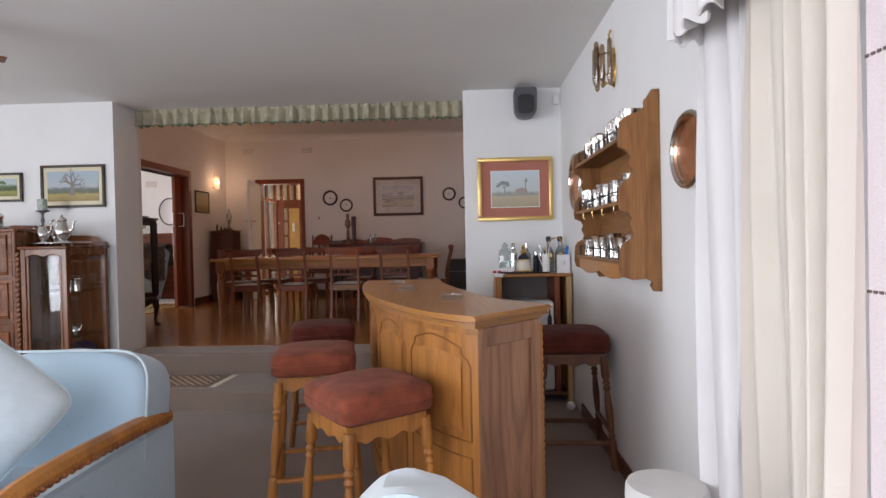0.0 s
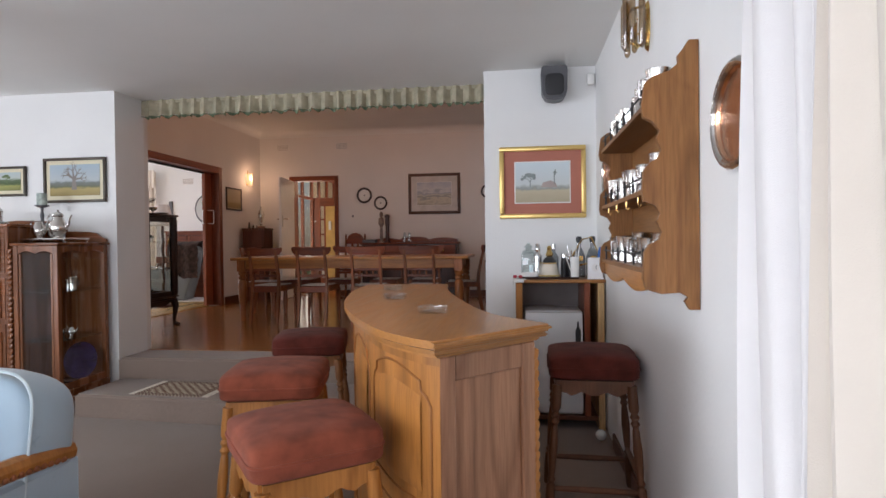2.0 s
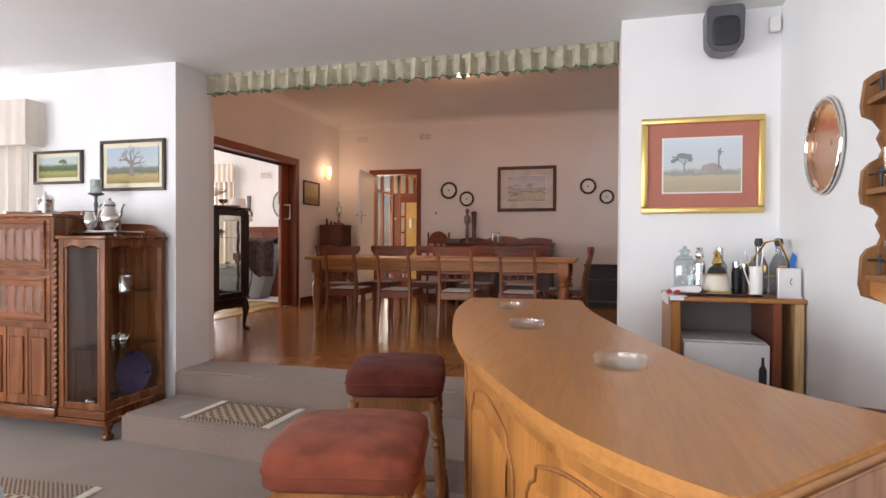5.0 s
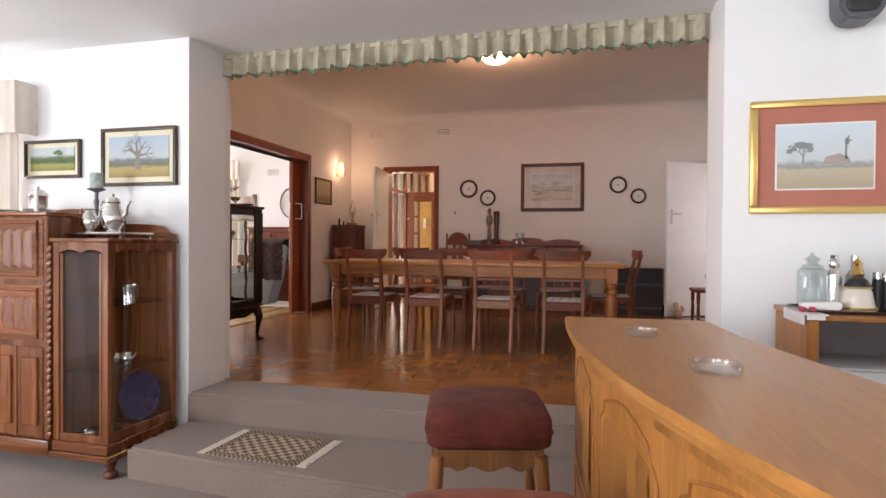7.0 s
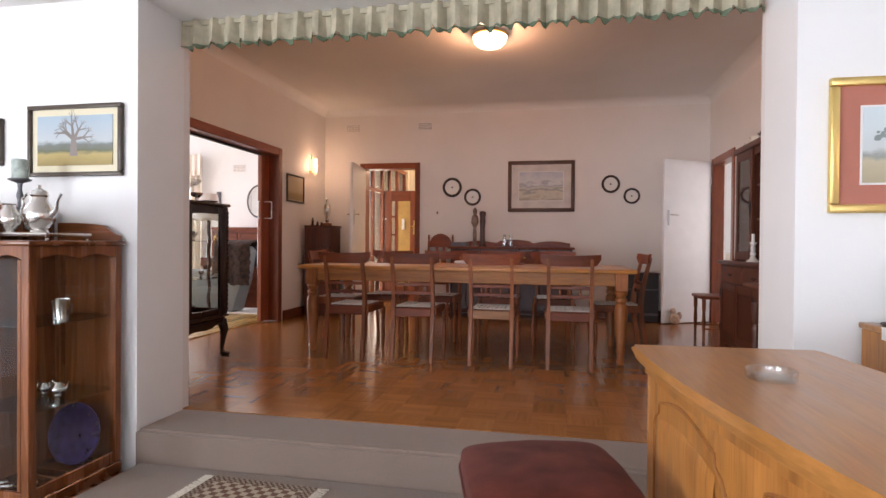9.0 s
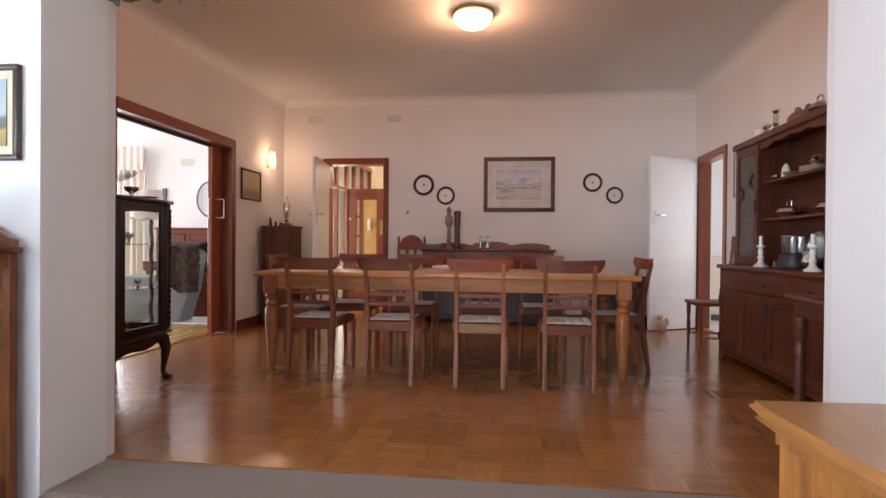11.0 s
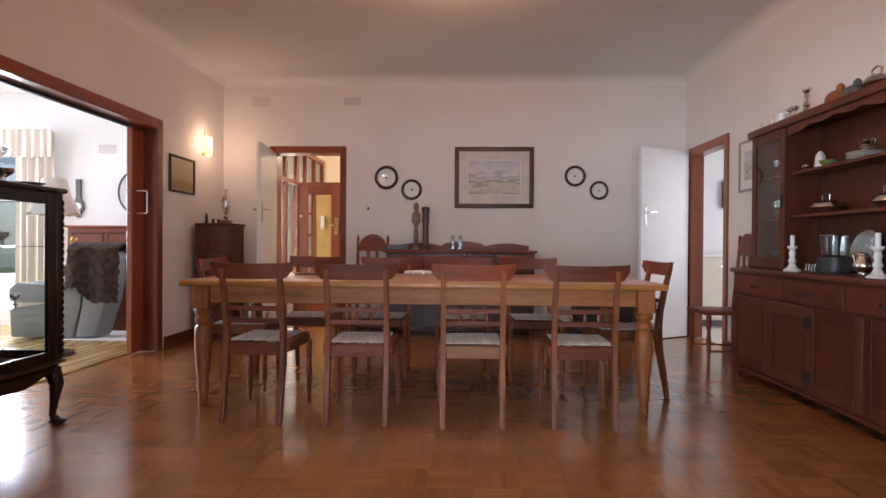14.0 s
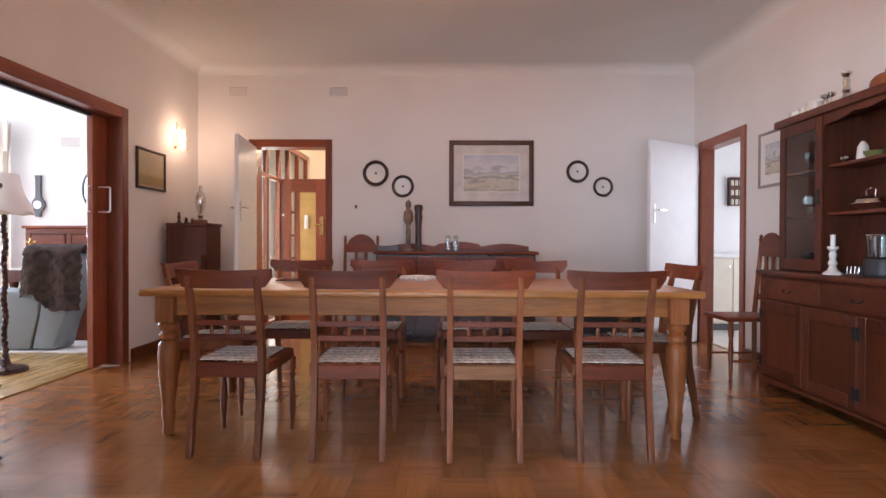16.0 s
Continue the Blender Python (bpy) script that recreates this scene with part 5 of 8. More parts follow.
def beaker(m, r, h, label, handle=False, foot=False):
    th = thing("silver_cup", label, "cup", m, "silver cups on the wall rack")
    bm = B()
    if foot:
        pr = [(r * 0.7, 0), (r * 0.72, 0.006), (r * 0.35, 0.014), (r * 0.4, 0.02), (r * 0.9, 0.035), (r, h), (r * 0.93, h), (r * 0.85, 0.04), (0, 0.03)]
    else:
        pr = [(r * 0.82, 0), (r * 0.84, 0.004), (r * 0.80, 0.01), (r, h - 0.003), (r * 1.03, h), (r * 0.95, h), (r * 0.76, 0.012), (0, 0.010)]
    lathe(bm, pr, 20)
    part("bowl", bm, M_SILVER, th)
    if handle:
        bm = B()
        tube(bm, [(0.0, r * 0.85, h * 0.8), (0, r * 1.5, h * 0.75), (0, r * 1.5, h * 0.3), (0, r * 0.8, h * 0.22)], 0.004, 6)
        part("handle", bm, M_SILVER, th)
    return th


rnd = random.Random(7)
for z, cups in ((1.183, 8), (1.443, 8), (1.718, 8)):
    for i in range(cups):
        y = 2.785 + (0.855 / (cups - 1)) * i + rnd.uniform(-0.012, 0.012)
        r, h = rnd.uniform(0.036, 0.042), rnd.uniform(0.098, 0.122)
        k = rnd.random()
        beaker(pose(2.127 - 0.095 + rnd.uniform(-0.015, 0.015), y, z + 0.0005, rz=rnd.uniform(0, 360)), r, h,
               "polished silver tankard with curved handle" if k < 0.25 else "footed silver goblet on the rack" if k > 0.85 else "plain polished silver beaker cup", k < 0.25, k > 0.85)


def oval_tray(m, a, b, label):
    th = thing("wall_tray", label, "tray", m)
    bm = B()
    lathe(bm, [(0, 0.006), (a * 0.84, 0.006), (a * 0.90, 0.016), (a * 0.90, 0.004), (0, 0.001)], 48, m=pose(0, 0, 0, 90), flat=b / a)
    part("plate", bm, M_COPPER, th, "coppery mirror-polished centre")
    bm = B()
    tube(bm, [(a * 0.95 * math.cos(t) * (1 + 0.004 * math.cos(24 * t)), -0.016, b * 0.95 * math.sin(t) * (1 + 0.004 * math.cos(24 * t))) for t in [2 * math.pi * i / 144 for i in range(144)]], 0.011, 10, True)
    part("rim", bm, M_SILVER, th, "raised silver rim")


oval_tray(pose(2.129, 2.37, 1.60, rz=-90), 0.16, 0.14, "oval silver tray with coppery reflection hung on the wall")
oval_tray(pose(2.129, 4.50, 1.70, rz=-90), 0.21, 0.21, "round silver tray with beaded rim hung on the wall")

# ---- drinks stand with small fridge ----
STD = thing("drinks_stand", "open pine stand with a worn top", "stand", pose(1.525, 4.70, 0) @ Matrix.Diagonal((1, 0.86, 1, 1)))
for nm, a, b, mat in (("top_board", (0, 0, 0.99), (0.60, 0.52, 1.012), M_PINE), ("side_panel", (0.004, 0.02, 0.0), (0.05, 0.50, 0.9895), M_OAK),
                      ("side_panel", (0.55, 0.01, 0.0), (0.592, 0.50, 0.9895), M_PALEP), ("back_panel", (0.051, 0.505, 0.05), (0.549, 0.515, 0.9895), M_BOARD),
                      ("bottom_board", (0.051, 0.03, 0.06), (0.549, 0.50, 0.09), M_SKIRT), ("partition", (0.46, 0.02, 0.0905), (0.50, 0.49, 0.9895), M_MERANTI)):
    bm = B()
    box(bm, a, b, 0.004)
    part(nm, bm, mat, STD)
FR = thing("mini_fridge", "small white fridge with a bottle sticker", "fridge", pose(1.59, 4.715, 0.0905) @ Matrix.Diagonal((1, 0.86, 1, 1)))
bm = B()
box(bm, (0, 0.055, 0), (0.385, 0.45, 0.705), 0.008, seg=2)
part("cabinet", bm, M_WHITE, FR)
bm = B()
box(bm, (0, 0.0, 0.02), (0.385, 0.05, 0.70), 0.01, seg=2)
dr = part("door", bm, M_WHITE, FR)
bm = B()
prism(bm, [(0.335, 0.50), (0.37, 0.50), (0.37, 0.58), (0.360, 0.60), (0.358, 0.64), (0.347, 0.64), (0.345, 0.60), (0.335, 0.58)], 0.001, Matrix.Translation((0, -0.0005, 0)) @ UPX)
part("sticker", bm, M_BLACK, dr, "black bottle-shaped sticker")
bm = B()
puff(bm, (0, 0, 0.035), (0.035, 0.035, 0.035), 1, 1, 14, 8)
solo("float_ball", bm, M_PORC, "small white ball on the floor by the stand", "ball", pose(2.06, 4.52, 0))

TRAY = thing("serving_tray", "dark oblong tray with a raised rim under the bottles", "tray", pose(1.755, 4.91, 1.0125))
part("plate", box(B(), (-0.20, -0.13, 0), (0.20, 0.13, 0.005), 0.002), M_DARK, TRAY)
part("rim", tube(B(), [(-0.20, -0.13, 0.008), (0.20, -0.13, 0.008), (0.20, 0.13, 0.008), (-0.20, 0.13, 0.008)], 0.006, 6, True), M_DARK, TRAY)


def bottle(m, prof, mat, label, cap=None, cap_mat=None, name="bottle"):
    th = thing(name, label, "bottle", m, "bottles on the drinks stand")
    part("body", lathe(B(), prof, 20), mat, th)
    if cap:
        part("cap", lathe(B(), cap, 16), cap_mat, th)
    return th


z0 = 1.0175
GIN = thing("bottle", "square clear glass spirit bottle with a domed stopper", "bottle", pose(1.622, 4.95, z0), "bottles on the drinks stand")
bm = box(B(), (-0.052, -0.04, 0), (0.052, 0.04, 0.175), 0.016, seg=3)
lathe(bm, [(0.045, 0.174), (0.04, 0.188), (0.022, 0.196), (0.02, 0.205), (0, 0.205)], 18)
part("body", bm, M_BOTTLE, GIN)
part("stopper", lathe(B(), [(0.022, 0.2055), (0.03, 0.215), (0.022, 0.226), (0.008, 0.232), (0.012, 0.24), (0, 0.246)], 16), M_BOTTLE, GIN)
bm = prism(B(), [(-0.07, 0.004), (0.06, 0.0), (0.075, 0.012), (0.068, 0.034), (0.0, 0.030), (-0.075, 0.024)], 0.085, Matrix.Translation((0, 0.04, 0)) @ UPX)
bmesh.ops.bevel(bm, geom=bm.edges[:], offset=0.004, segments=2, affect="EDGES")
solo("napkin_packet", bm, M_LACE, "white paper packet of napkins lying on the tray", "packet", pose(1.612, 4.83, 1.0275, rz=-8))
bm = B()
for a, b in (((-0.012, -0.008, -0.0045), (0.075, 0.26, -0.0005)), ((-0.014, 0.0, -0.045), (-0.010, 0.25, -0.0047)), ((-0.005, -0.0125, -0.022), (0.06, -0.0085, -0.0047))):
    box(bm, a, b)
solo("tray_cloth", bm, M_LACE, "white cloth hanging over the stand's corner", "cloth", pose(1.525, 4.70, 1.0175))
ring = [(r, 0.012 + 0.0145 * k + dz) for k in range(10) for r, dz in ((0.027, 0.0), (0.031, 0.004), (0.031, 0.010), (0.027, 0.0135))]
bottle(pose(1.685, 4.89, z0), [(0, 0), (0.031, 0), (0.031, 0.010)] + ring + [(0.026, 0.16), (0.017, 0.178), (0.0, 0.18)], M_CHROME,
       "ribbed chrome cocktail shaker", [(0.017, 0.1805), (0.020, 0.19), (0.020, 0.212), (0.014, 0.222), (0.016, 0.236), (0, 0.24)], M_CHROME, "cocktail_shaker")
BELL = bottle(pose(1.765, 4.87, z0), [(0, 0), (0.070, 0), (0.072, 0.010), (0.066, 0.022), (0.060, 0.05), (0.054, 0.085), (0.046, 0.10), (0.0, 0.10)], M_CERAM, "cream and gold bell-shaped whisky decanter",
              [(0.018, 0.145), (0.027, 0.16), (0.020, 0.18), (0.015, 0.19), (0.018, 0.205), (0.010, 0.22), (0, 0.224)], M_BRASS)
part("gold_band", lathe(B(), [(0.0722, 0.009), (0.0738, 0.012), (0.0738, 0.018), (0.0690, 0.021)], 24), M_GOLD, BELL, "gilt band round the foot")
part("shoulder", lathe(B(), [(0.047, 0.1005), (0.046, 0.115), (0.034, 0.135), (0.018, 0.146)], 20), M_BLACK, BELL, "dark glazed shoulder")
part("neck_ring", tube(B(), [(0.05 * math.cos(a), 0.05 * math.sin(a), 0.102) for a in [2 * math.pi * i / 24 for i in range(24)]], 0.004, 6, True), M_GOLD, BELL)
bottle(pose(1.80, 4.985, z0), [(0, 0), (0.036, 0), (0.037, 0.14), (0.016, 0.175), (0.014, 0.20), (0, 0.20)], M_GLASSG, "dark spirit bottle with silver cap", [(0.018, 0.195), (0.018, 0.235), (0, 0.237)], M_CHROME)
for x, y, h in ((1.872, 4.95, 0.135), (1.915, 4.975, 0.125)):
    bottle(pose(x, y, z0), [(0, 0), (0.021, 0), (0.022, h * 0.8), (0.019, h * 0.9), (0.018, h), (0, h)], M_BLACK, "dark leather-clad flask with silver cap", [(0.020, h), (0.020, h + 0.028), (0, h + 0.03)], M_CHROME)
CUPS = thing("straw_cup", "white cup holding bar tools and straws", "cup", pose(1.935, 4.82, z0))
part("cup", lathe(B(), [(0, 0), (0.029, 0), (0.031, 0.145), (0.028, 0.145), (0.026, 0.004), (0, 0.004)], 20), M_PORC, CUPS)
for i, (dx, dy) in enumerate(((0.035, 0.01), (-0.05, 0.0), (0.012, 0.03), (-0.025, -0.02), (-0.07, 0.01))):
    part("bar_tool", tube(B(), [(dx * 0.2, dy * 0.2, 0.008), (dx, dy, 0.235 - 0.014 * i)], 0.0035, 6), M_CHROME if i % 2 else M_PORC, CUPS)
BSK = thing("bottle_stand", "brass stand holding two dark flagons", "bottle stand", pose(2.025, 4.95, 1.0125))
for dx in (-0.048, 0.045):
    part("flagon", lathe(B(), [(0, 0.003), (0.040, 0.003), (0.044, 0.05), (0.044, 0.15), (0.024, 0.20), (0.015, 0.21), (0.015, 0.255), (0, 0.257)], 18, (dx, 0, 0)), M_GLASSG, BSK)
    part("stopper", lathe(B(), [(0.018, 0.25), (0.022, 0.27), (0.017, 0.29), (0, 0.292)], 12, (dx, 0, 0)), M_BLACK, BSK)
    part("medallion", box(B(), (dx - 0.018, -0.062, 0.12), (dx + 0.018, -0.058, 0.155), 0.003), M_BRASS, BSK, "brass name tag")
bm = B()
tube(bm, [(-0.092, 0, 0.004), (-0.092, -0.01, 0.16), (-0.03, -0.05, 0.27), (0.03, -0.05, 0.285), (0.092, -0.01, 0.16), (0.092, 0, 0.004)], 0.006, 6)
tube(bm, [(-0.092, -0.045, 0.08), (0.0, -0.06, 0.10), (0.092, -0.045, 0.08)], 0.005, 6)
part("cradle", bm, M_BRASS, BSK)
CLK = thing("table_clock", "small square silver clock", "clock", pose(2.065, 4.755, 1.0125))
part("case", box(B(), (-0.05, 0, 0), (0.05, 0.035, 0.145), 0.004), M_LEVER, CLK)
part("foot", box(B(), (-0.054, -0.004, 0), (0.054, -0.0003, 0.012), 0.001), M_LEVER, CLK)
part("dial", lathe(B(), [(0, 0), (0.026, 0), (0.026, 0.0015), (0, 0.0015)], 24, m=pose(0, -0.0006, 0.078, 90)), M_WHITEMAT, CLK)
for a, ln in ((25, 0.02), (140, 0.014)):
    part("pointer", box(B(), (-0.0015, -0.0045, 0), (0.0015, -0.0028, ln), 0, pose(0, 0, 0.078, 0, a, 0)), M_BLACK, CLK)
bm = B()
prism(bm, [(0, 0), (0.022, 0), (0.028, 0.07), (0.024, 0.16), (0.03, 0.20), (0.014, 0.22), (0.004, 0.19), (-0.002, 0.08)], 0.010, pose(0, 0, 0, 90))
solo("bottle_opener", bm, plain("blue_plastic", (0.02, 0.16, 0.55), 0.4), "blue plastic opener leaning on the wall rack", "opener", pose(2.095, 4.87, 1.0125))

SWP = thing("sweet_packet", "small red and white wrapped sweets on the stand", "sweets", pose(1.545, 4.76, 1.0195))
RED_FOIL = plain("red_foil", (0.45, 0.03, 0.05), 0.35)
for dx in (-0.02, 0.018):
    part("wrapper", puff(B(), (dx, 0, 0.012), (0.014, 0.010, 0.011), 0.8, 0.8, 12, 8), RED_FOIL, SWP)


def ashtray(x, y, r=0.055):
    bm = lathe(B(), [(0, 0), (r * 0.95, 0), (r, 0.006), (r * 1.02, 0.020), (r * 0.96, 0.024), (r * 0.86, 0.020), (r * 0.78, 0.006), (0, 0.005)], 28)
    solo("glass_ashtray", bm, M_CRYSTAL, "round cut-glass coaster dish on the bar", "ashtray", pose(x, y, 1.0055), "glass dishes on the bar")


ashtray(1.222, 2.985, 0.058)
ashtray(0.955, 3.515, 0.056)
ashtray(0.832, 4.02, 0.053)

# ---- cabinets beside the opening ----


def claw_foot(bm, x, y, h, s=1):
    puff(bm, (x + 0.012 * s, y - 0.012, 0.022), (0.034, 0.034, 0.024), 0.8, 0.8, 14, 8)
    lathe(bm, [(0.02, 0.03), (0.017, 0.045), (0.03, h - 0.02), (0.034, h)], 12, (x, y, 0))


DCB = thing("display_cabinet", "imbuia display cabinet with glass door and side", "cabinet", pose(-2.20, 4.60, 0))
W, D = 0.375, 0.53
for x, y in ((W - 0.03, 0.05), (W - 0.04, D - 0.05), (0.06, D - 0.05)):
    bm = B()
    claw_foot(bm, x, y, 0.10)
    part("foot", bm, M_IMBUIA, DCB, "carved ball-and-claw foot")
bm = B()
box(bm, (-0.01, -0.02, 0.10), (W + 0.02, D, 0.135), 0.006)
box(bm, (0, -0.005, 0.1355), (W, D, 0.19), 0.004)
part("plinth", bm, M_IMBUIAX, DCB)
bm = B()
box(bm, (-0.01, -0.015, 1.285), (W + 0.018, D, 1.308), 0.008, seg=2)
part("top", bm, M_IMBUIAX, DCB)
bm = B()
prism(bm, [(0.0, 1.3085), (W, 1.3085), (W - 0.005, 1.335), (W - 0.04, 1.345), (W - 0.09, 1.385), (W - 0.16, 1.395), (0.10, 1.40), (0, 1.40)], 0.018, Matrix.Translation((0, D - 0.001, 0)) @ UPX)
part("crest", bm, M_IMBUIAX, DCB)
for x, y in ((0.022, 0.022), (W - 0.022, 0.022), (W - 0.022, D - 0.024), (0.022, D - 0.024)):
    bm = B()
    box(bm, (x - 0.02, y - 0.02, 0.1905), (x + 0.02, y + 0.02, 1.2845), 0.003)
    part("post", bm, M_IMBUIA, DCB)
bm = B()
box(bm, (0.042, D - 0.012, 0.19), (W - 0.043, D - 0.004, 1.2845))
part("back_panel", bm, M_IMBUIA, DCB)
bm = B()
box(bm, (0.004, 0.044, 0.19), (0.012, D - 0.046, 1.2845))
part("inner_side", bm, M_IMBUIA, DCB)
bm = B()
n = 12
wavy = [(0.043 + (W - 0.086) * i / n, 1.225 + 0.02 * abs(math.sin(2 * math.pi * i / n))) for i in range(n + 1)]
prism(bm, wavy + [(W - 0.043, 1.284), (0.043, 1.284)], 0.02, Matrix.Translation((0, 0.026, 0)) @ UPX)
box(bm, (0.043, 0.006, 0.1905), (W - 0.043, 0.026, 0.235), 0.003)
for x in (0.047, W - 0.067):
    box(bm, (x, 0.0065, 0.2355), (x + 0.02, 0.0255, 1.224), 0.003)
dd = part("door", bm, M_IMBUIA, DCB, "door with scalloped glazing bar")
g = part("door_glass", box(B(), (0.068, 0.014, 0.236), (W - 0.068, 0.018, 1.228)), M_GLASS, dd)
g.visible_shadow = False
part("side_rail", box(B(), (W - 0.025, 0.043, 0.1905), (W - 0.008, D - 0.045, 0.245), 0.003), M_IMBUIA, DCB)
bm = B()
prism(bm, [(0.043 + 0.441 * i / n, 1.225 + 0.02 * abs(math.sin(2 * math.pi * i / n))) for i in range(n + 1)] + [(D - 0.046, 1.284), (0.043, 1.284)], 0.016, Matrix.Translation((W - 0.025, 0, 0)) @ UPY)
sp = part("side_frame", bm, M_IMBUIA, DCB)
g = part("side_glass", box(B(), (W - 0.018, 0.044, 0.2455), (W - 0.014, D - 0.046, 1.228)), M_GLASS, sp)
g.visible_shadow = False
for z in (0.56, 0.93):
    g = part("glass_shelf", box(B(), (0.014, 0.045, z), (W - 0.028, D - 0.016, z + 0.006)), M_BOTTLE, DCB)
    g.visible_shadow = False
beaker(pose(-1.92, 4.86, 0.9365), 0.036, 0.10, "silver tankard inside the display cabinet", True)
beaker(pose(-2.04, 4.95, 0.9365), 0.028, 0.075, "small silver mug inside the display cabinet", True)


def silver_jug(m, r, h, label, lid=True, name="silver_jug"):
    th = thing(name, label, "jug", m)
    part("body", lathe(B(), [(r * 0.55, 0), (r * 0.6, h * 0.05), (r * 0.45, h * 0.1), (r * 0.9, h * 0.25), (r, h * 0.38), (r * 0.9, h * 0.5), (r * 0.55, h * 0.66), (r * 0.5, h * 0.74), (r * 0.58, h * 0.78), (0, h * 0.78)], 24), M_SILVER, th)
    part("spout", tube(B(), [(r * 0.8, 0, h * 0.36), (r * 1.35, 0, h * 0.5), (r * 1.45, 0, h * 0.68), (r * 1.75, 0, h * 0.8)], [r * 0.22, r * 0.15, r * 0.1, r * 0.09], 10), M_SILVER, th)
    part("handle", tube(B(), [(-r * 0.5, 0, h * 0.7), (-r * 1.0, 0, h * 0.82), (-r * 1.4, 0, h * 0.7), (-r * 1.35, 0, h * 0.48), (-r * 0.95, 0, h * 0.34)], r * 0.09, 8), M_SILVER, th)
    if lid:
        part("lid", lathe(B(), [(r * 0.56, h * 0.781), (r * 0.5, h * 0.85), (r * 0.2, h * 0.9), (r * 0.08, h * 0.93), (r * 0.13, h * 0.97), (0, h)], 20), M_SILVER, th)
    return th


silver_jug(pose(-1.98, 4.90, 0.567), 0.035, 0.09, "little silver cream jug on the glass shelf", False)
silver_jug(pose(-2.08, 4.92, 0.567), 0.03, 0.07, "little silver cream jug on the glass shelf", False)
bm = lathe(B(), [(0, 0.004), (0.11, 0.006), (0.15, 0.018), (0.148, 0.022), (0.105, 0.010), (0, 0.008)], 36, m=pose(0, 0, 0.15, 78))
solo("blue_plate", bm, M_NAVY, "blue and purple glazed plate propped inside the cabinet", "plate", pose(-2.0, 5.03, 0.195))
for i, (x, y) in enumerate(((-2.10, 4.72), (-2.04, 4.69), (-1.98, 4.75))):
    bm = B()
    puff(bm, (0, 0, 0.02), (0.032, 0.02, 0.02), 0.8, 0.8, 14, 8)
    solo("silver_trinket", bm, M_SILVER, "small polished silver trinket box in the cabinet", "trinket", pose(x, y, 0.1905, rz=30 * i), "trinkets in the cabinet")

TT = thing("tea_tray", "footed oblong silver tray", "tray", pose(-2.06, 4.84, 1.3085))
part("plate", box(B(), (-0.20, -0.12, 0.018), (0.20, 0.12, 0.025), 0.003), M_SILVER, TT)
part("rim", tube(B(), [(-0.20, -0.12, 0.027), (0.20, -0.12, 0.027), (0.20, 0.12, 0.027), (-0.20, 0.12, 0.027)], 0.007, 6, True), M_SILVER, TT)
for x in (-0.19, 0.19):
    for y in (-0.11, 0.11):
        part("foot", lathe(B(), [(0.009, 0), (0.006, 0.008), (0.010, 0.0178)], 10, (x, y, 0)), M_SILVER, TT)
silver_jug(pose(-2.015, 4.83, 1.334), 0.068, 0.235, "polished silver teapot with lid", True, "silver_teapot")
silver_jug(pose(-2.175, 4.82, 1.334), 0.05, 0.185, "silver milk jug with curled handle", False)
silver_jug(pose(-2.13, 4.91, 1.334, rz=170), 0.045, 0.13, "silver sugar bowl with handles", True, "sugar_bowl")
CDL = thing("candle_stand", "tall pewter candle stand with a grey patterned candle", "candle holder", pose(-2.29, 4.98, 1.452))
part("stem", lathe(B(), [(0.045, 0), (0.042, 0.01), (0.014, 0.02), (0.010, 0.05), (0.016, 0.08), (0.009, 0.11), (0.012, 0.14), (0.05, 0.155), (0.052, 0.163), (0, 0.163)], 20), M_GREY, CDL)
part("candle", lathe(B(), [(0.037, 0.1632), (0.037, 0.255), (0.033, 0.26), (0, 0.258)], 24), plain("sage_candle", (0.36, 0.42, 0.38), 0.6, vary=0.35, scale=30), CDL, "grey-green pillar candle")

SEC = thing("secretary_cabinet", "imbuia secretary desk with linenfold flaps and doors", "cabinet", pose(-3.05, 4.60, 0))
W2 = 0.815
for x, y in ((0.05, 0.04), (0.05, 0.48), (W2 - 0.08, 0.48)):
    bm = B()
    claw_foot(bm, x, y, 0.10, -1)
    part("foot", bm, M_IMBUIA, SEC, "carved ball-and-claw foot")
part("carcass", box(B(), (0, 0.0, 0.19), (W2, 0.53, 1.43), 0.004), M_IMBUIA, SEC)
part("plinth", box(B(), (-0.01, -0.02, 0.10), (W2 + 0.027, 0.53, 0.1895), 0.008, seg=2), M_IMBUIAX, SEC)
part("top", box(B(), (-0.01, -0.015, 1.4305), (W2 + 0.012, 0.53, 1.452), 0.006, seg=2), M_IMBUIAX, SEC)
part("crest", prism(B(), [(0.1, 1.4525), (W2, 1.4525), (W2 - 0.02, 1.475), (W2 - 0.12, 1.49), (0.4, 1.50), (0.1, 1.48)], 0.016, Matrix.Translation((0, 0.529, 0)) @ UPX), M_IMBUIAX, SEC)


def linenfold(parent, x0, x1, z0, z1, folds):
    part("panel_frame", tube(B(), [(x0, -0.006, z0), (x1, -0.006, z0), (x1, -0.006, z1), (x0, -0.006, z1)], 0.011, 8, True), M_IMBUIAX, parent)
    bm = B()
    k = folds * 6
    top, bot = [], []
    for i in range(k + 1):
        x = x0 + 0.035 + (x1 - x0 - 0.07) * i / k
        y = -0.010 + 0.0085 * math.cos(2 * math.pi * i / 6)
        dz = 0.010 * math.cos(2 * math.pi * i / 6)
        bot.append(bm.verts.new((x, y, z0 + 0.045 - dz)))
        top.append(bm.verts.new((x, y, z1 - 0.045 + dz)))
    for i in range(k):
        bm.faces.new((bot[i], bot[i + 1], top[i + 1], top[i]))
    part("linenfold_panel", bm, M_IMBUIA, parent, "glossy carved linenfold panel")
    part("panel_ground", box(B(), (x0 + 0.012, -0.003, z0 + 0.012), (x1 - 0.012, -0.0005, z1 - 0.012)), M_IMBUIA, parent)


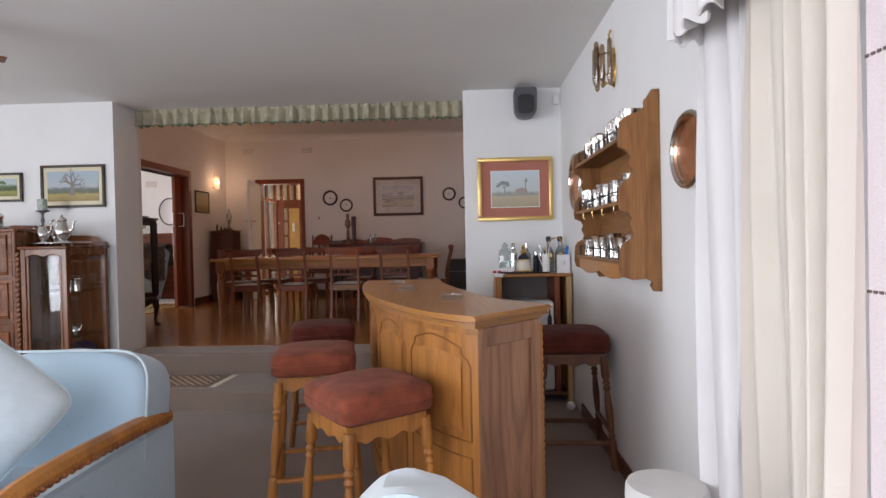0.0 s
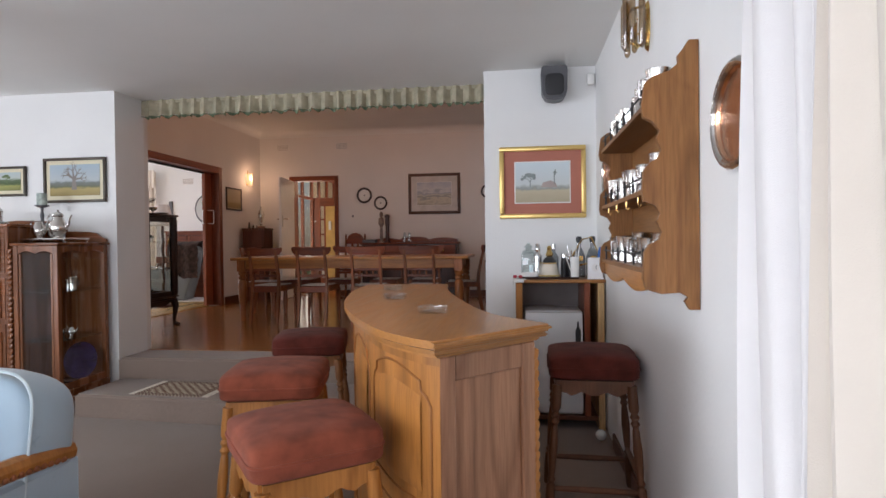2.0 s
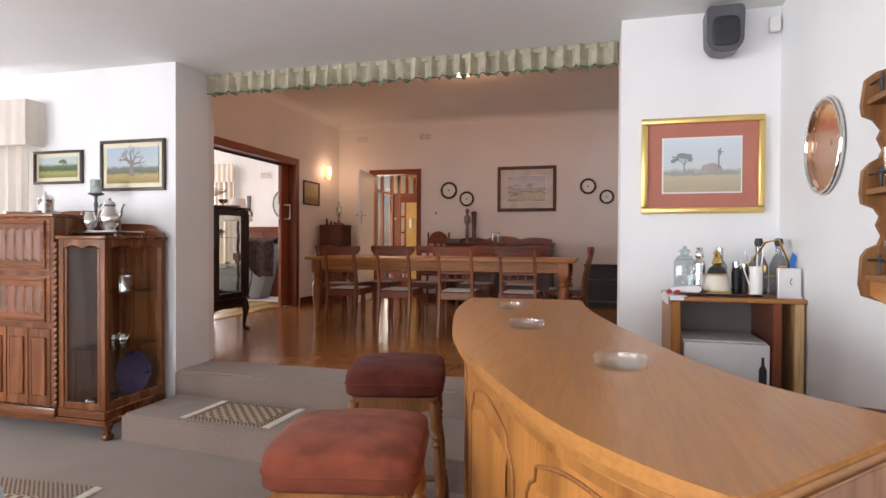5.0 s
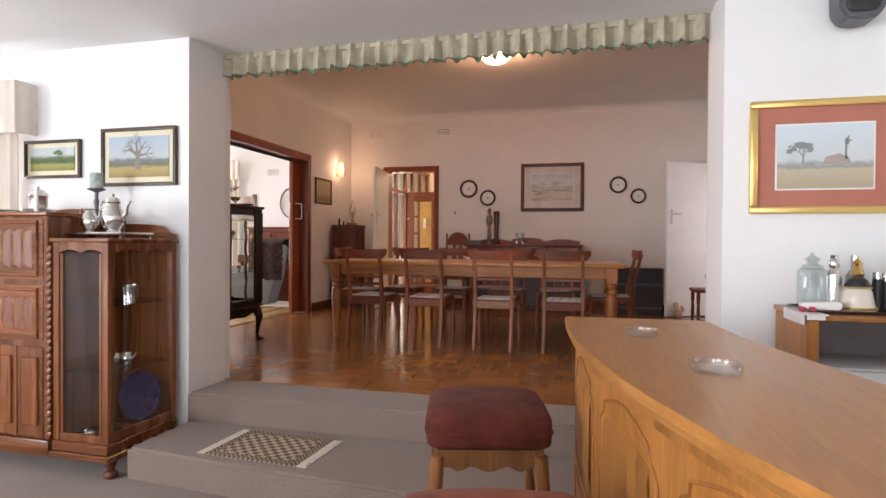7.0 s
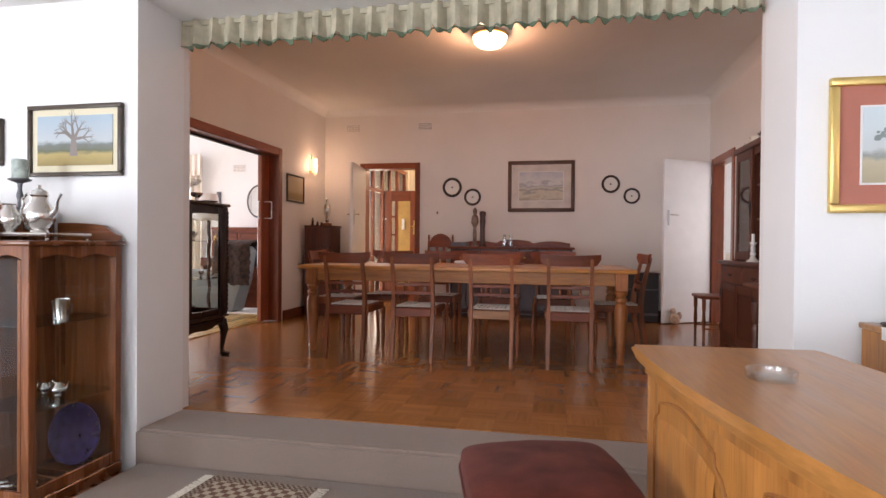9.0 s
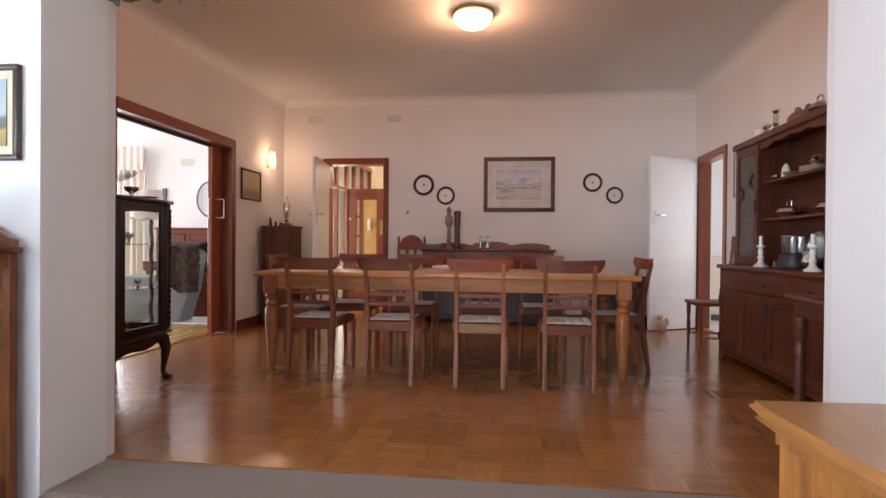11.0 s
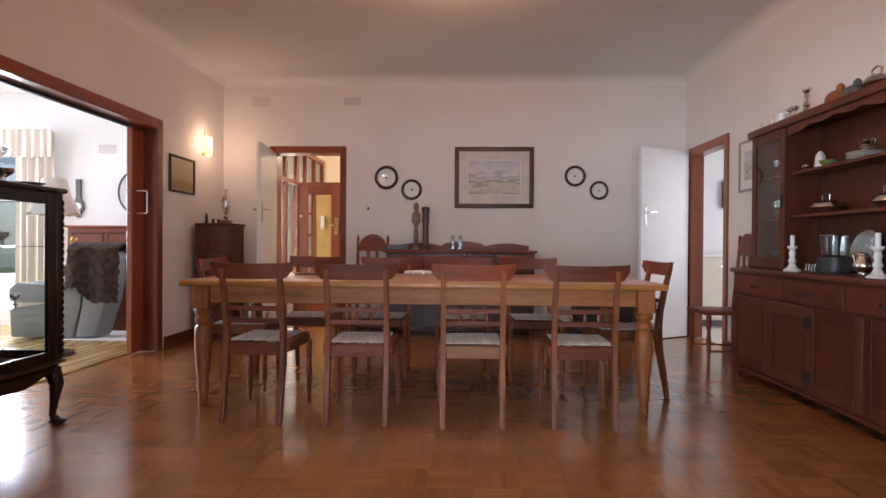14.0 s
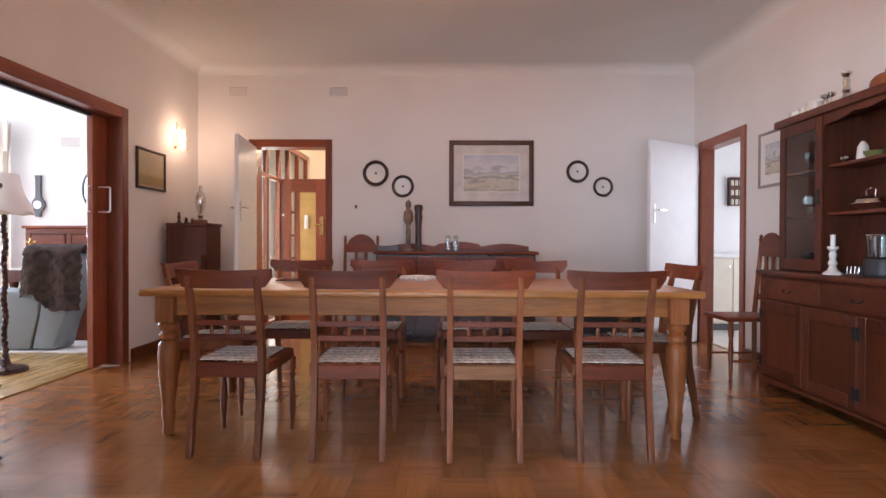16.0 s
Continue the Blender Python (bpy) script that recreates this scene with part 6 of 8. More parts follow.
fl = part("fall_front", box(B(), (0.05, -0.004, 1.075), (W2 - 0.025, -0.0006, 1.415)), M_IMBUIAX, SEC)
linenfold(fl, 0.08, W2 - 0.06, 1.10, 1.395, 8)
fl = part("drawer_front", box(B(), (0.05, -0.004, 0.735), (W2 - 0.025, -0.0006, 1.045)), M_IMBUIAX, SEC)
linenfold(fl, 0.08, W2 - 0.06, 0.755, 1.02, 8)
for i in range(4):
    x0 = 0.055 + i * 0.186
    fl = part("door", box(B(), (x0, -0.006, 0.20), (x0 + 0.178, -0.0006, 0.70), 0.002), M_IMBUIA, SEC)
    bm = B()
    box(bm, (x0 + 0.03, -0.016, 0.26), (x0 + 0.148, -0.0065, 0.645), 0.008)
    part("door_panel", bm, M_IMBUIA, fl)
bm = B()
for i in range(27):
    puff(bm, (0, 0, 0), (0.017, 0.015, 0.028), 0.8, 0.8, 10, 6, pose(W2 + 0.018, -0.003, 0.215 + i * 0.0395, 0, 32, 0))
part("rope_column", bm, M_IMBUIA, SEC, "carved rope-twist column")
for i, (x, y, n2) in enumerate(((-2.58, 4.84, 3), (-2.85, 4.86, 3))):
    for j in range(n2):
        solo("silver_plate", lathe(B(), [(0, 0), (0.06, 0), (0.09, 0.006), (0.088, 0.009), (0.058, 0.004), (0, 0.004)], 28), M_SILVER, "silver plate in a short stack on the desk", "plate", pose(x, y, 1.4525 + 0.0095 * j), "stacked silver plates")
LNT = thing("silver_casket", "domed silver casket on a stack of plates", "box", pose(-2.58, 4.84, 1.4815))
part("body", lathe(B(), [(0.055, 0), (0.06, 0.004), (0.052, 0.01), (0.056, 0.075), (0.06, 0.08), (0, 0.08)], 8, flat=0.8), M_SILVER, LNT)
part("lid", lathe(B(), [(0.06, 0.0805), (0.05, 0.10), (0.02, 0.12), (0.006, 0.125), (0.009, 0.135), (0, 0.14)], 16, flat=0.8), M_SILVER, LNT)
solo("white_candle", lathe(B(), [(0.011, 0), (0.010, 0.14), (0, 0.145)], 12), M_PORC, "short white candle standing beside the casket", "candle", pose(-2.50, 4.76, 1.4525))

# ---- rugs ----


def rug(m, w, d, label, fringe_axis="x", name="rug"):
    th = thing(name, label, "rug", m)
    part("border", box(B(), (-w / 2, -d / 2, 0), (w / 2, d / 2, 0.007), 0.002), M_RUGB, th)
    k = min(w, d) * 0.13
    part("field", box(B(), (-w / 2 + k, -d / 2 + k, 0.0072), (w / 2 - k, d / 2 - k, 0.009)), M_RUG, th)
    for s in (-1, 1):
        bm = B()
        n = int(d / 0.012)
        for i in range(n):
            y = -d / 2 + d * (i + 0.5) / n
            tube(bm, [(s * w / 2, y, 0.004), (s * (w / 2 + 0.025), y + random.uniform(-0.004, 0.004), 0.004), (s * (w / 2 + 0.05), y + random.uniform(-0.008, 0.008), 0.003)], 0.0035, 4)
        part("fringe", bm, M_FRINGE, th, "knotted cream fringe")
    return th


rug(pose(-1.005, 4.87, ST, rz=-3), 0.55, 0.40, "small patterned prayer mat with cream fringe on the step")
rug(pose(-2.15, 3.35, 0.0, rz=4), 1.75, 1.28, "patterned oriental rug with fringed ends on the carpet")

# ---- sofa and armchair ----
SOF = thing("sofa", "pale blue damask sofa with carved wooden arm rails", "sofa", pose(-0.85, 2.1, 0))
part("base", box(B(), (-0.90, -0.48, 0.12), (0.90, 0.42, 0.34), 0.03, seg=3), M_BLUE, SOF)
for sx in (-1, 1):
    bm = B()
    puff(bm, (sx * 0.45, -0.08, 0.40), (0.44, 0.42, 0.09), 0.3, 0.25, 32, 12)
    part("seat_cushion", bm, M_BLUE, SOF)
for i, cx in enumerate((-0.62, 0.0, 0.62)):
    mm = Matrix.Translation((cx, 0.30, 0.62)) @ pose(0, 0, 0, -8)
    bm = B()
    puff(bm, (0, 0, 0), (0.325, 0.11, 0.225), 0.35, 0.22, 36, 16, mm)
    for v in bm.verts:
        if v.co.z > 0.7:
            v.co.z += 0.05 * math.cos((v.co.x - cx) / 0.325 * 1.5) * (v.co.z - 0.7) / 0.15
    bc = part("back_cushion", bm, M_BLUE, SOF)
    bm = B()
    tube(bm, [tuple(mm @ Vector((0.322 * math.copysign(abs(math.cos(a)) ** 0.25, math.cos(a)), -0.085, 0.222 * math.copysign(abs(math.sin(a)) ** 0.25, math.sin(a)) + (0.045 * math.cos(1.5 * math.cos(a)) if math.sin(a) > 0 else 0)))) for a in [2 * math.pi * k / 48 for k in range(48)]], 0.005, 6, True)
    part("piping", bm, M_BLUEP, bc, "pale corded piping")
part("back_frame", box(B(), (-0.90, 0.33, 0.341), (0.90, 0.45, 0.72), 0.03, seg=3), M_BLUE, SOF)
for sx in (-1, 1):
    part("arm_panel", box(B(), (sx * 0.915 - 0.03, -0.47, 0.12), (sx * 0.915 + 0.03, 0.42, 0.585), 0.012), M_BLUE, SOF)
    rail = [(sx * 0.915, 0.40, 0.60), (sx * 0.93, 0.20, 0.625), (sx * 0.935, 0.0, 0.635), (sx * 0.935, -0.25, 0.64), (sx * 0.93, -0.42, 0.625), (sx * 0.93, -0.50, 0.58), (sx * 0.93, -0.50, 0.50)]
    bm = B()
    tube(bm, [tuple(p) for p in curve_points(rail, 4)], 0.034, 10)
    ar = part("arm_rail", bm, M_OAK, SOF, "carved honey-coloured wooden arm rail")
    bm = B()
    for k, p in enumerate(curve_points(rail, 7)[2:30]):
        puff(bm, (p.x + sx * 0.030, p.y, p.z - 0.014), (0.010, 0.011, 0.010), 1, 1, 8, 6)
    part("carved_bead", bm, M_CHAIR, ar, "row of carved beads")["kind"] = "stuff"
for x, y in ((-0.86, -0.44), (0.86, -0.44), (-0.86, 0.40), (0.86, 0.40)):
    part("foot", lathe(B(), [(0.02, 0), (0.03, 0.02), (0.025, 0.119)], 12, (x, y, 0)), M_CHAIR, SOF)
PIL = thing("scatter_cushion", "pale blue scatter cushion with pink flower, leaning on the sofa", "cushion", pose(-0.29, 1.97, 0.78, -14, 44, 22) @ Matrix.Diagonal((1.12, 1.12, 1.12, 1)))
bm = B()
puff(bm, (0, 0, 0), (0.20, 0.19, 0.085), 1.0, 0.28, 36, 14, pose(0, 0, 0, 90))
part("cover", bm, plain("pale_cushion", (0.60, 0.70, 0.74), 0.7, vary=0.1, scale=12, sheen=0.3), PIL)
part("piping", tube(B(), [(0.20 * math.copysign(abs(math.cos(a)) ** 0.28, math.cos(a)), 0, 0.19 * math.copysign(abs(math.sin(a)) ** 0.28, math.sin(a))) for a in [2 * math.pi * k / 40 for k in range(40)]], 0.004, 6, True), M_BLUEP, PIL)
PL3 = solo("scatter_cushion", puff(B(), (0, 0, 0), (0.19, 0.18, 0.08), 1.0, 0.28, 32, 12, pose(0, 0, 0, 90)), plain("pink_cushion", (0.62, 0.42, 0.42), 0.7, vary=0.15, scale=12, sheen=0.3), "dusty pink scatter cushion on the sofa", "cushion", pose(-0.55, 1.98, 0.66, -20, 0, 0))

ARM = thing("slipper_chair", "low pale blue upholstered chair with a shaped back", "chair", pose(1.245, 1.20, 0.055) @ Matrix.Diagonal((0.98, 1, 1, 1)))
part("base", box(B(), (-0.22, -0.44, 0.10), (0.22, 0.10, 0.36), 0.04, seg=3), M_PALE, ARM)
part("seat_cushion", puff(B(), (0, -0.18, 0.42), (0.21, 0.25, 0.08), 0.3, 0.25, 30, 12), M_PALE, ARM)
bm = B()
puff(bm, (0, 0.04, 0.56), (0.215, 0.08, 0.24), 0.4, 0.35, 40, 18)
for v in bm.verts:
    if v.co.z > 0.6:
        v.co.z += (0.035 * math.cos((v.co.x + 0.09) * 18) - 0.06 * abs(v.co.x) / 0.25) * (v.co.z - 0.6) / 0.2
bk = part("back_cushion", bm, M_PALE, ARM)
part("piping", tube(B(), [(x, 0.0 - 0.02 * math.cos(x * 9), 0.79 + 0.034 * math.cos((x + 0.09) * 18) - 0.06 * abs(x) / 0.25 - 0.9 * max(0, abs(x) - 0.16) ** 1.6) for x in [-0.19 + 0.38 * k / 24 for k in range(25)]], 0.005, 6), M_BLUEP, bk, "pale corded piping")
for sx in (-1, 1):
    for y in (-0.38, 0.05):
        part("foot", lathe(B(), [(0.018, -0.055), (0.026, -0.03), (0.022, 0.0995)], 12, (sx * 0.18, y, 0)), M_CHAIR, ARM)
RT = thing("side_table", "round side table under a white cloth", "table", pose(1.865, 1.92, 0))
part("tabletop", lathe(B(), [(0, 0.535), (0.11, 0.535), (0.11, 0.555), (0, 0.555)], 32), M_PINE, RT)
part("pedestal", lathe(B(), [(0.10, 0), (0.09, 0.02), (0.03, 0.05), (0.025, 0.30), (0.04, 0.51), (0.06, 0.5345)], 20), M_PINEZ, RT)
part("cloth", lathe(B(), [(0.125, 0.33), (0.116, 0.55), (0.11, 0.562), (0, 0.563), (0, 0.5585), (0.106, 0.5575), (0.113, 0.548), (0.121, 0.33)], 40), M_LACE, RT, "plain white tablecloth")

# ceiling fan
FAN = thing("ceiling_fan", "ceiling fan with dark blades at rest", "fan", pose(-1.74, 3.05, LC))
part("rod", lathe(B(), [(0.05, -0.03), (0.06, -0.001)], 16), M_BRASS, FAN)
part("motor", lathe(B(), [(0.03, -0.25), (0.09, -0.23), (0.10, -0.17), (0.08, -0.13), (0.015, -0.12), (0.015, -0.03)], 24), M_BRASS, FAN)
for k in range(4):
    bm = B()
    box(bm, (0.14, -0.06, -0.192), (0.58, 0.06, -0.186), 0.002, pose(0, 0, 0, 0, 0, 90 * k + 45))
    box(bm, (0.085, -0.015, -0.194), (0.16, 0.015, -0.1925), 0, pose(0, 0, 0, 0, 0, 90 * k + 45))
    part("blade", bm, M_CHAIR, FAN)

# ---- dining room furniture ----
VIT = thing("china_cabinet", "dark mahogany glazed china cabinet on cabriole legs", "cabinet", pose(-3.04, 5.98, FL))
VW, VD = 0.60, 1.08          # depth from the wall, length along it
for x in (0.04, VW - 0.035):
    for y in (0.05, VD - 0.04):
        sx = 1 if x > 0.2 else 0
        bm = B()
        tube(bm, [(x, y, 0.30), (x + 0.03 * sx, y, 0.22), (x + 0.015 * sx, y, 0.12), (x + 0.005 * sx, y, 0.05), (x + 0.03 * sx, y, 0.015)], [0.045, 0.036, 0.022, 0.017, 0.024], 10)
        puff(bm, (x + 0.035 * sx, y, 0.016), (0.045, 0.03, 0.016), 0.8, 0.8, 12, 8)
        part("leg", bm, M_EBON, VIT, "carved cabriole leg")
n = 20
part("apron", prism(B(), [(0.01 + (VD - 0.02) * i / n, 0.255 - 0.035 * math.sin(math.pi * i / n) ** 2 - 0.012 * math.sin(6 * math.pi * i / n) + 0.02) for i in range(n + 1)] + [(VD - 0.01, 0.31), (0.01, 0.31)], 0.02, Matrix.Translation((VW - 0.02, 0, 0)) @ UPY), M_EBON, VIT)
part("bottom", box(B(), (0, 0, 0.295), (VW - 0.022, VD, 0.33), 0.004), M_EBON, VIT)
part("base_moulding", box(B(), (-0.0, -0.006, 0.3305), (VW + 0.012, VD + 0.012, 0.35), 0.007, seg=2), M_EBON, VIT)
part("top", box(B(), (0, -0.012, 1.265), (VW + 0.018, VD + 0.018, 1.292), 0.01, seg=2), M_EBON, VIT)
for x, y in ((0.025, 0.025), (VW - 0.025, 0.025), (0.025, VD - 0.025), (VW - 0.025, VD - 0.025)):
    bm = B()
    box(bm, (x - 0.025, y - 0.025, 0.3505), (x + 0.025, y + 0.025, 1.2645), 0.004)
    if x > 0.3:
        for i in range(22):
            puff(bm, (0, 0, 0), (0.012, 0.012, 0.024), 0.8, 0.8, 8, 6, pose(x + 0.02, y + (0.02 if y > 0.5 else -0.02), 0.39 + 0.039 * i, 20, 25, 0))
    part("post", bm, M_EBON, VIT)
part("back_panel", box(B(), (0.002, 0.051, 0.3505), (0.010, VD - 0.051, 1.2645)), M_EBON, VIT)
for a, b in (((0.051, VD - 0.03, 0.3505), (VW - 0.051, VD - 0.008, 0.40)), ((0.051, VD - 0.03, 1.215), (VW - 0.051, VD - 0.008, 1.2645))):
    part("side_rail", box(B(), a, b, 0.003), M_EBON, VIT)
g = part("side_glass", box(B(), (0.051, VD - 0.021, 0.401), (VW - 0.051, VD - 0.017, 1.2145)), M_GLASS, VIT)
g.visible_shadow = False
g = part("side_glass", box(B(), (0.051, 0.017, 0.351), (VW - 0.051, 0.021, 1.264)), M_GLASS, VIT)
g.visible_shadow = False
for y0 in (0.051, VD / 2 + 0.002):
    y1 = y0 + VD / 2 - 0.053
    bm = B()
    for a, b in (((y0, 0.3505), (y0 + 0.055, 1.2645)), ((y1 - 0.055, 0.3505), (y1, 1.2645)), ((y0 + 0.0555, 0.3505), (y1 - 0.0555, 0.405)), ((y0 + 0.0555, 1.20), (y1 - 0.0555, 1.2645))):
        box(bm, (VW - 0.028, a[0], a[1]), (VW - 0.004, b[0], b[1]), 0.003)
    dd = part("door", bm, M_EBON, VIT)
    g = part("door_glass", box(B(), (VW - 0.018, y0 + 0.056, 0.406), (VW - 0.014, y1 - 0.056, 1.199)), M_GLASS, dd)
    g.visible_shadow = False
for z in (0.66, 0.97):
    g = part("glass_shelf", box(B(), (0.012, 0.052, z), (VW - 0.03, VD - 0.032, z + 0.006)), M_BOTTLE, VIT)
    g.visible_shadow = False
rnd = random.Random(3)
for z in (0.351, 0.6665, 0.9765):
    for k in range(7):
        x, y, r = -3.04 + rnd.uniform(0.12, 0.5), 5.98 + 0.14 + 0.13 * k, rnd.uniform(0.022, 0.034)
        bm = lathe(B(), [(r * 0.7, 0), (r * 0.3, 0.008), (r * 0.25, r), (r, r * 1.8), (r * 0.95, r * 2.4), (r * 0.85, r * 2.4), (r * 0.8, r * 1.8), (0, r * 1.2)], 16)
        solo("cabinet_cup", bm, rnd.choice((M_SILVER, M_PORC, M_BOTTLE)), "small footed cup inside the china cabinet", "cup", pose(x, y, FL + z), "cups in the china cabinet")
CB = thing("cut_glass_bowl", "footed cut-glass fruit bowl on the china cabinet", "bowl", pose(-2.62, 6.62, FL + 1.2925))
part("bowl", lathe(B(), [(0.07, 0), (0.06, 0.012), (0.025, 0.03), (0.03, 0.07), (0.08, 0.10), (0.15, 0.125), (0.19, 0.165), (0.183, 0.165), (0.14, 0.132), (0.06, 0.11), (0, 0.10)], 36), M_CRYSTAL, CB)
part("stem_band", lathe(B(), [(0.035, 0.035), (0.045, 0.05), (0.035, 0.065)], 20), M_SILVER, CB)
solo("silver_sweet_dish", lathe(B(), [(0.03, 0), (0.012, 0.012), (0.012, 0.03), (0.045, 0.055), (0.05, 0.075), (0.044, 0.074), (0.035, 0.055), (0, 0.045)], 20), M_SILVER, "small footed silver dish", "dish", pose(-2.55, 6.78, FL + 1.2925))
solo("dark_dish", lathe(B(), [(0.04, 0), (0.06, 0.008), (0.085, 0.02), (0.08, 0.022), (0.05, 0.01), (0, 0.008)], 24), M_GREY, "shallow dark dish on the china cabinet", "dish", pose(-2.56, 6.95, FL + 1.2925))

# corner cabinet with figures
SC = thing("corner_cabinet", "small dark wooden cabinet with a stepped front", "cabinet", pose(-2.985, 9.74, FL) @ Matrix.Diagonal((0.86, 0.8, 1, 1)))
part("body", box(B(), (0, 0, 0), (0.44, 0.42, 1.17), 0.006), M_HUTCH, SC)
part("top", box(B(), (-0.0, -0.02, 1.1705), (0.46, 0.42, 1.20), 0.008, seg=2), M_HUTCH, SC)
part("shelf", box(B(), (0.22, -0.14, 0.86), (0.44, -0.0005, 0.90), 0.006), M_HUTCH, SC)
part("drawer", box(B(), (0.235, -0.12, 0.60), (0.43, -0.0005, 0.8595), 0.004), M_HUTCH, SC)
part("lower_front", box(B(), (0.03, -0.012, 0.06), (0.41, -0.0008, 0.58), 0.004), M_HUTCH, SC)
TRO = thing("silver_vase", "tall pierced silver vase on a square base", "vase", pose(-2.73, 9.90, FL + 1.2005))
part("base", box(B(), (-0.05, -0.05, 0), (0.05, 0.05, 0.035), 0.006), M_CHAIR, TRO)
part("body", lathe(B(), [(0.035, 0.0355), (0.02, 0.05), (0.03, 0.075), (0.02, 0.09), (0.045, 0.17), (0.05, 0.24), (0.035, 0.29), (0.018, 0.31), (0.015, 0.36), (0.0, 0.37)], 18), M_SILVER, TRO)
for x, h in ((-2.93, 0.11), (-2.86, 0.06), (-2.80, 0.05)):
    solo("carved_figurine", lathe(B(), [(0.02, 0), (0.022, 0.01), (0.012, h * 0.3), (0.018, h * 0.55), (0.010, h * 0.75), (0.014, h * 0.88), (0, h)], 12), M_DARK, "small dark carved figurine", "figurine", pose(x, 9.88, FL + 1.2005), "figurines on the corner cabinet")

# sideboard along the back wall
SB = thing("sideboard", "long dark wooden sideboard with shaped back rail", "sideboard", pose(-0.27, 10.36, FL))
part("body", box(B(), (-0.80, -0.20, 0.10), (0.80, 0.19, 0.905), 0.006), M_DARK, SB)
part("top", box(B(), (-0.83, -0.23, 0.9055), (0.83, 0.195, 0.935), 0.008, seg=2), M_CHAIRX, SB)
part("gallery", prism(B(), [(-0.72 + 1.5 * i / 36, 0.985 + 0.03 * abs(math.sin(math.pi * 3.0 * i / 36)) + (0.02 if 12 < i < 24 else 0)) for i in range(37)] + [(0.78, 0.9355), (-0.72, 0.9355)], 0.02, Matrix.Translation((0, 0.19, 0)) @ UPX), M_CHAIRX, SB)
for i in range(4):
    fl = part("door", box(B(), (-0.78 + 0.392 * i, -0.214, 0.14), (-0.40 + 0.392 * i, -0.2005, 0.68), 0.004), M_DARK, SB)
    fl = part("drawer", box(B(), (-0.78 + 0.392 * i, -0.214, 0.70), (-0.40 + 0.392 * i, -0.2005, 0.885), 0.004), M_CHAIRX, SB)
    part("knob", lathe(B(), [(0.012, 0), (0.016, 0.012), (0, 0.02)], 12, m=pose(-0.59 + 0.392 * i, -0.2145, 0.79, 90)), M_BRASS, fl)
for x in (-0.77, 0.77):
    for y in (-0.17, 0.16):
        part("foot", lathe(B(), [(0.02, 0), (0.032, 0.03), (0.028, 0.0995)], 12, (x, y, 0)), M_DARK, SB)
TOPB = FL + 0.9355
solo("carved_figure", lathe(B(), [(0.05, 0), (0.05, 0.02), (0.028, 0.03), (0.026, 0.2), (0.02, 0.25), (0.03, 0.28), (0.05, 0.32), (0.045, 0.40), (0.018, 0.43), (0.03, 0.46), (0.028, 0.50), (0, 0.53)], 14), plain("weathered_wood", (0.22, 0.16, 0.13), 0.7, vary=0.5, scale=14), "tall slender carved wooden figure", "carving", pose(-0.755, 10.25, TOPB))
solo("carved_post", lathe(B(), [(0.055, 0), (0.055, 0.02), (0.035, 0.04), (0.032, 0.25), (0.042, 0.34), (0.036, 0.40), (0.046, 0.44), (0.04, 0.47), (0, 0.48)], 14), M_DARK, "dark carved club-shaped wooden post", "carving", pose(-0.65, 10.25, TOPB))
JAR = thing("glass_jars", "pair of lidded glass jars on a tray", "jar", pose(-0.31, 10.22, TOPB))
part("tray", box(B(), (-0.09, -0.05, 0), (0.09, 0.05, 0.012), 0.003), M_DARK, JAR)
for dx in (-0.04, 0.04):
    j = part("jar", lathe(B(), [(0, 0.0125), (0.034, 0.0125), (0.034, 0.10), (0.02, 0.115), (0.02, 0.13), (0.0, 0.13)], 16, (dx, 0, 0)), M_BOTTLE, JAR)
    part("stopper", lathe(B(), [(0.022, 0.1305), (0.026, 0.15), (0.012, 0.165), (0, 0.168)], 12, (dx, 0, 0)), M_BOTTLE, j)
solo("document_box", box(B(), (-0.11, -0.08, 0), (0.11, 0.08, 0.055), 0.006), M_GREY, "flat dark blue-grey box on the sideboard", "box", pose(-0.96, 10.27, TOPB))


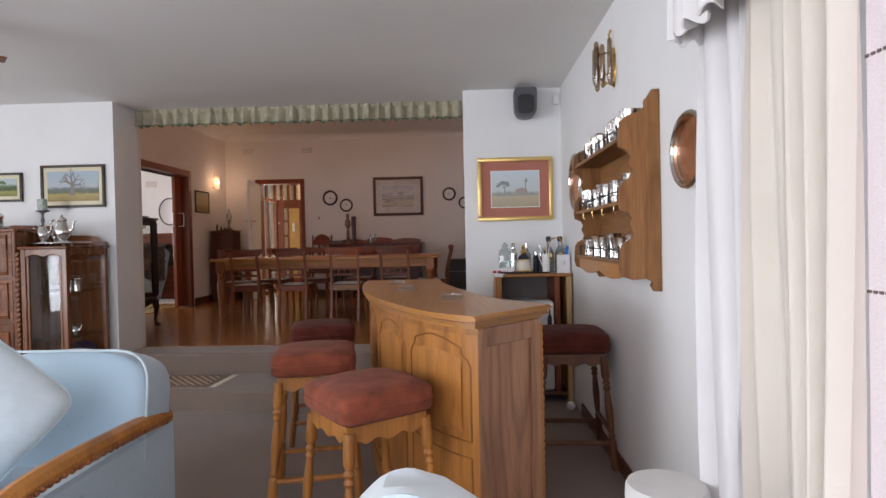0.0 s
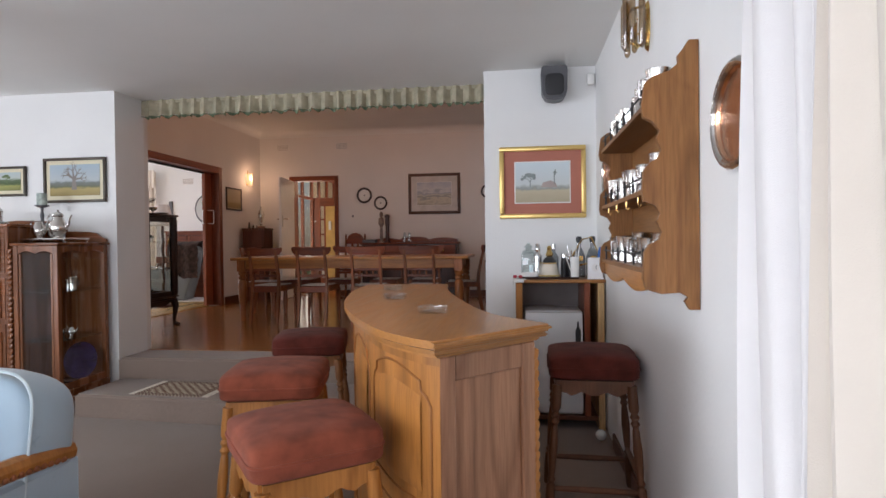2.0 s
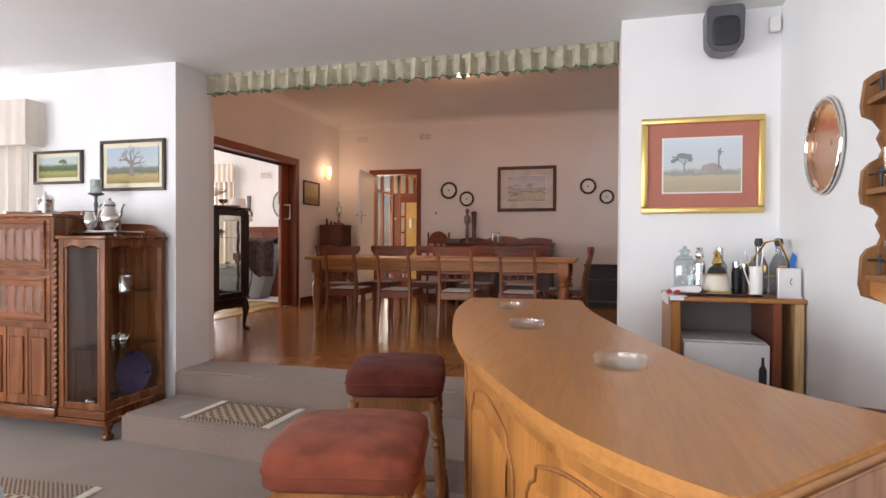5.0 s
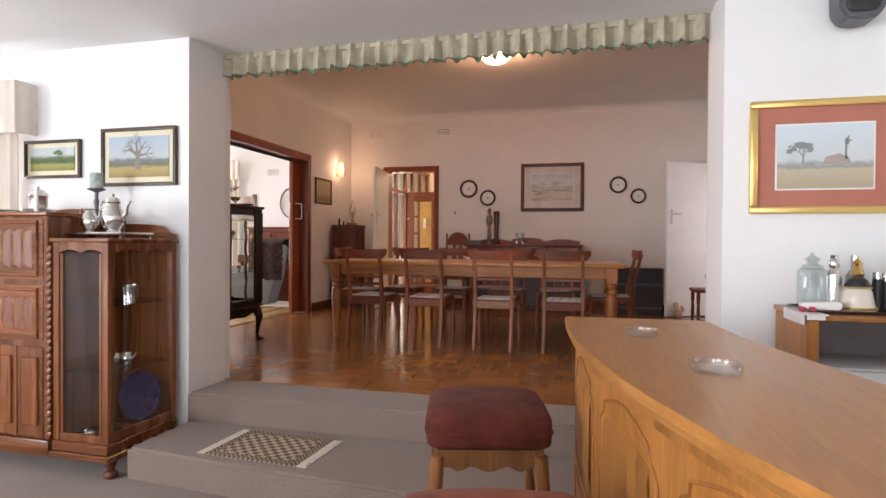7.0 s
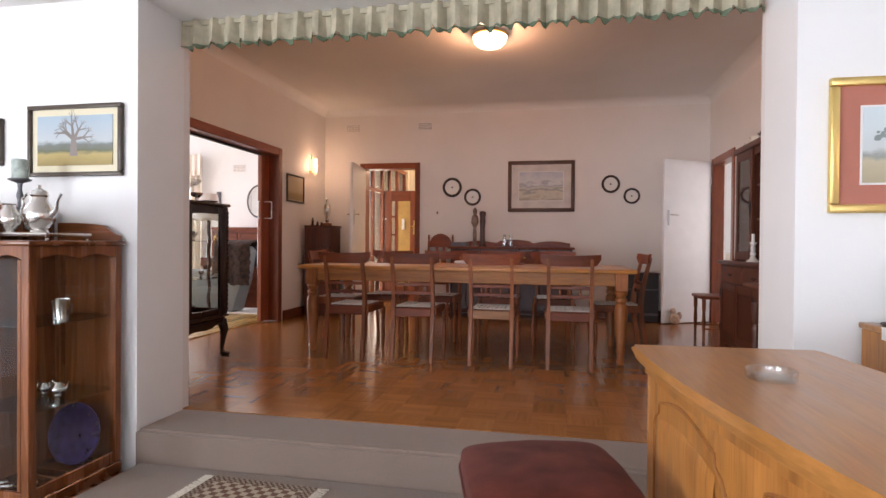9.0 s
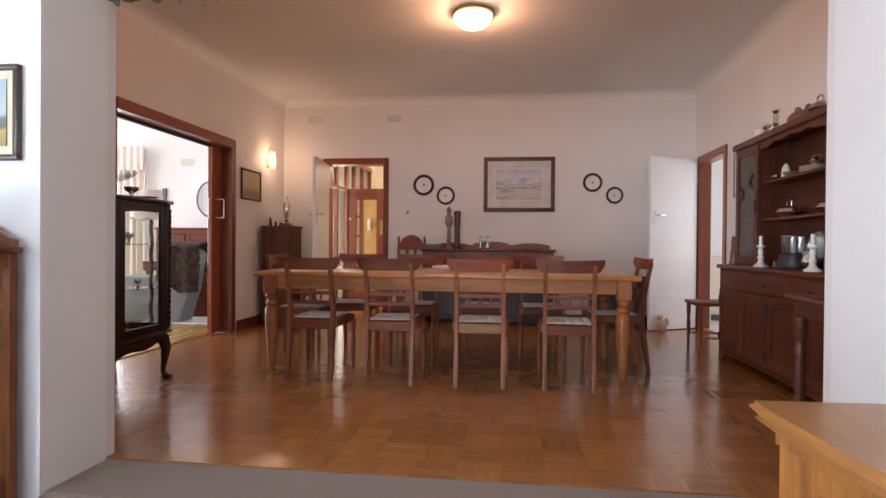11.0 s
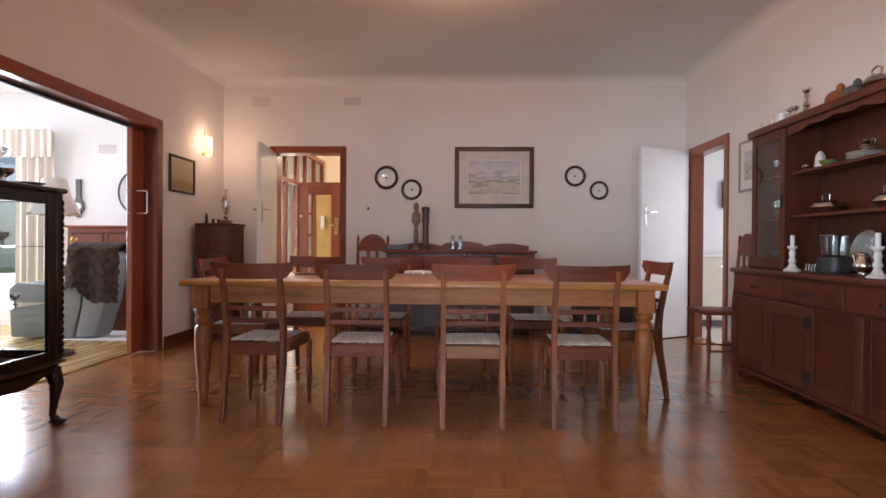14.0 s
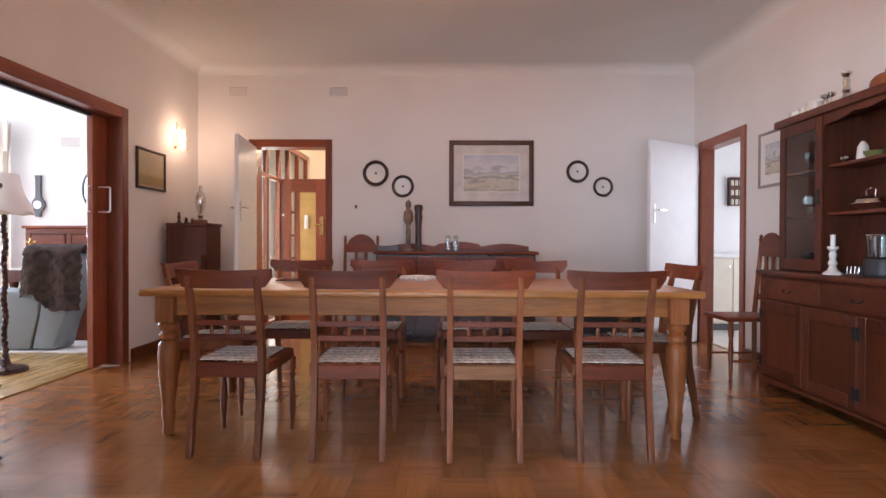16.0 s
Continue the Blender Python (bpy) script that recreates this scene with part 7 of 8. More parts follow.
def hall_chair(m, label, top=1.14, back=True):
    """A tall chair with an arched crest and vase-shaped splats."""
    th = thing("side_chair", label, "chair", m)
    for sx in (-1, 1):
        part("back_post", tube(B(), [(sx * 0.17, 0, 0), (sx * 0.17, 0.0, 0.45), (sx * 0.17, -0.05, top - 0.10)], [0.018, 0.02, 0.014], 8), M_CHAIR, th)
        part("finial", lathe(B(), [(0.014, 0), (0.02, 0.012), (0.01, 0.03), (0.016, 0.045), (0, 0.06)], 10, (sx * 0.17, -0.05, top - 0.10)), M_CHAIR, th)
        part("front_leg", lathe(B(), [(0.012, 0), (0.016, 0.03), (0.012, 0.06), (0.02, 0.20), (0.014, 0.30), (0.02, 0.33), (0.02, 0.43)], 12, (sx * 0.18, 0.36, 0)), M_CHAIR, th)
        part("stretcher", tube(B(), [(sx * 0.17, 0, 0.13), (sx * 0.18, 0.36, 0.13)], 0.009), M_CHAIR, th)
        part("splat", prism(B(), [(-0.02, 0.62), (0.02, 0.62), (0.035, 0.72), (0.028, 0.80), (0.015, 0.86), (0.02, 0.92), (-0.02, 0.92), (-0.015, 0.86), (-0.028, 0.80), (-0.035, 0.72)], 0.012, Matrix.Translation((sx * 0.05, -0.02, 0)) @ UPX), M_CHAIR, th)
    part("crest", prism(B(), [(-0.155, 0.92), (0.155, 0.92), (0.155, 0.99)] + [(0.15 - 0.30 * i / 12, 1.0 + 0.11 * math.sin(math.pi * i / 12) ** 0.6) for i in range(13)] + [(-0.155, 0.99)], 0.018, Matrix.Translation((0, -0.03, 0)) @ UPX), M_CHAIRX, th)
    part("cross_rail", box(B(), (-0.155, -0.03, 0.57), (0.155, -0.012, 0.6195), 0.003), M_CHAIRX, th)
    part("seat", box(B(), (-0.20, -0.02, 0.4305), (0.20, 0.40, 0.465), 0.012, seg=2), M_CHAIRX, th, "solid wooden seat")
    return th


hall_chair(pose(-1.26, 10.38, FL, rz=180), "dark carved chair with arched crest against the wall")
hall_chair(pose(2.16, 8.95, FL, rz=90), "dark wooden chair beside the passage door")
BX = thing("heater_unit", "low black cabinet with pale shelves by the wall", "cabinet", pose(1.30, 10.36, FL))
part("body", box(B(), (-0.30, -0.16, 0), (0.30, 0.19, 0.60), 0.006), M_BLACK, BX)
part("top", box(B(), (-0.31, -0.18, 0.6005), (0.31, 0.195, 0.625), 0.004), M_DARK, BX)
part("shelf_edge", box(B(), (-0.30, -0.172, 0.08), (0.30, -0.1605, 0.11), 0.002), M_GREY, BX)
part("shelf_edge", box(B(), (-0.30, -0.172, 0.40), (0.30, -0.1605, 0.42), 0.002), M_GREY, BX)
bm = B()
puff(bm, (0, 0, 0.07), (0.06, 0.05, 0.07), 0.9, 0.9, 14, 10)
puff(bm, (-0.02, 0, 0.165), (0.035, 0.035, 0.04), 1, 1, 12, 8)
puff(bm, (0.05, -0.01, 0.11), (0.03, 0.02, 0.05), 1, 1, 10, 8)
solo("door_stop", bm, plain("pale_cloth_toy", (0.55, 0.42, 0.33), 0.8, vary=0.3, scale=30), "small pale stuffed door stop", "door stop", pose(1.77, 10.06, FL))

# dresser on the right wall: local x along the wall towards the back of the room, y out from the wall
HD = Matrix(((0, -1, 0, 2.272), (1, 0, 0, 6.56), (0, 0, 1, FL), (0, 0, 0, 1)))
HU = thing("dresser", "tall red-brown dresser with glazed doors over cupboards", "dresser", HD @ Matrix.Diagonal((1, 0.88, 1, 1)))
HL = 2.0
part("base", box(B(), (0, 0, 0.09), (HL, 0.42, 0.80), 0.005), M_HUTCH, HU)
n = 28
part("plinth", prism(B(), [(0, 0.0)] + [(HL * i / n, 0.0 if i < 2 or i > n - 2 else 0.05 + 0.02 * math.sin(math.pi * (i - 2) / (n - 4))) for i in range(1, n)] + [(HL, 0.0), (HL, 0.0895), (0, 0.0895)], 0.03, Matrix.Translation((0, 0.425, 0)) @ UPX), M_HUTCH, HU)
part("foot", box(B(), (0, 0.01, 0), (0.08, 0.39, 0.0895)), M_HUTCH, HU)
part("foot", box(B(), (HL - 0.08, 0.01, 0), (HL, 0.39, 0.0895)), M_HUTCH, HU)
part("counter", box(B(), (-0.02, 0, 0.8005), (HL + 0.02, 0.45, 0.835), 0.01, seg=2), M_HUTCHY, HU)
for i in range(3):
    x0 = 0.03 + i * (HL - 0.06) / 3
    x1 = x0 + (HL - 0.06) / 3 - 0.012
    fl = part("drawer", box(B(), (x0, 0.4205, 0.64), (x1, 0.435, 0.785), 0.005), M_HUTCHY, HU)
    part("pull", tube(B(), [((x0 + x1) / 2 - 0.04, 0.436, 0.715), ((x0 + x1) / 2 - 0.03, 0.455, 0.70), ((x0 + x1) / 2 + 0.03, 0.455, 0.70), ((x0 + x1) / 2 + 0.04, 0.436, 0.715)], 0.005, 6), M_IRON, fl)
for i in range(4):
    x0 = 0.03 + i * (HL - 0.06) / 4
    x1 = x0 + (HL - 0.06) / 4 - 0.012
    fl = part("cupboard_door", box(B(), (x0, 0.4205, 0.11), (x1, 0.432, 0.625), 0.004), M_HUTCH, HU)
    for a, b in (((x0, 0.11), (x0 + 0.06, 0.625)), ((x1 - 0.06, 0.11), (x1, 0.625)), ((x0 + 0.0605, 0.11), (x1 - 0.0605, 0.18)), ((x0 + 0.0605, 0.555), (x1 - 0.0605, 0.625))):
        part("door_stile", box(B(), (a[0], 0.4325, a[1]), (b[0], 0.441, b[1]), 0.003), M_HUTCH, fl)
    hx = x1 - 0.012 if i % 2 else x0 + 0.012
    for z in (0.20, 0.53):
        part("hinge", box(B(), (hx - 0.018, 0.4415, z - 0.035), (hx + 0.018, 0.447, z + 0.035), 0.002), M_IRON, fl)
UD = 0.27
part("upper_side", box(B(), (0.0, 0, 0.8355), (0.03, UD, 1.84), 0.003), M_HUTCH, HU)
part("upper_side", box(B(), (HL - 0.03, 0, 0.8355), (HL, UD, 1.84), 0.003), M_HUTCH, HU)
part("upper_back", box(B(), (0.0305, 0.001, 0.8355), (HL - 0.0305, 0.014, 1.84)), M_HUTCH, HU)
for x in (0.47, HL - 0.49):
    part("divider", box(B(), (x, 0.0145, 0.8355), (x + 0.02, UD - 0.002, 1.84)), M_HUTCH, HU)
part("cornice", box(B(), (-0.03, 0, 1.8405), (HL + 0.03, UD + 0.035, 1.895), 0.012, seg=2), M_HUTCHY, HU)
part("frieze", prism(B(), [(0.491 + 1.018 * i / 24, 1.765 + 0.05 * math.sin(math.pi * i / 24) ** 0.5 - 0.015 * abs(math.sin(4 * math.pi * i / 24))) for i in range(25)] + [(1.509, 1.84), (0.491, 1.84)], 0.02, Matrix.Translation((0, UD, 0)) @ UPX), M_HUTCHY, HU)
for x0, x1 in ((0.032, 0.488), (HL - 0.488, HL - 0.032)):
    bm = B()
    for a, b in (((x0, 0.845), (x0 + 0.06, 1.835)), ((x1 - 0.06, 0.845), (x1, 1.835)), ((x0 + 0.0605, 0.845), (x1 - 0.0605, 0.92)), ((x0 + 0.0605, 1.76), (x1 - 0.0605, 1.835))):
        box(bm, (a[0], UD, a[1]), (b[0], UD + 0.02, b[1]), 0.003)
    dd = part("glazed_door", bm, M_HUTCH, HU)
    g = part("door_glass", box(B(), (x0 + 0.061, UD + 0.007, 0.921), (x1 - 0.061, UD + 0.011, 1.759)), M_GLASS, dd)
    g.visible_shadow = False
    part("latch", box(B(), (x1 - 0.045 if x0 < 0.5 else x0 + 0.015, UD + 0.0205, 1.27), (x1 - 0.015 if x0 < 0.5 else x0 + 0.045, UD + 0.032, 1.37), 0.004), M_IRON, dd)
for z in (1.20, 1.50):
    part("shelf", box(B(), (0.491, 0.0145, z), (HL - 0.491, UD - 0.03, z + 0.02), 0.003), M_HUTCHY, HU)
    part("shelf", box(B(), (0.0305, 0.0145, z), (0.4695, UD - 0.03, z + 0.016)), M_HUTCHY, HU)
    part("shelf", box(B(), (HL - 0.4695, 0.0145, z), (HL - 0.0305, UD - 0.03, z + 0.016)), M_HUTCHY, HU)


def on_dresser(x, y, z):
    return HD @ Matrix.Translation((x, y * 0.88, z))


def tureen(m, r, label):
    th = thing("silver_tureen", label, "dish", m, "silver on the dresser")
    part("dish", lathe(B(), [(0, 0), (r * 0.6, 0), (r * 0.65, 0.01), (r * 0.95, 0.03), (r * 1.1, 0.04), (r * 1.08, 0.045), (0, 0.04)], 28, flat=0.7), M_SILVER, th)
    part("lid", lathe(B(), [(r, 0.0455), (r * 0.9, 0.065), (r * 0.5, 0.085), (0, 0.09)], 28, flat=0.7), M_SILVER, th)
    part("handle", tube(B(), [(-0.035, 0, 0.085), (-0.04, 0, 0.12), (0, 0, 0.135), (0.04, 0, 0.12), (0.035, 0, 0.085)], 0.006, 8), M_SILVER, th)


tureen(on_dresser(1.27, 0.13, 1.2205), 0.125, "silver entree dish with ring handle")
tureen(on_dresser(0.71, 0.13, 1.2205), 0.10, "domed silver serving dish")


def candlestick(m, h, mat, label, candle=True):
    th = thing("candlestick", label, "candlestick", m)
    k = h / 0.20
    part("stick", lathe(B(), [(0.055, 0), (0.052, 0.012), (0.03, 0.03 * k), (0.018, 0.06 * k), (0.026, 0.08 * k), (0.016, 0.11 * k), (0.022, 0.14 * k), (0.015, 0.165 * k), (0.03, 0.185 * k), (0.03, 0.20 * k), (0, 0.20 * k)], 20), mat, th)
    if candle:
        part("candle", lathe(B(), [(0.014, 0.2005 * k), (0.014, 0.2005 * k + 0.07), (0, 0.2005 * k + 0.072)], 12), M_PORC, th)


candlestick(on_dresser(1.34, 0.33, 0.8355), 0.17, M_PORC, "white porcelain candlestick with stub candle")
candlestick(on_dresser(0.53, 0.34, 0.8355), 0.17, M_PORC, "white porcelain candlestick with stub candle")
ICE = thing("ice_bucket", "cut-glass ice bucket with chrome rim and dark base", "ice bucket", on_dresser(1.14, 0.16, 0.8355))
part("base", lathe(B(), [(0.10, 0), (0.105, 0.02), (0.09, 0.10), (0, 0.10)], 24), M_BLACK, ICE)
part("bucket", lathe(B(), [(0.06, 0.1005), (0.075, 0.11), (0.082, 0.23), (0.076, 0.23), (0.07, 0.115), (0, 0.11)], 24), M_BOTTLE, ICE)
part("rim", tube(B(), [(0.08 * math.cos(a), 0.08 * math.sin(a), 0.235) for a in [2 * math.pi * i / 28 for i in range(28)]], 0.007, 8, True), M_CHROME, ICE)
SAL = solo("silver_salver", lathe(B(), [(0, 0.004), (0.11, 0.006), (0.135, 0.016), (0.133, 0.02), (0.105, 0.012), (0, 0.01)], 36, m=pose(0, 0, 0.135, 80)), M_SILVER, "round silver salver leaning against the dresser's back", "salver", on_dresser(0.97, 0.06, 0.8355) @ pose(0, 0, 0, rz=180))
silver_jug(on_dresser(0.82, 0.2, 0.8355), 0.055, 0.15, "silver coffee pot on the dresser", True, "silver_coffee_pot")
TOAST = thing("toast_rack", "small silver toast rack", "toast rack", on_dresser(1.33, 0.17, 0.8355))
for k in range(4):
    part("hoop", tube(B(), [(-0.05 + 0.033 * k, -0.03, 0.005), (-0.05 + 0.033 * k, -0.025, 0.05), (-0.05 + 0.033 * k, 0.025, 0.05), (-0.05 + 0.033 * k, 0.03, 0.005)], 0.003, 6), M_SILVER, TOAST)
part("base", box(B(), (-0.06, -0.035, 0), (0.06, 0.035, 0.006)), M_SILVER, TOAST)
solo("shell_jar", lathe(B(), [(0.03, 0), (0.036, 0.02), (0.03, 0.09), (0.012, 0.12), (0, 0.125)], 16), M_PORC, "white conical porcelain jar", "jar", on_dresser(1.355, 0.12, 1.5205))
solo("green_bowl", lathe(B(), [(0.025, 0), (0.05, 0.03), (0.055, 0.045), (0.05, 0.044), (0.02, 0.006), (0, 0.006)], 20), plain("olive_glaze", (0.22, 0.24, 0.08), 0.3, coat=0.4), "small olive glazed bowl", "bowl", on_dresser(1.24, 0.14, 1.5205))
for x in (1.48, 1.45):
    solo("silver_egg_cup", lathe(B(), [(0.018, 0), (0.006, 0.01), (0.02, 0.03), (0.018, 0.045), (0.015, 0.044), (0, 0.025)], 14), M_SILVER, "tiny silver egg cup", "cup", on_dresser(x, 0.16, 1.5205), "egg cups")
for j in range(4):
    solo("stacked_plate", lathe(B(), [(0, 0), (0.06, 0), (0.10, 0.008), (0.098, 0.011), (0.058, 0.004), (0, 0.004)], 24), M_CERAM if j % 2 else M_PORC, "plate in a stack on the dresser shelf", "plate", on_dresser(0.92, 0.12, 1.5205 + 0.0115 * j), "plates on the dresser shelf")
silver_jug(on_dresser(0.90, 0.12, 1.567), 0.045, 0.09, "silver sauce boat on stacked plates", False, "sauce_boat")
rnd = random.Random(19)
for x0 in (0.06, HL - 0.45):
    for z in (0.836, 1.2165, 1.5165):
        for k in range(5):
            r = rnd.uniform(0.022, 0.032)
            solo("wine_glass", lathe(B(), [(r * 0.9, 0), (r * 0.15, 0.006), (r * 0.12, 0.06), (r, 0.085), (r * 1.1, 0.13), (r, 0.13), (r * 0.9, 0.088), (0, 0.07)], 14), M_BOTTLE, "stemmed glass behind the dresser door", "glass", on_dresser(x0 + 0.045 + 0.075 * k, rnd.uniform(0.08, 0.2), z), "glasses in the dresser")
# along the dresser's top
TOPH = 1.8955
for x, r, h in ((1.95, 0.045, 0.055), (1.85, 0.04, 0.06), (1.75, 0.055, 0.08)):
    solo("stoneware_pot", lathe(B(), [(r * 0.8, 0), (r, h * 0.3), (r * 0.95, h * 0.8), (r, h), (r * 0.9, h), (r * 0.85, h * 0.8), (0, 0.01)], 20), M_CERAM, "small stoneware pot on top of the dresser", "pot", on_dresser(x, 0.17, TOPH), "pots on the dresser")
for x in (1.64, 1.59):
    solo("silver_goblet", lathe(B(), [(0.03, 0), (0.008, 0.01), (0.007, 0.07), (0.03, 0.085), (0.034, 0.10), (0.03, 0.10), (0, 0.085)], 16), M_SILVER, "small silver goblet on the dresser", "goblet", on_dresser(x, 0.17, TOPH), "goblets on the dresser")
candlestick(on_dresser(1.44, 0.17, TOPH), 0.19, M_SILVER, "slender silver candlestick on the dresser", False)
for x, s in ((1.16, 1.0), (1.0, 0.9)):
    bm = B()
    puff(bm, (0, 0, 0.05 * s), (0.09 * s, 0.03, 0.05 * s), 0.9, 0.9, 16, 10)
    puff(bm, (-0.06 * s, 0, 0.10 * s), (0.03 * s, 0.022, 0.03 * s), 1, 1, 12, 8)
    solo("carved_bird", bm, M_CHAIR if s == 1 else M_GREY, "small carved bird on top of the dresser", "carving", on_dresser(x, 0.16, TOPH), "carved birds")
tureen(on_dresser(0.77, 0.17, TOPH), 0.09, "low silver dish on top of the dresser")
for x in (0.57, 0.48):
    candlestick(on_dresser(x, 0.17, TOPH), 0.16, M_SILVER, "squat silver candlestick on the dresser", False)

# side table with turned legs at the front right
ST2 = thing("serving_table", "dark wooden serving table with turned legs", "table", pose(1.86, 5.94, FL))
part("tabletop", box(B(), (-0.46, -0.24, 0.735), (0.38, 0.24, 0.76), 0.008, seg=2), M_HUTCHY, ST2)
part("runner", box(B(), (-0.30, -0.15, 0.7605), (0.30, 0.15, 0.763)), M_LACE, ST2, "narrow lace runner")
part("apron", box(B(), (-0.41, -0.20, 0.65), (0.34, 0.20, 0.7345), 0.004), M_HUTCH, ST2)
for x in (-0.40, 0.33):
    for y in (-0.19, 0.19):
        part("leg", lathe(B(), [(0.018, 0), (0.026, 0.03), (0.016, 0.06), (0.03, 0.09), (0.03, 0.20), (0.018, 0.21), (0.03, 0.24), (0.018, 0.27), (0.03, 0.31), (0.018, 0.35), (0.03, 0.40), (0.018, 0.44), (0.03, 0.49), (0.018, 0.53), (0.03, 0.56), (0.03, 0.6495)], 14, (x, y, 0)), M_HUTCH, ST2)
part("lower_shelf", box(B(), (-0.42, -0.21, 0.20), (0.35, 0.21, 0.225), 0.004), M_HUTCHY, ST2)

# table dressing
bm = B()
for i in range(26):
    a = 2 * math.pi * i / 26
    puff(bm, (0.17 * math.cos(a), 0.10 * math.sin(a), 0.002), (0.02, 0.02, 0.002), 1, 1, 8, 4)
lathe(bm, [(0, 0.0), (0.17, 0.0), (0.17, 0.004), (0, 0.005)], 32, flat=0.6)
solo("lace_mat", bm, M_LACE, "folded white lace cloth on the table", "cloth", pose(-0.54, 8.2, FL + 0.7735) @ Matrix.Diagonal((0.65, 0.8, 7.0, 1)))
solo("place_mat", box(B(), (-0.16, -0.11, 0), (0.16, 0.11, 0.004), 0.001), M_NAVY, "dark blue place mat on the table", "mat", pose(-1.28, 8.15, FL + 0.7735))
solo("wooden_tray", box(B(), (-0.13, -0.09, 0), (0.13, 0.09, 0.012), 0.003), M_CHAIRX, "thin dark wooden board under the lace mat's edge", "board", pose(-0.10, 8.18, FL + 0.7735))

# ---- sitting room ----
PN = thing("upright_piano", "dark wooden upright piano with brass candle sconces", "piano", pose(-4.06, 10.30, FL))
part("case", box(B(), (-0.66, -0.02, 0.0), (0.66, 0.28, 1.16), 0.006), M_CHAIRX, PN)
part("lid", box(B(), (-0.68, -0.05, 1.1605), (0.68, 0.285, 1.185), 0.006), M_CHAIRX, PN)
part("key_bed", box(B(), (-0.66, -0.30, 0.62), (0.66, -0.0205, 0.74), 0.008), M_HUTCH, PN)
part("keys", box(B(), (-0.60, -0.28, 0.7405), (0.60, -0.14, 0.755)), M_PORC, PN)
for sx in (-1, 1):
    part("front_leg", lathe(B(), [(0.03, 0), (0.04, 0.05), (0.025, 0.10), (0.04, 0.40), (0.03, 0.55), (0.045, 0.6195)], 14, (sx * 0.60, -0.25, 0)), M_HUTCH, PN)
    bm = B()
    tube(bm, [(sx * 0.60, -0.021, 1.0), (sx * 0.57, -0.09, 0.97), (sx * 0.53, -0.12, 1.0), (sx * 0.49, -0.09, 1.03)], 0.009, 6)
    lathe(bm, [(0.02, 0), (0.025, 0.02), (0.01, 0.025), (0.01, 0.05), (0, 0.05)], 12, (sx * 0.53, -0.12, 1.005))
    part("candle_bracket", bm, M_BRASS, PN, "brass candle bracket")
for x in (-0.42, 0.0, 0.42):
    part("front_panel", box(B(), (x - 0.17, -0.026, 0.84), (x + 0.17, -0.0205, 1.09), 0.003), M_CHAIRX, PN)
    part("panel_moulding", tube(B(), [(x - 0.18, -0.024, 0.83), (x + 0.18, -0.024, 0.83), (x + 0.18, -0.024, 1.10), (x - 0.18, -0.024, 1.10)], 0.008, 6, True), M_HUTCH, PN)
part("music_ledge", box(B(), (-0.64, -0.06, 0.775), (0.64, -0.0205, 0.80), 0.004), M_CHAIR, PN)
BAN = thing("barometer", "banjo-shaped brass and wood barometer", "barometer", pose(-4.796, 10.598, 1.86))
part("case", prism(B(), [(-0.03, 0.22), (0.03, 0.22), (0.025, 0.05), (0.03, -0.02), (0.065, -0.07), (0.065, -0.13), (0.03, -0.18), (0.025, -0.23), (-0.025, -0.23), (-0.03, -0.18), (-0.065, -0.13), (-0.065, -0.07), (-0.03, -0.02), (-0.025, 0.05)], 0.03, Matrix.Translation((0, -0.001, 0)) @ UPX), M_GREY, BAN)
part("dial", lathe(B(), [(0, 0), (0.045, 0), (0.045, 0.006), (0, 0.006)], 20, m=pose(0, -0.032, -0.10, 90)), M_PORC, BAN)
MR = thing("oval_mirror", "round wall mirror in a thin dark frame", "mirror", pose(-4.12, 10.598, 1.93))
part("glass", lathe(B(), [(0, 0), (0.19, 0), (0.19, 0.008), (0, 0.008)], 40, m=pose(0, 0, 0, 90), flat=1.25), metal("mirror_silver", (0.86, 0.87, 0.88), 0.02), MR)
part("frame", tube(B(), [(0.195 * math.cos(a), -0.008, 0.243 * math.sin(a)) for a in [2 * math.pi * i / 40 for i in range(40)]], 0.012, 8, True), M_GREY, MR)
AC = thing("easy_chair", "grey patterned easy chair with a fur throw over its back", "armchair", pose(-4.0, 9.64, FL))


def padded(poly, y0, y1, r):
    """An upholstered slab with the side outline (x, z), soft at its edges."""
    bm = prism(B(), poly, y1 - y0, Matrix.Translation((0, y1, 0)) @ UPX)
    bmesh.ops.bevel(bm, geom=bm.edges[:], offset=r, segments=3, affect="EDGES", profile=0.6)
    return bm


part("back", padded([(-0.20, 0.02), (0.02, 0.02), (0.13, 0.40), (0.22, 0.84), (0.16, 0.91), (0.05, 0.91), (-0.10, 0.44)], 0.012, 0.30, 0.03), M_GREYUP, AC)
for y in (0.0, 0.245):
    part("arm", padded([(-0.86, 0.02), (-0.205, 0.02), (-0.13, 0.34), (-0.10, 0.50), (-0.24, 0.56), (-0.80, 0.58), (-0.88, 0.52)], y, y + 0.065, 0.022), M_GREYUP, AC)
part("base", padded([(-0.84, 0.03), (-0.22, 0.03), (-0.18, 0.30), (-0.84, 0.32)], 0.068, 0.242, 0.02), M_GREYUP, AC)
part("seat_cushion", puff(B(), (-0.50, 0.155, 0.385), (0.33, 0.085, 0.065), 0.35, 0.25, 28, 12), M_GREYUP, AC)
solo("magazine", box(B(), (-0.14, -0.04, 0), (0.14, 0.04, 0.014), 0.003), M_LACE, "white magazine lying on the easy chair", "magazine", pose(-4.50, 9.795, FL + 0.4505))


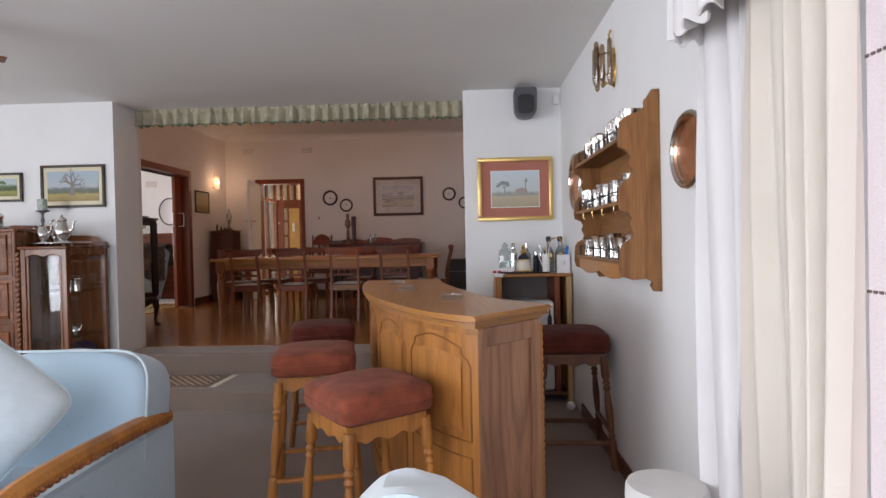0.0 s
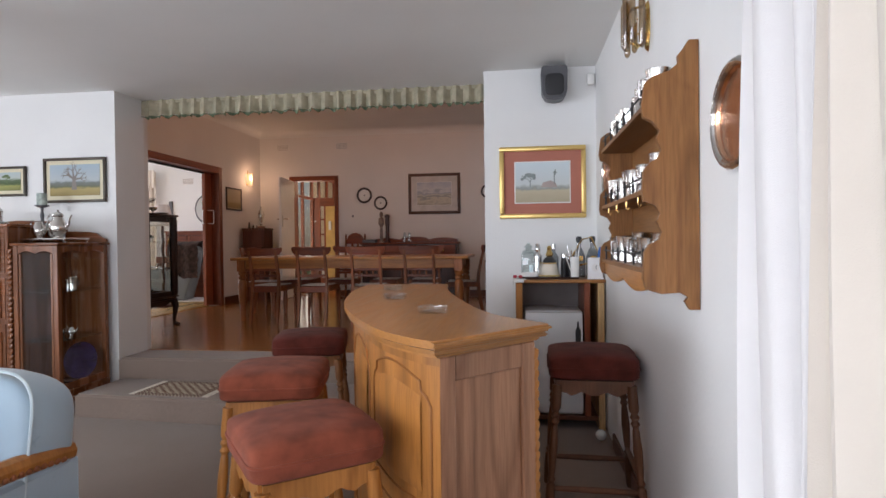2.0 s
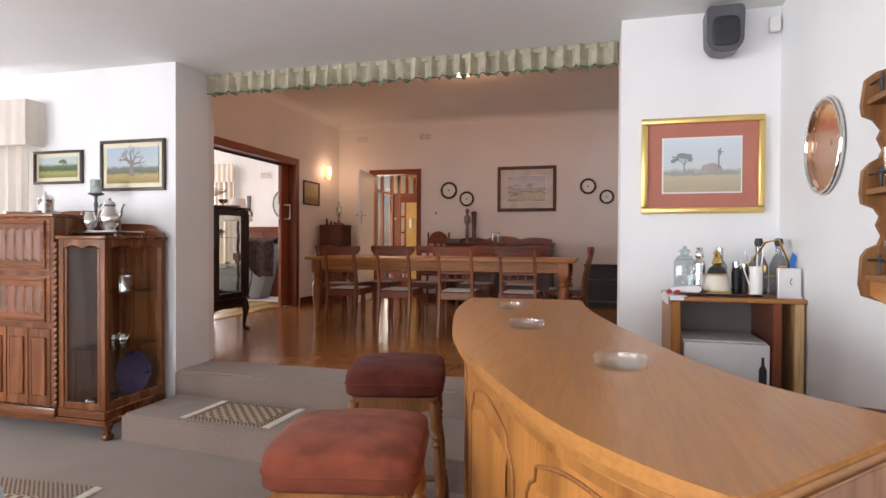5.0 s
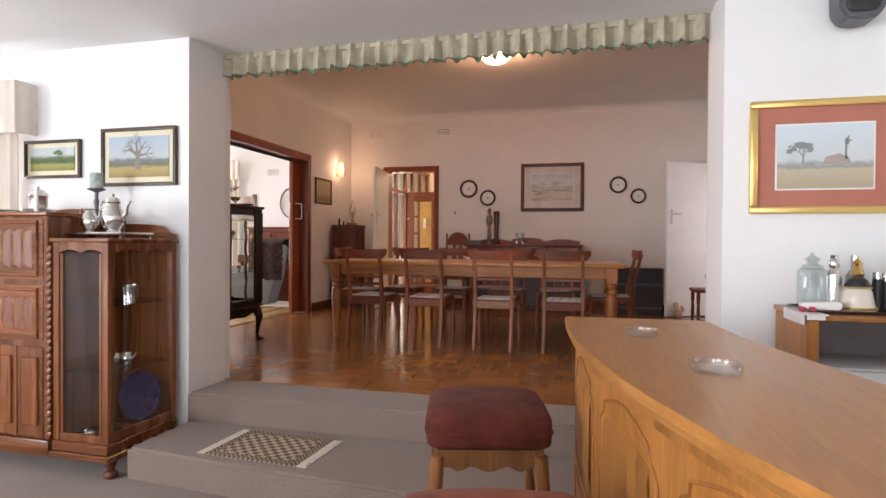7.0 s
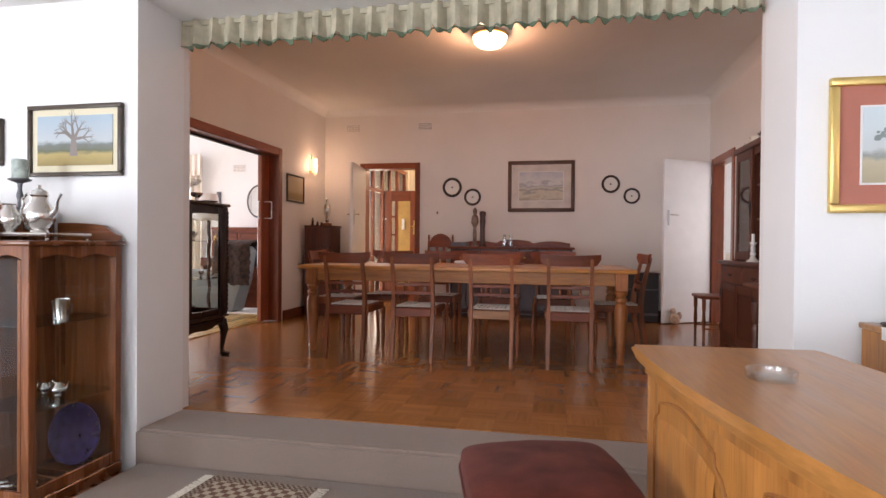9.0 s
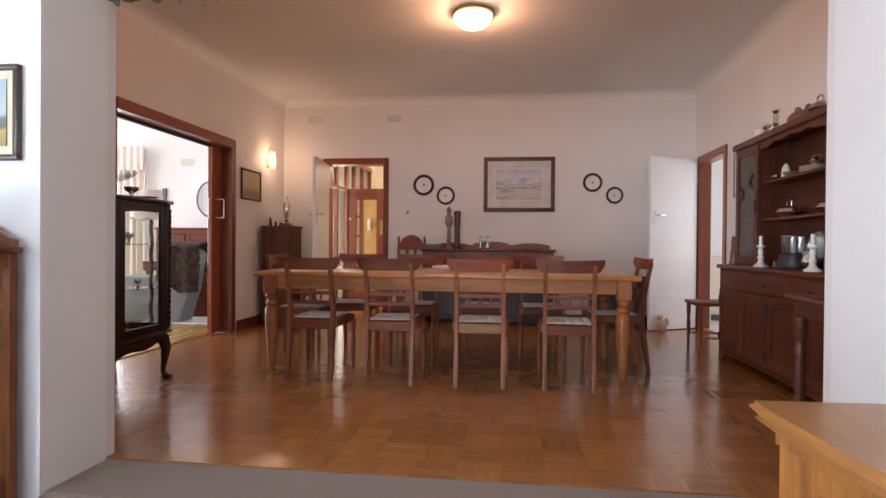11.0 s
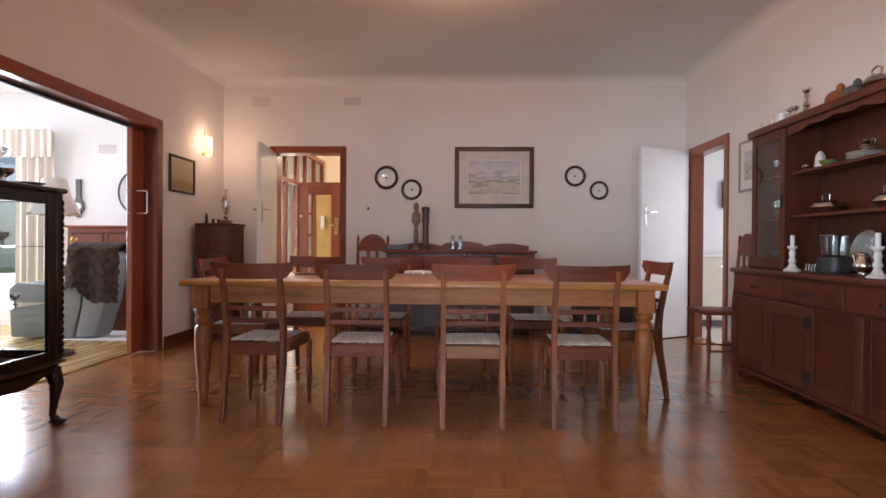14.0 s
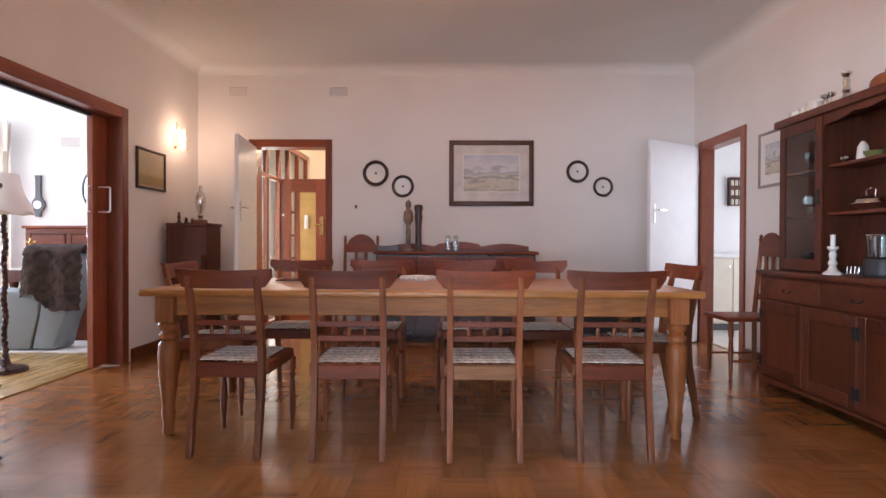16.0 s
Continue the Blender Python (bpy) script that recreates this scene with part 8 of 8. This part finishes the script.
def draped_throw():
    """A thick fur hung over a chair back: down the near side to an uneven hem, up over the top, a little down the far side."""
    bm, nu, nv = B(), 40, 44
    skins = []
    for off in (0.0, -0.018):
        grid = []
        for i in range(nu + 1):
            u = i / nu
            x = -0.26 + 0.52 * u
            low = -0.42 - 0.24 * u ** 2 + 0.05 * math.sin(9 * u) + 0.10 * max(0, u - 0.85) / 0.15
            col = []
            for j in range(nv + 1):
                v = j / nv
                if v < 0.62:
                    y, z = -0.15 - 0.05 * (1 - v / 0.62), low * (1 - v / 0.62)
                elif v < 0.85:
                    a = math.pi * (v - 0.62) / 0.23
                    y, z = -0.15 * math.cos(a), 0.07 * math.sin(a)
                else:
                    y, z = 0.15, -0.30 * (v - 0.85) / 0.15
                p = Vector((x * (1 + 0.12 * max(0, -z)), y, z))
                fold = 0.022 * math.sin(11 * u + 2.0 * z) * (1 if v < 0.62 else 0.3)
                tuft = 0.012 * noise.noise(p * 26) + 0.006 * noise.noise(p * 70)
                p += Vector((tuft, -fold + tuft, tuft)) + Vector((0, off * (-1 if v < 0.73 else 1), off if 0.62 < v < 0.85 else 0))
                col.append(bm.verts.new(p))
            grid.append(col)
        skins.append(grid)
        for a, b in zip(grid, grid[1:]):
            for j in range(nv):
                bm.faces.new((a[j], b[j], b[j + 1], a[j + 1]))
    f, k = skins
    for i in range(nu):
        for j in (0, nv):
            bm.faces.new((f[i][j], f[i + 1][j], k[i + 1][j], k[i][j]))
    for j in range(nv):
        for i in (0, nu):
            bm.faces.new((f[i][j], f[i][j + 1], k[i][j + 1], k[i][j]))
    return bm


TH = solo("fur_throw", draped_throw(), M_THROW, "brown fur throw draped over the easy chair", "throw", pose(-4.0, 9.79, FL + 0.925))
curtain(pose(-5.50, 10.50, 0), 0.48, FL + 0.02, 2.62, 0.03, 0.10, 41, M_CREAM, "cream curtain hanging beside the sitting room window", 10)
PL4 = thing("pelmet", "gathered cream pelmet of the sitting room window", "curtain", pose(-6.8, 10.42, 0))
part("frill", pleats(B(), 1.80, 2.32, 2.64, 0.014, 0.09, 43, Matrix(), 0.006, ruffle=0.01, rows=5), M_CREAM, PL4)
LP = thing("standard_lamp", "twisted dark wooden standard lamp with white shade", "lamp", pose(-3.82, 8.86, FL))
part("base", lathe(B(), [(0.16, 0), (0.15, 0.03), (0.04, 0.06), (0.03, 0.0995)], 24), M_DARK, LP)
bm = B()
for i in range(25):
    puff(bm, (0, 0, 0), (0.022, 0.022, 0.035), 0.9, 0.9, 10, 6, pose(0.006 * math.cos(i), 0.006 * math.sin(i), 0.12 + i * 0.045, 15, 0, 40 * i))
part("stem", bm, M_DARK, LP, "twist-turned stem")
shade_bm = lathe(B(), [(0.20, 1.24), (0.185, 1.30), (0.13, 1.40), (0.095, 1.55), (0.092, 1.55), (0.126, 1.40), (0.181, 1.30), (0.196, 1.24)], 36)
for v in shade_bm.verts:
    if v.co.z < 1.35:
        v.co.z += 0.014 * math.cos(6 * math.atan2(v.co.y, v.co.x))
part("shade", shade_bm, M_LACE, LP, "white fabric bell shade with a scalloped hem")
solo("floor_rug", box(B(), (-0.5, -0.3, 0), (0.5, 0.3, 0.012), 0.004), M_LACE, "pale rug in front of the piano", "rug", pose(-4.0, 9.92, FL - 0.001))

# ---- hall ----
GL = thing("door_4", "timber glazed entrance screen with clerestory panes", "door", pose(-2.56, 10.80, FL))
GL["kind"] = "structure"
for y in (0.0, 0.50, 1.00, 1.42, 1.90, 2.40):
    part("mullion", box(B(), (-0.03, y, 0), (0.03, y + 0.05, 2.28), 0.004), M_MERANTI, GL)
for z in (0.0, 1.80, 2.2805):
    part("transom", box(B(), (-0.035, 0.0, z), (0.035, 2.46, z + 0.055), 0.004), M_MERANTIY, GL)
for y in (0.05, 0.55, 1.05, 1.47, 1.95):
    h = 0.45 if y not in (1.05,) else 0.37
    g = part("pane", box(B(), (-0.004, y + 0.001, 1.856), (0.004, y + h - 0.001, 2.28)), M_GLASS, GL)
    g.visible_shadow = False
    if y != 1.05:
        g = part("pane", box(B(), (-0.004, y + 0.001, 0.056), (0.004, y + h - 0.001, 1.7995)), M_GLASS, GL)
        g.visible_shadow = False
wall("wall_hall_screen", "y", -2.62, -2.50, 10.78, 13.4, 2.68, 2.95, [], M_HALL, "ochre plaster above the entrance screen")
wall("wall_hall_end", "y", -2.62, -2.50, 13.26, 13.4, FL, 2.68, [], M_HALL, "ochre plaster by the entrance screen")
FD = thing("front_door", "red-brown panelled front door standing open in the hall", "door", pose(-2.60, 11.84, FL, rz=2))
part("stile", box(B(), (0.02, 0, 0.01), (0.20, 0.04, 1.85), 0.004), M_MERANTI, FD)
part("stile", box(B(), (0.52, 0, 0.01), (0.66, 0.04, 1.85), 0.004), M_MERANTI, FD)
part("rail", box(B(), (0.2005, 0.001, 1.68), (0.5195, 0.039, 1.85), 0.004), M_MERANTIX, FD)
part("rail", box(B(), (0.2005, 0.001, 0.01), (0.5195, 0.039, 0.25), 0.004), M_MERANTIX, FD)
part("ladder_stile", box(B(), (0.28, 0.005, 0.2505), (0.31, 0.035, 1.6795)), M_MERANTI, FD)
for z in (0.5, 0.8, 1.1, 1.4):
    part("glazing_bar", box(B(), (0.2005, 0.006, z), (0.2795, 0.034, z + 0.03)), M_MERANTIX, FD)
part("panel", box(B(), (0.3105, 0.012, 0.2505), (0.5195, 0.028, 1.6795)), plain("ochre_panel", (0.55, 0.36, 0.12), 0.3, coat=0.4), FD, "ochre panel")
part("lock", box(B(), (0.57, -0.012, 1.12), (0.62, -0.0005, 1.36), 0.004), M_BRASS, FD)
part("handle", tube(B(), [(0.595, -0.012, 1.25), (0.595, -0.05, 1.25), (0.52, -0.05, 1.25)], 0.009, 8), M_BRASS, FD)
part("entry_phone", box(B(), (0.38, -0.03, 1.20), (0.43, 0.0115, 1.38), 0.008, seg=2), M_PORC, FD, "white entry telephone")
part("spy_hole", lathe(B(), [(0.016, 0), (0.012, 0.008), (0, 0.008)], 12, m=pose(0.10, -0.0005, 1.38, 90)), M_PORC, FD)
part("threshold_strip", box(B(), (0.60, 0.05, 0.0), (0.66, 0.06, 0.005)), M_BRASS, FD)

# ---- passage ----
CU = thing("kitchen_unit", "cream kitchen cupboard unit with white worktop", "cupboard", pose(3.0, 11.2, FL))
part("body", box(B(), (-0.45, 0, 0.08), (0.9, 0.58, 0.86), 0.004), M_CERAM, CU)
part("worktop", box(B(), (-0.47, -0.02, 0.8605), (0.92, 0.585, 0.90), 0.006), M_PORC, CU)
for i in range(3):
    fl = part("door", box(B(), (-0.44 + 0.445 * i, -0.018, 0.10), (-0.005 + 0.445 * i, -0.0005, 0.84), 0.004), M_CERAM, CU)
    part("knob", lathe(B(), [(0.012, 0), (0.015, 0.015), (0, 0.02)], 10, m=pose(-0.05 + 0.445 * i, -0.0185, 0.75, 90)), M_CHROME, fl)
part("toe_board", box(B(), (-0.43, 0.03, 0), (0.88, 0.56, 0.0795)), M_GREY, CU)
SPR = thing("spice_rack", "small dark wooden spice rack with jars", "rack", pose(3.37, 11.795, 2.03))
part("back", box(B(), (-0.14, -0.012, -0.18), (0.14, -0.001, 0.18)), M_HUTCH, SPR)
for z in (-0.18, -0.06, 0.06, 0.168):
    part("shelf", box(B(), (-0.14, -0.07, z), (0.14, -0.0125, z + 0.012)), M_HUTCHY, SPR)
for sx in (-1, 1):
    part("side", box(B(), (sx * 0.146 - 0.005, -0.07, -0.18), (sx * 0.146 + 0.005, -0.001, 0.18)), M_HUTCH, SPR)
for z in (-0.168, -0.048, 0.072):
    for k in range(5):
        part("jar", lathe(B(), [(0.02, 0), (0.02, 0.06), (0.016, 0.07), (0, 0.07)], 12, (-0.11 + 0.055 * k, -0.042, z)), M_CERAM, SPR)

# ---- parquet: basket-weave squares of four strips, grain turning from one to the next ----
SQ = 0.192


def parquet_square(name):
    bm = B()
    k = SQ / 4
    for i in range(4):
        box(bm, (-SQ / 2 + 0.00025, -SQ / 2 + k * i + 0.00025, -0.0115), (SQ / 2 - 0.00025, -SQ / 2 + k * (i + 1) - 0.00025, 0.0))
    me = bpy.data.meshes.new(name)
    bm.to_mesh(me)
    bm.free()
    me.materials.append(M_PARQ)
    return me


square = parquet_square("parquet_square")
nx, count = int(5.326 / SQ), 0
far = []
for j in range(27):
    for i in range(nx + 1):
        x, y = -3.05 + SQ * (i + 0.5), 5.545 + SQ * (j + 0.5)
        turned = (i + j) % 2
        if x > 2.276 or y > 10.575:
            continue
        if j < 11 and -2.0 < x < 2.0 and count < 300:
            ob = new("parquet_block", square)
            ob.parent = FLOOR_D
            ob.matrix_basis = pose(x, y, FL, rz=90 * turned + 180 * random.randint(0, 1))
            count += 1
        else:
            far.append((x, y, turned))
verts, faces = [], []
k = SQ / 4
for x, y, turned in far:
    for s in range(4):
        a0, a1 = -SQ / 2 + 0.00025, SQ / 2 - 0.00025
        b0, b1 = -SQ / 2 + k * s + 0.00025, -SQ / 2 + k * (s + 1) - 0.00025
        q = [(a0, b0), (a1, b0), (a1, b1), (a0, b1)]
        if turned:
            q = [(-v, u) for u, v in q]
        n0 = len(verts)
        verts += [(x + u, y + v, FL) for u, v in q] + [(x + u, y + v, FL - 0.0115) for u, v in q]
        faces += [(n0, n0 + 1, n0 + 2, n0 + 3)] + [(n0 + (e + 1) % 4, n0 + e, n0 + 4 + e, n0 + 4 + (e + 1) % 4) for e in range(4)]
me = bpy.data.meshes.new("parquet_rest")
me.from_pydata(verts, [], faces)
me.materials.append(M_PARQI)
me.materials.append(M_PARQY)
me.polygons.foreach_set("material_index", np.repeat(np.array([f[2] for f in far], dtype=np.int32), 20))
rest = new("parquet_rest", me)
rest.parent = FLOOR_D
rest["kind"] = "stuff"
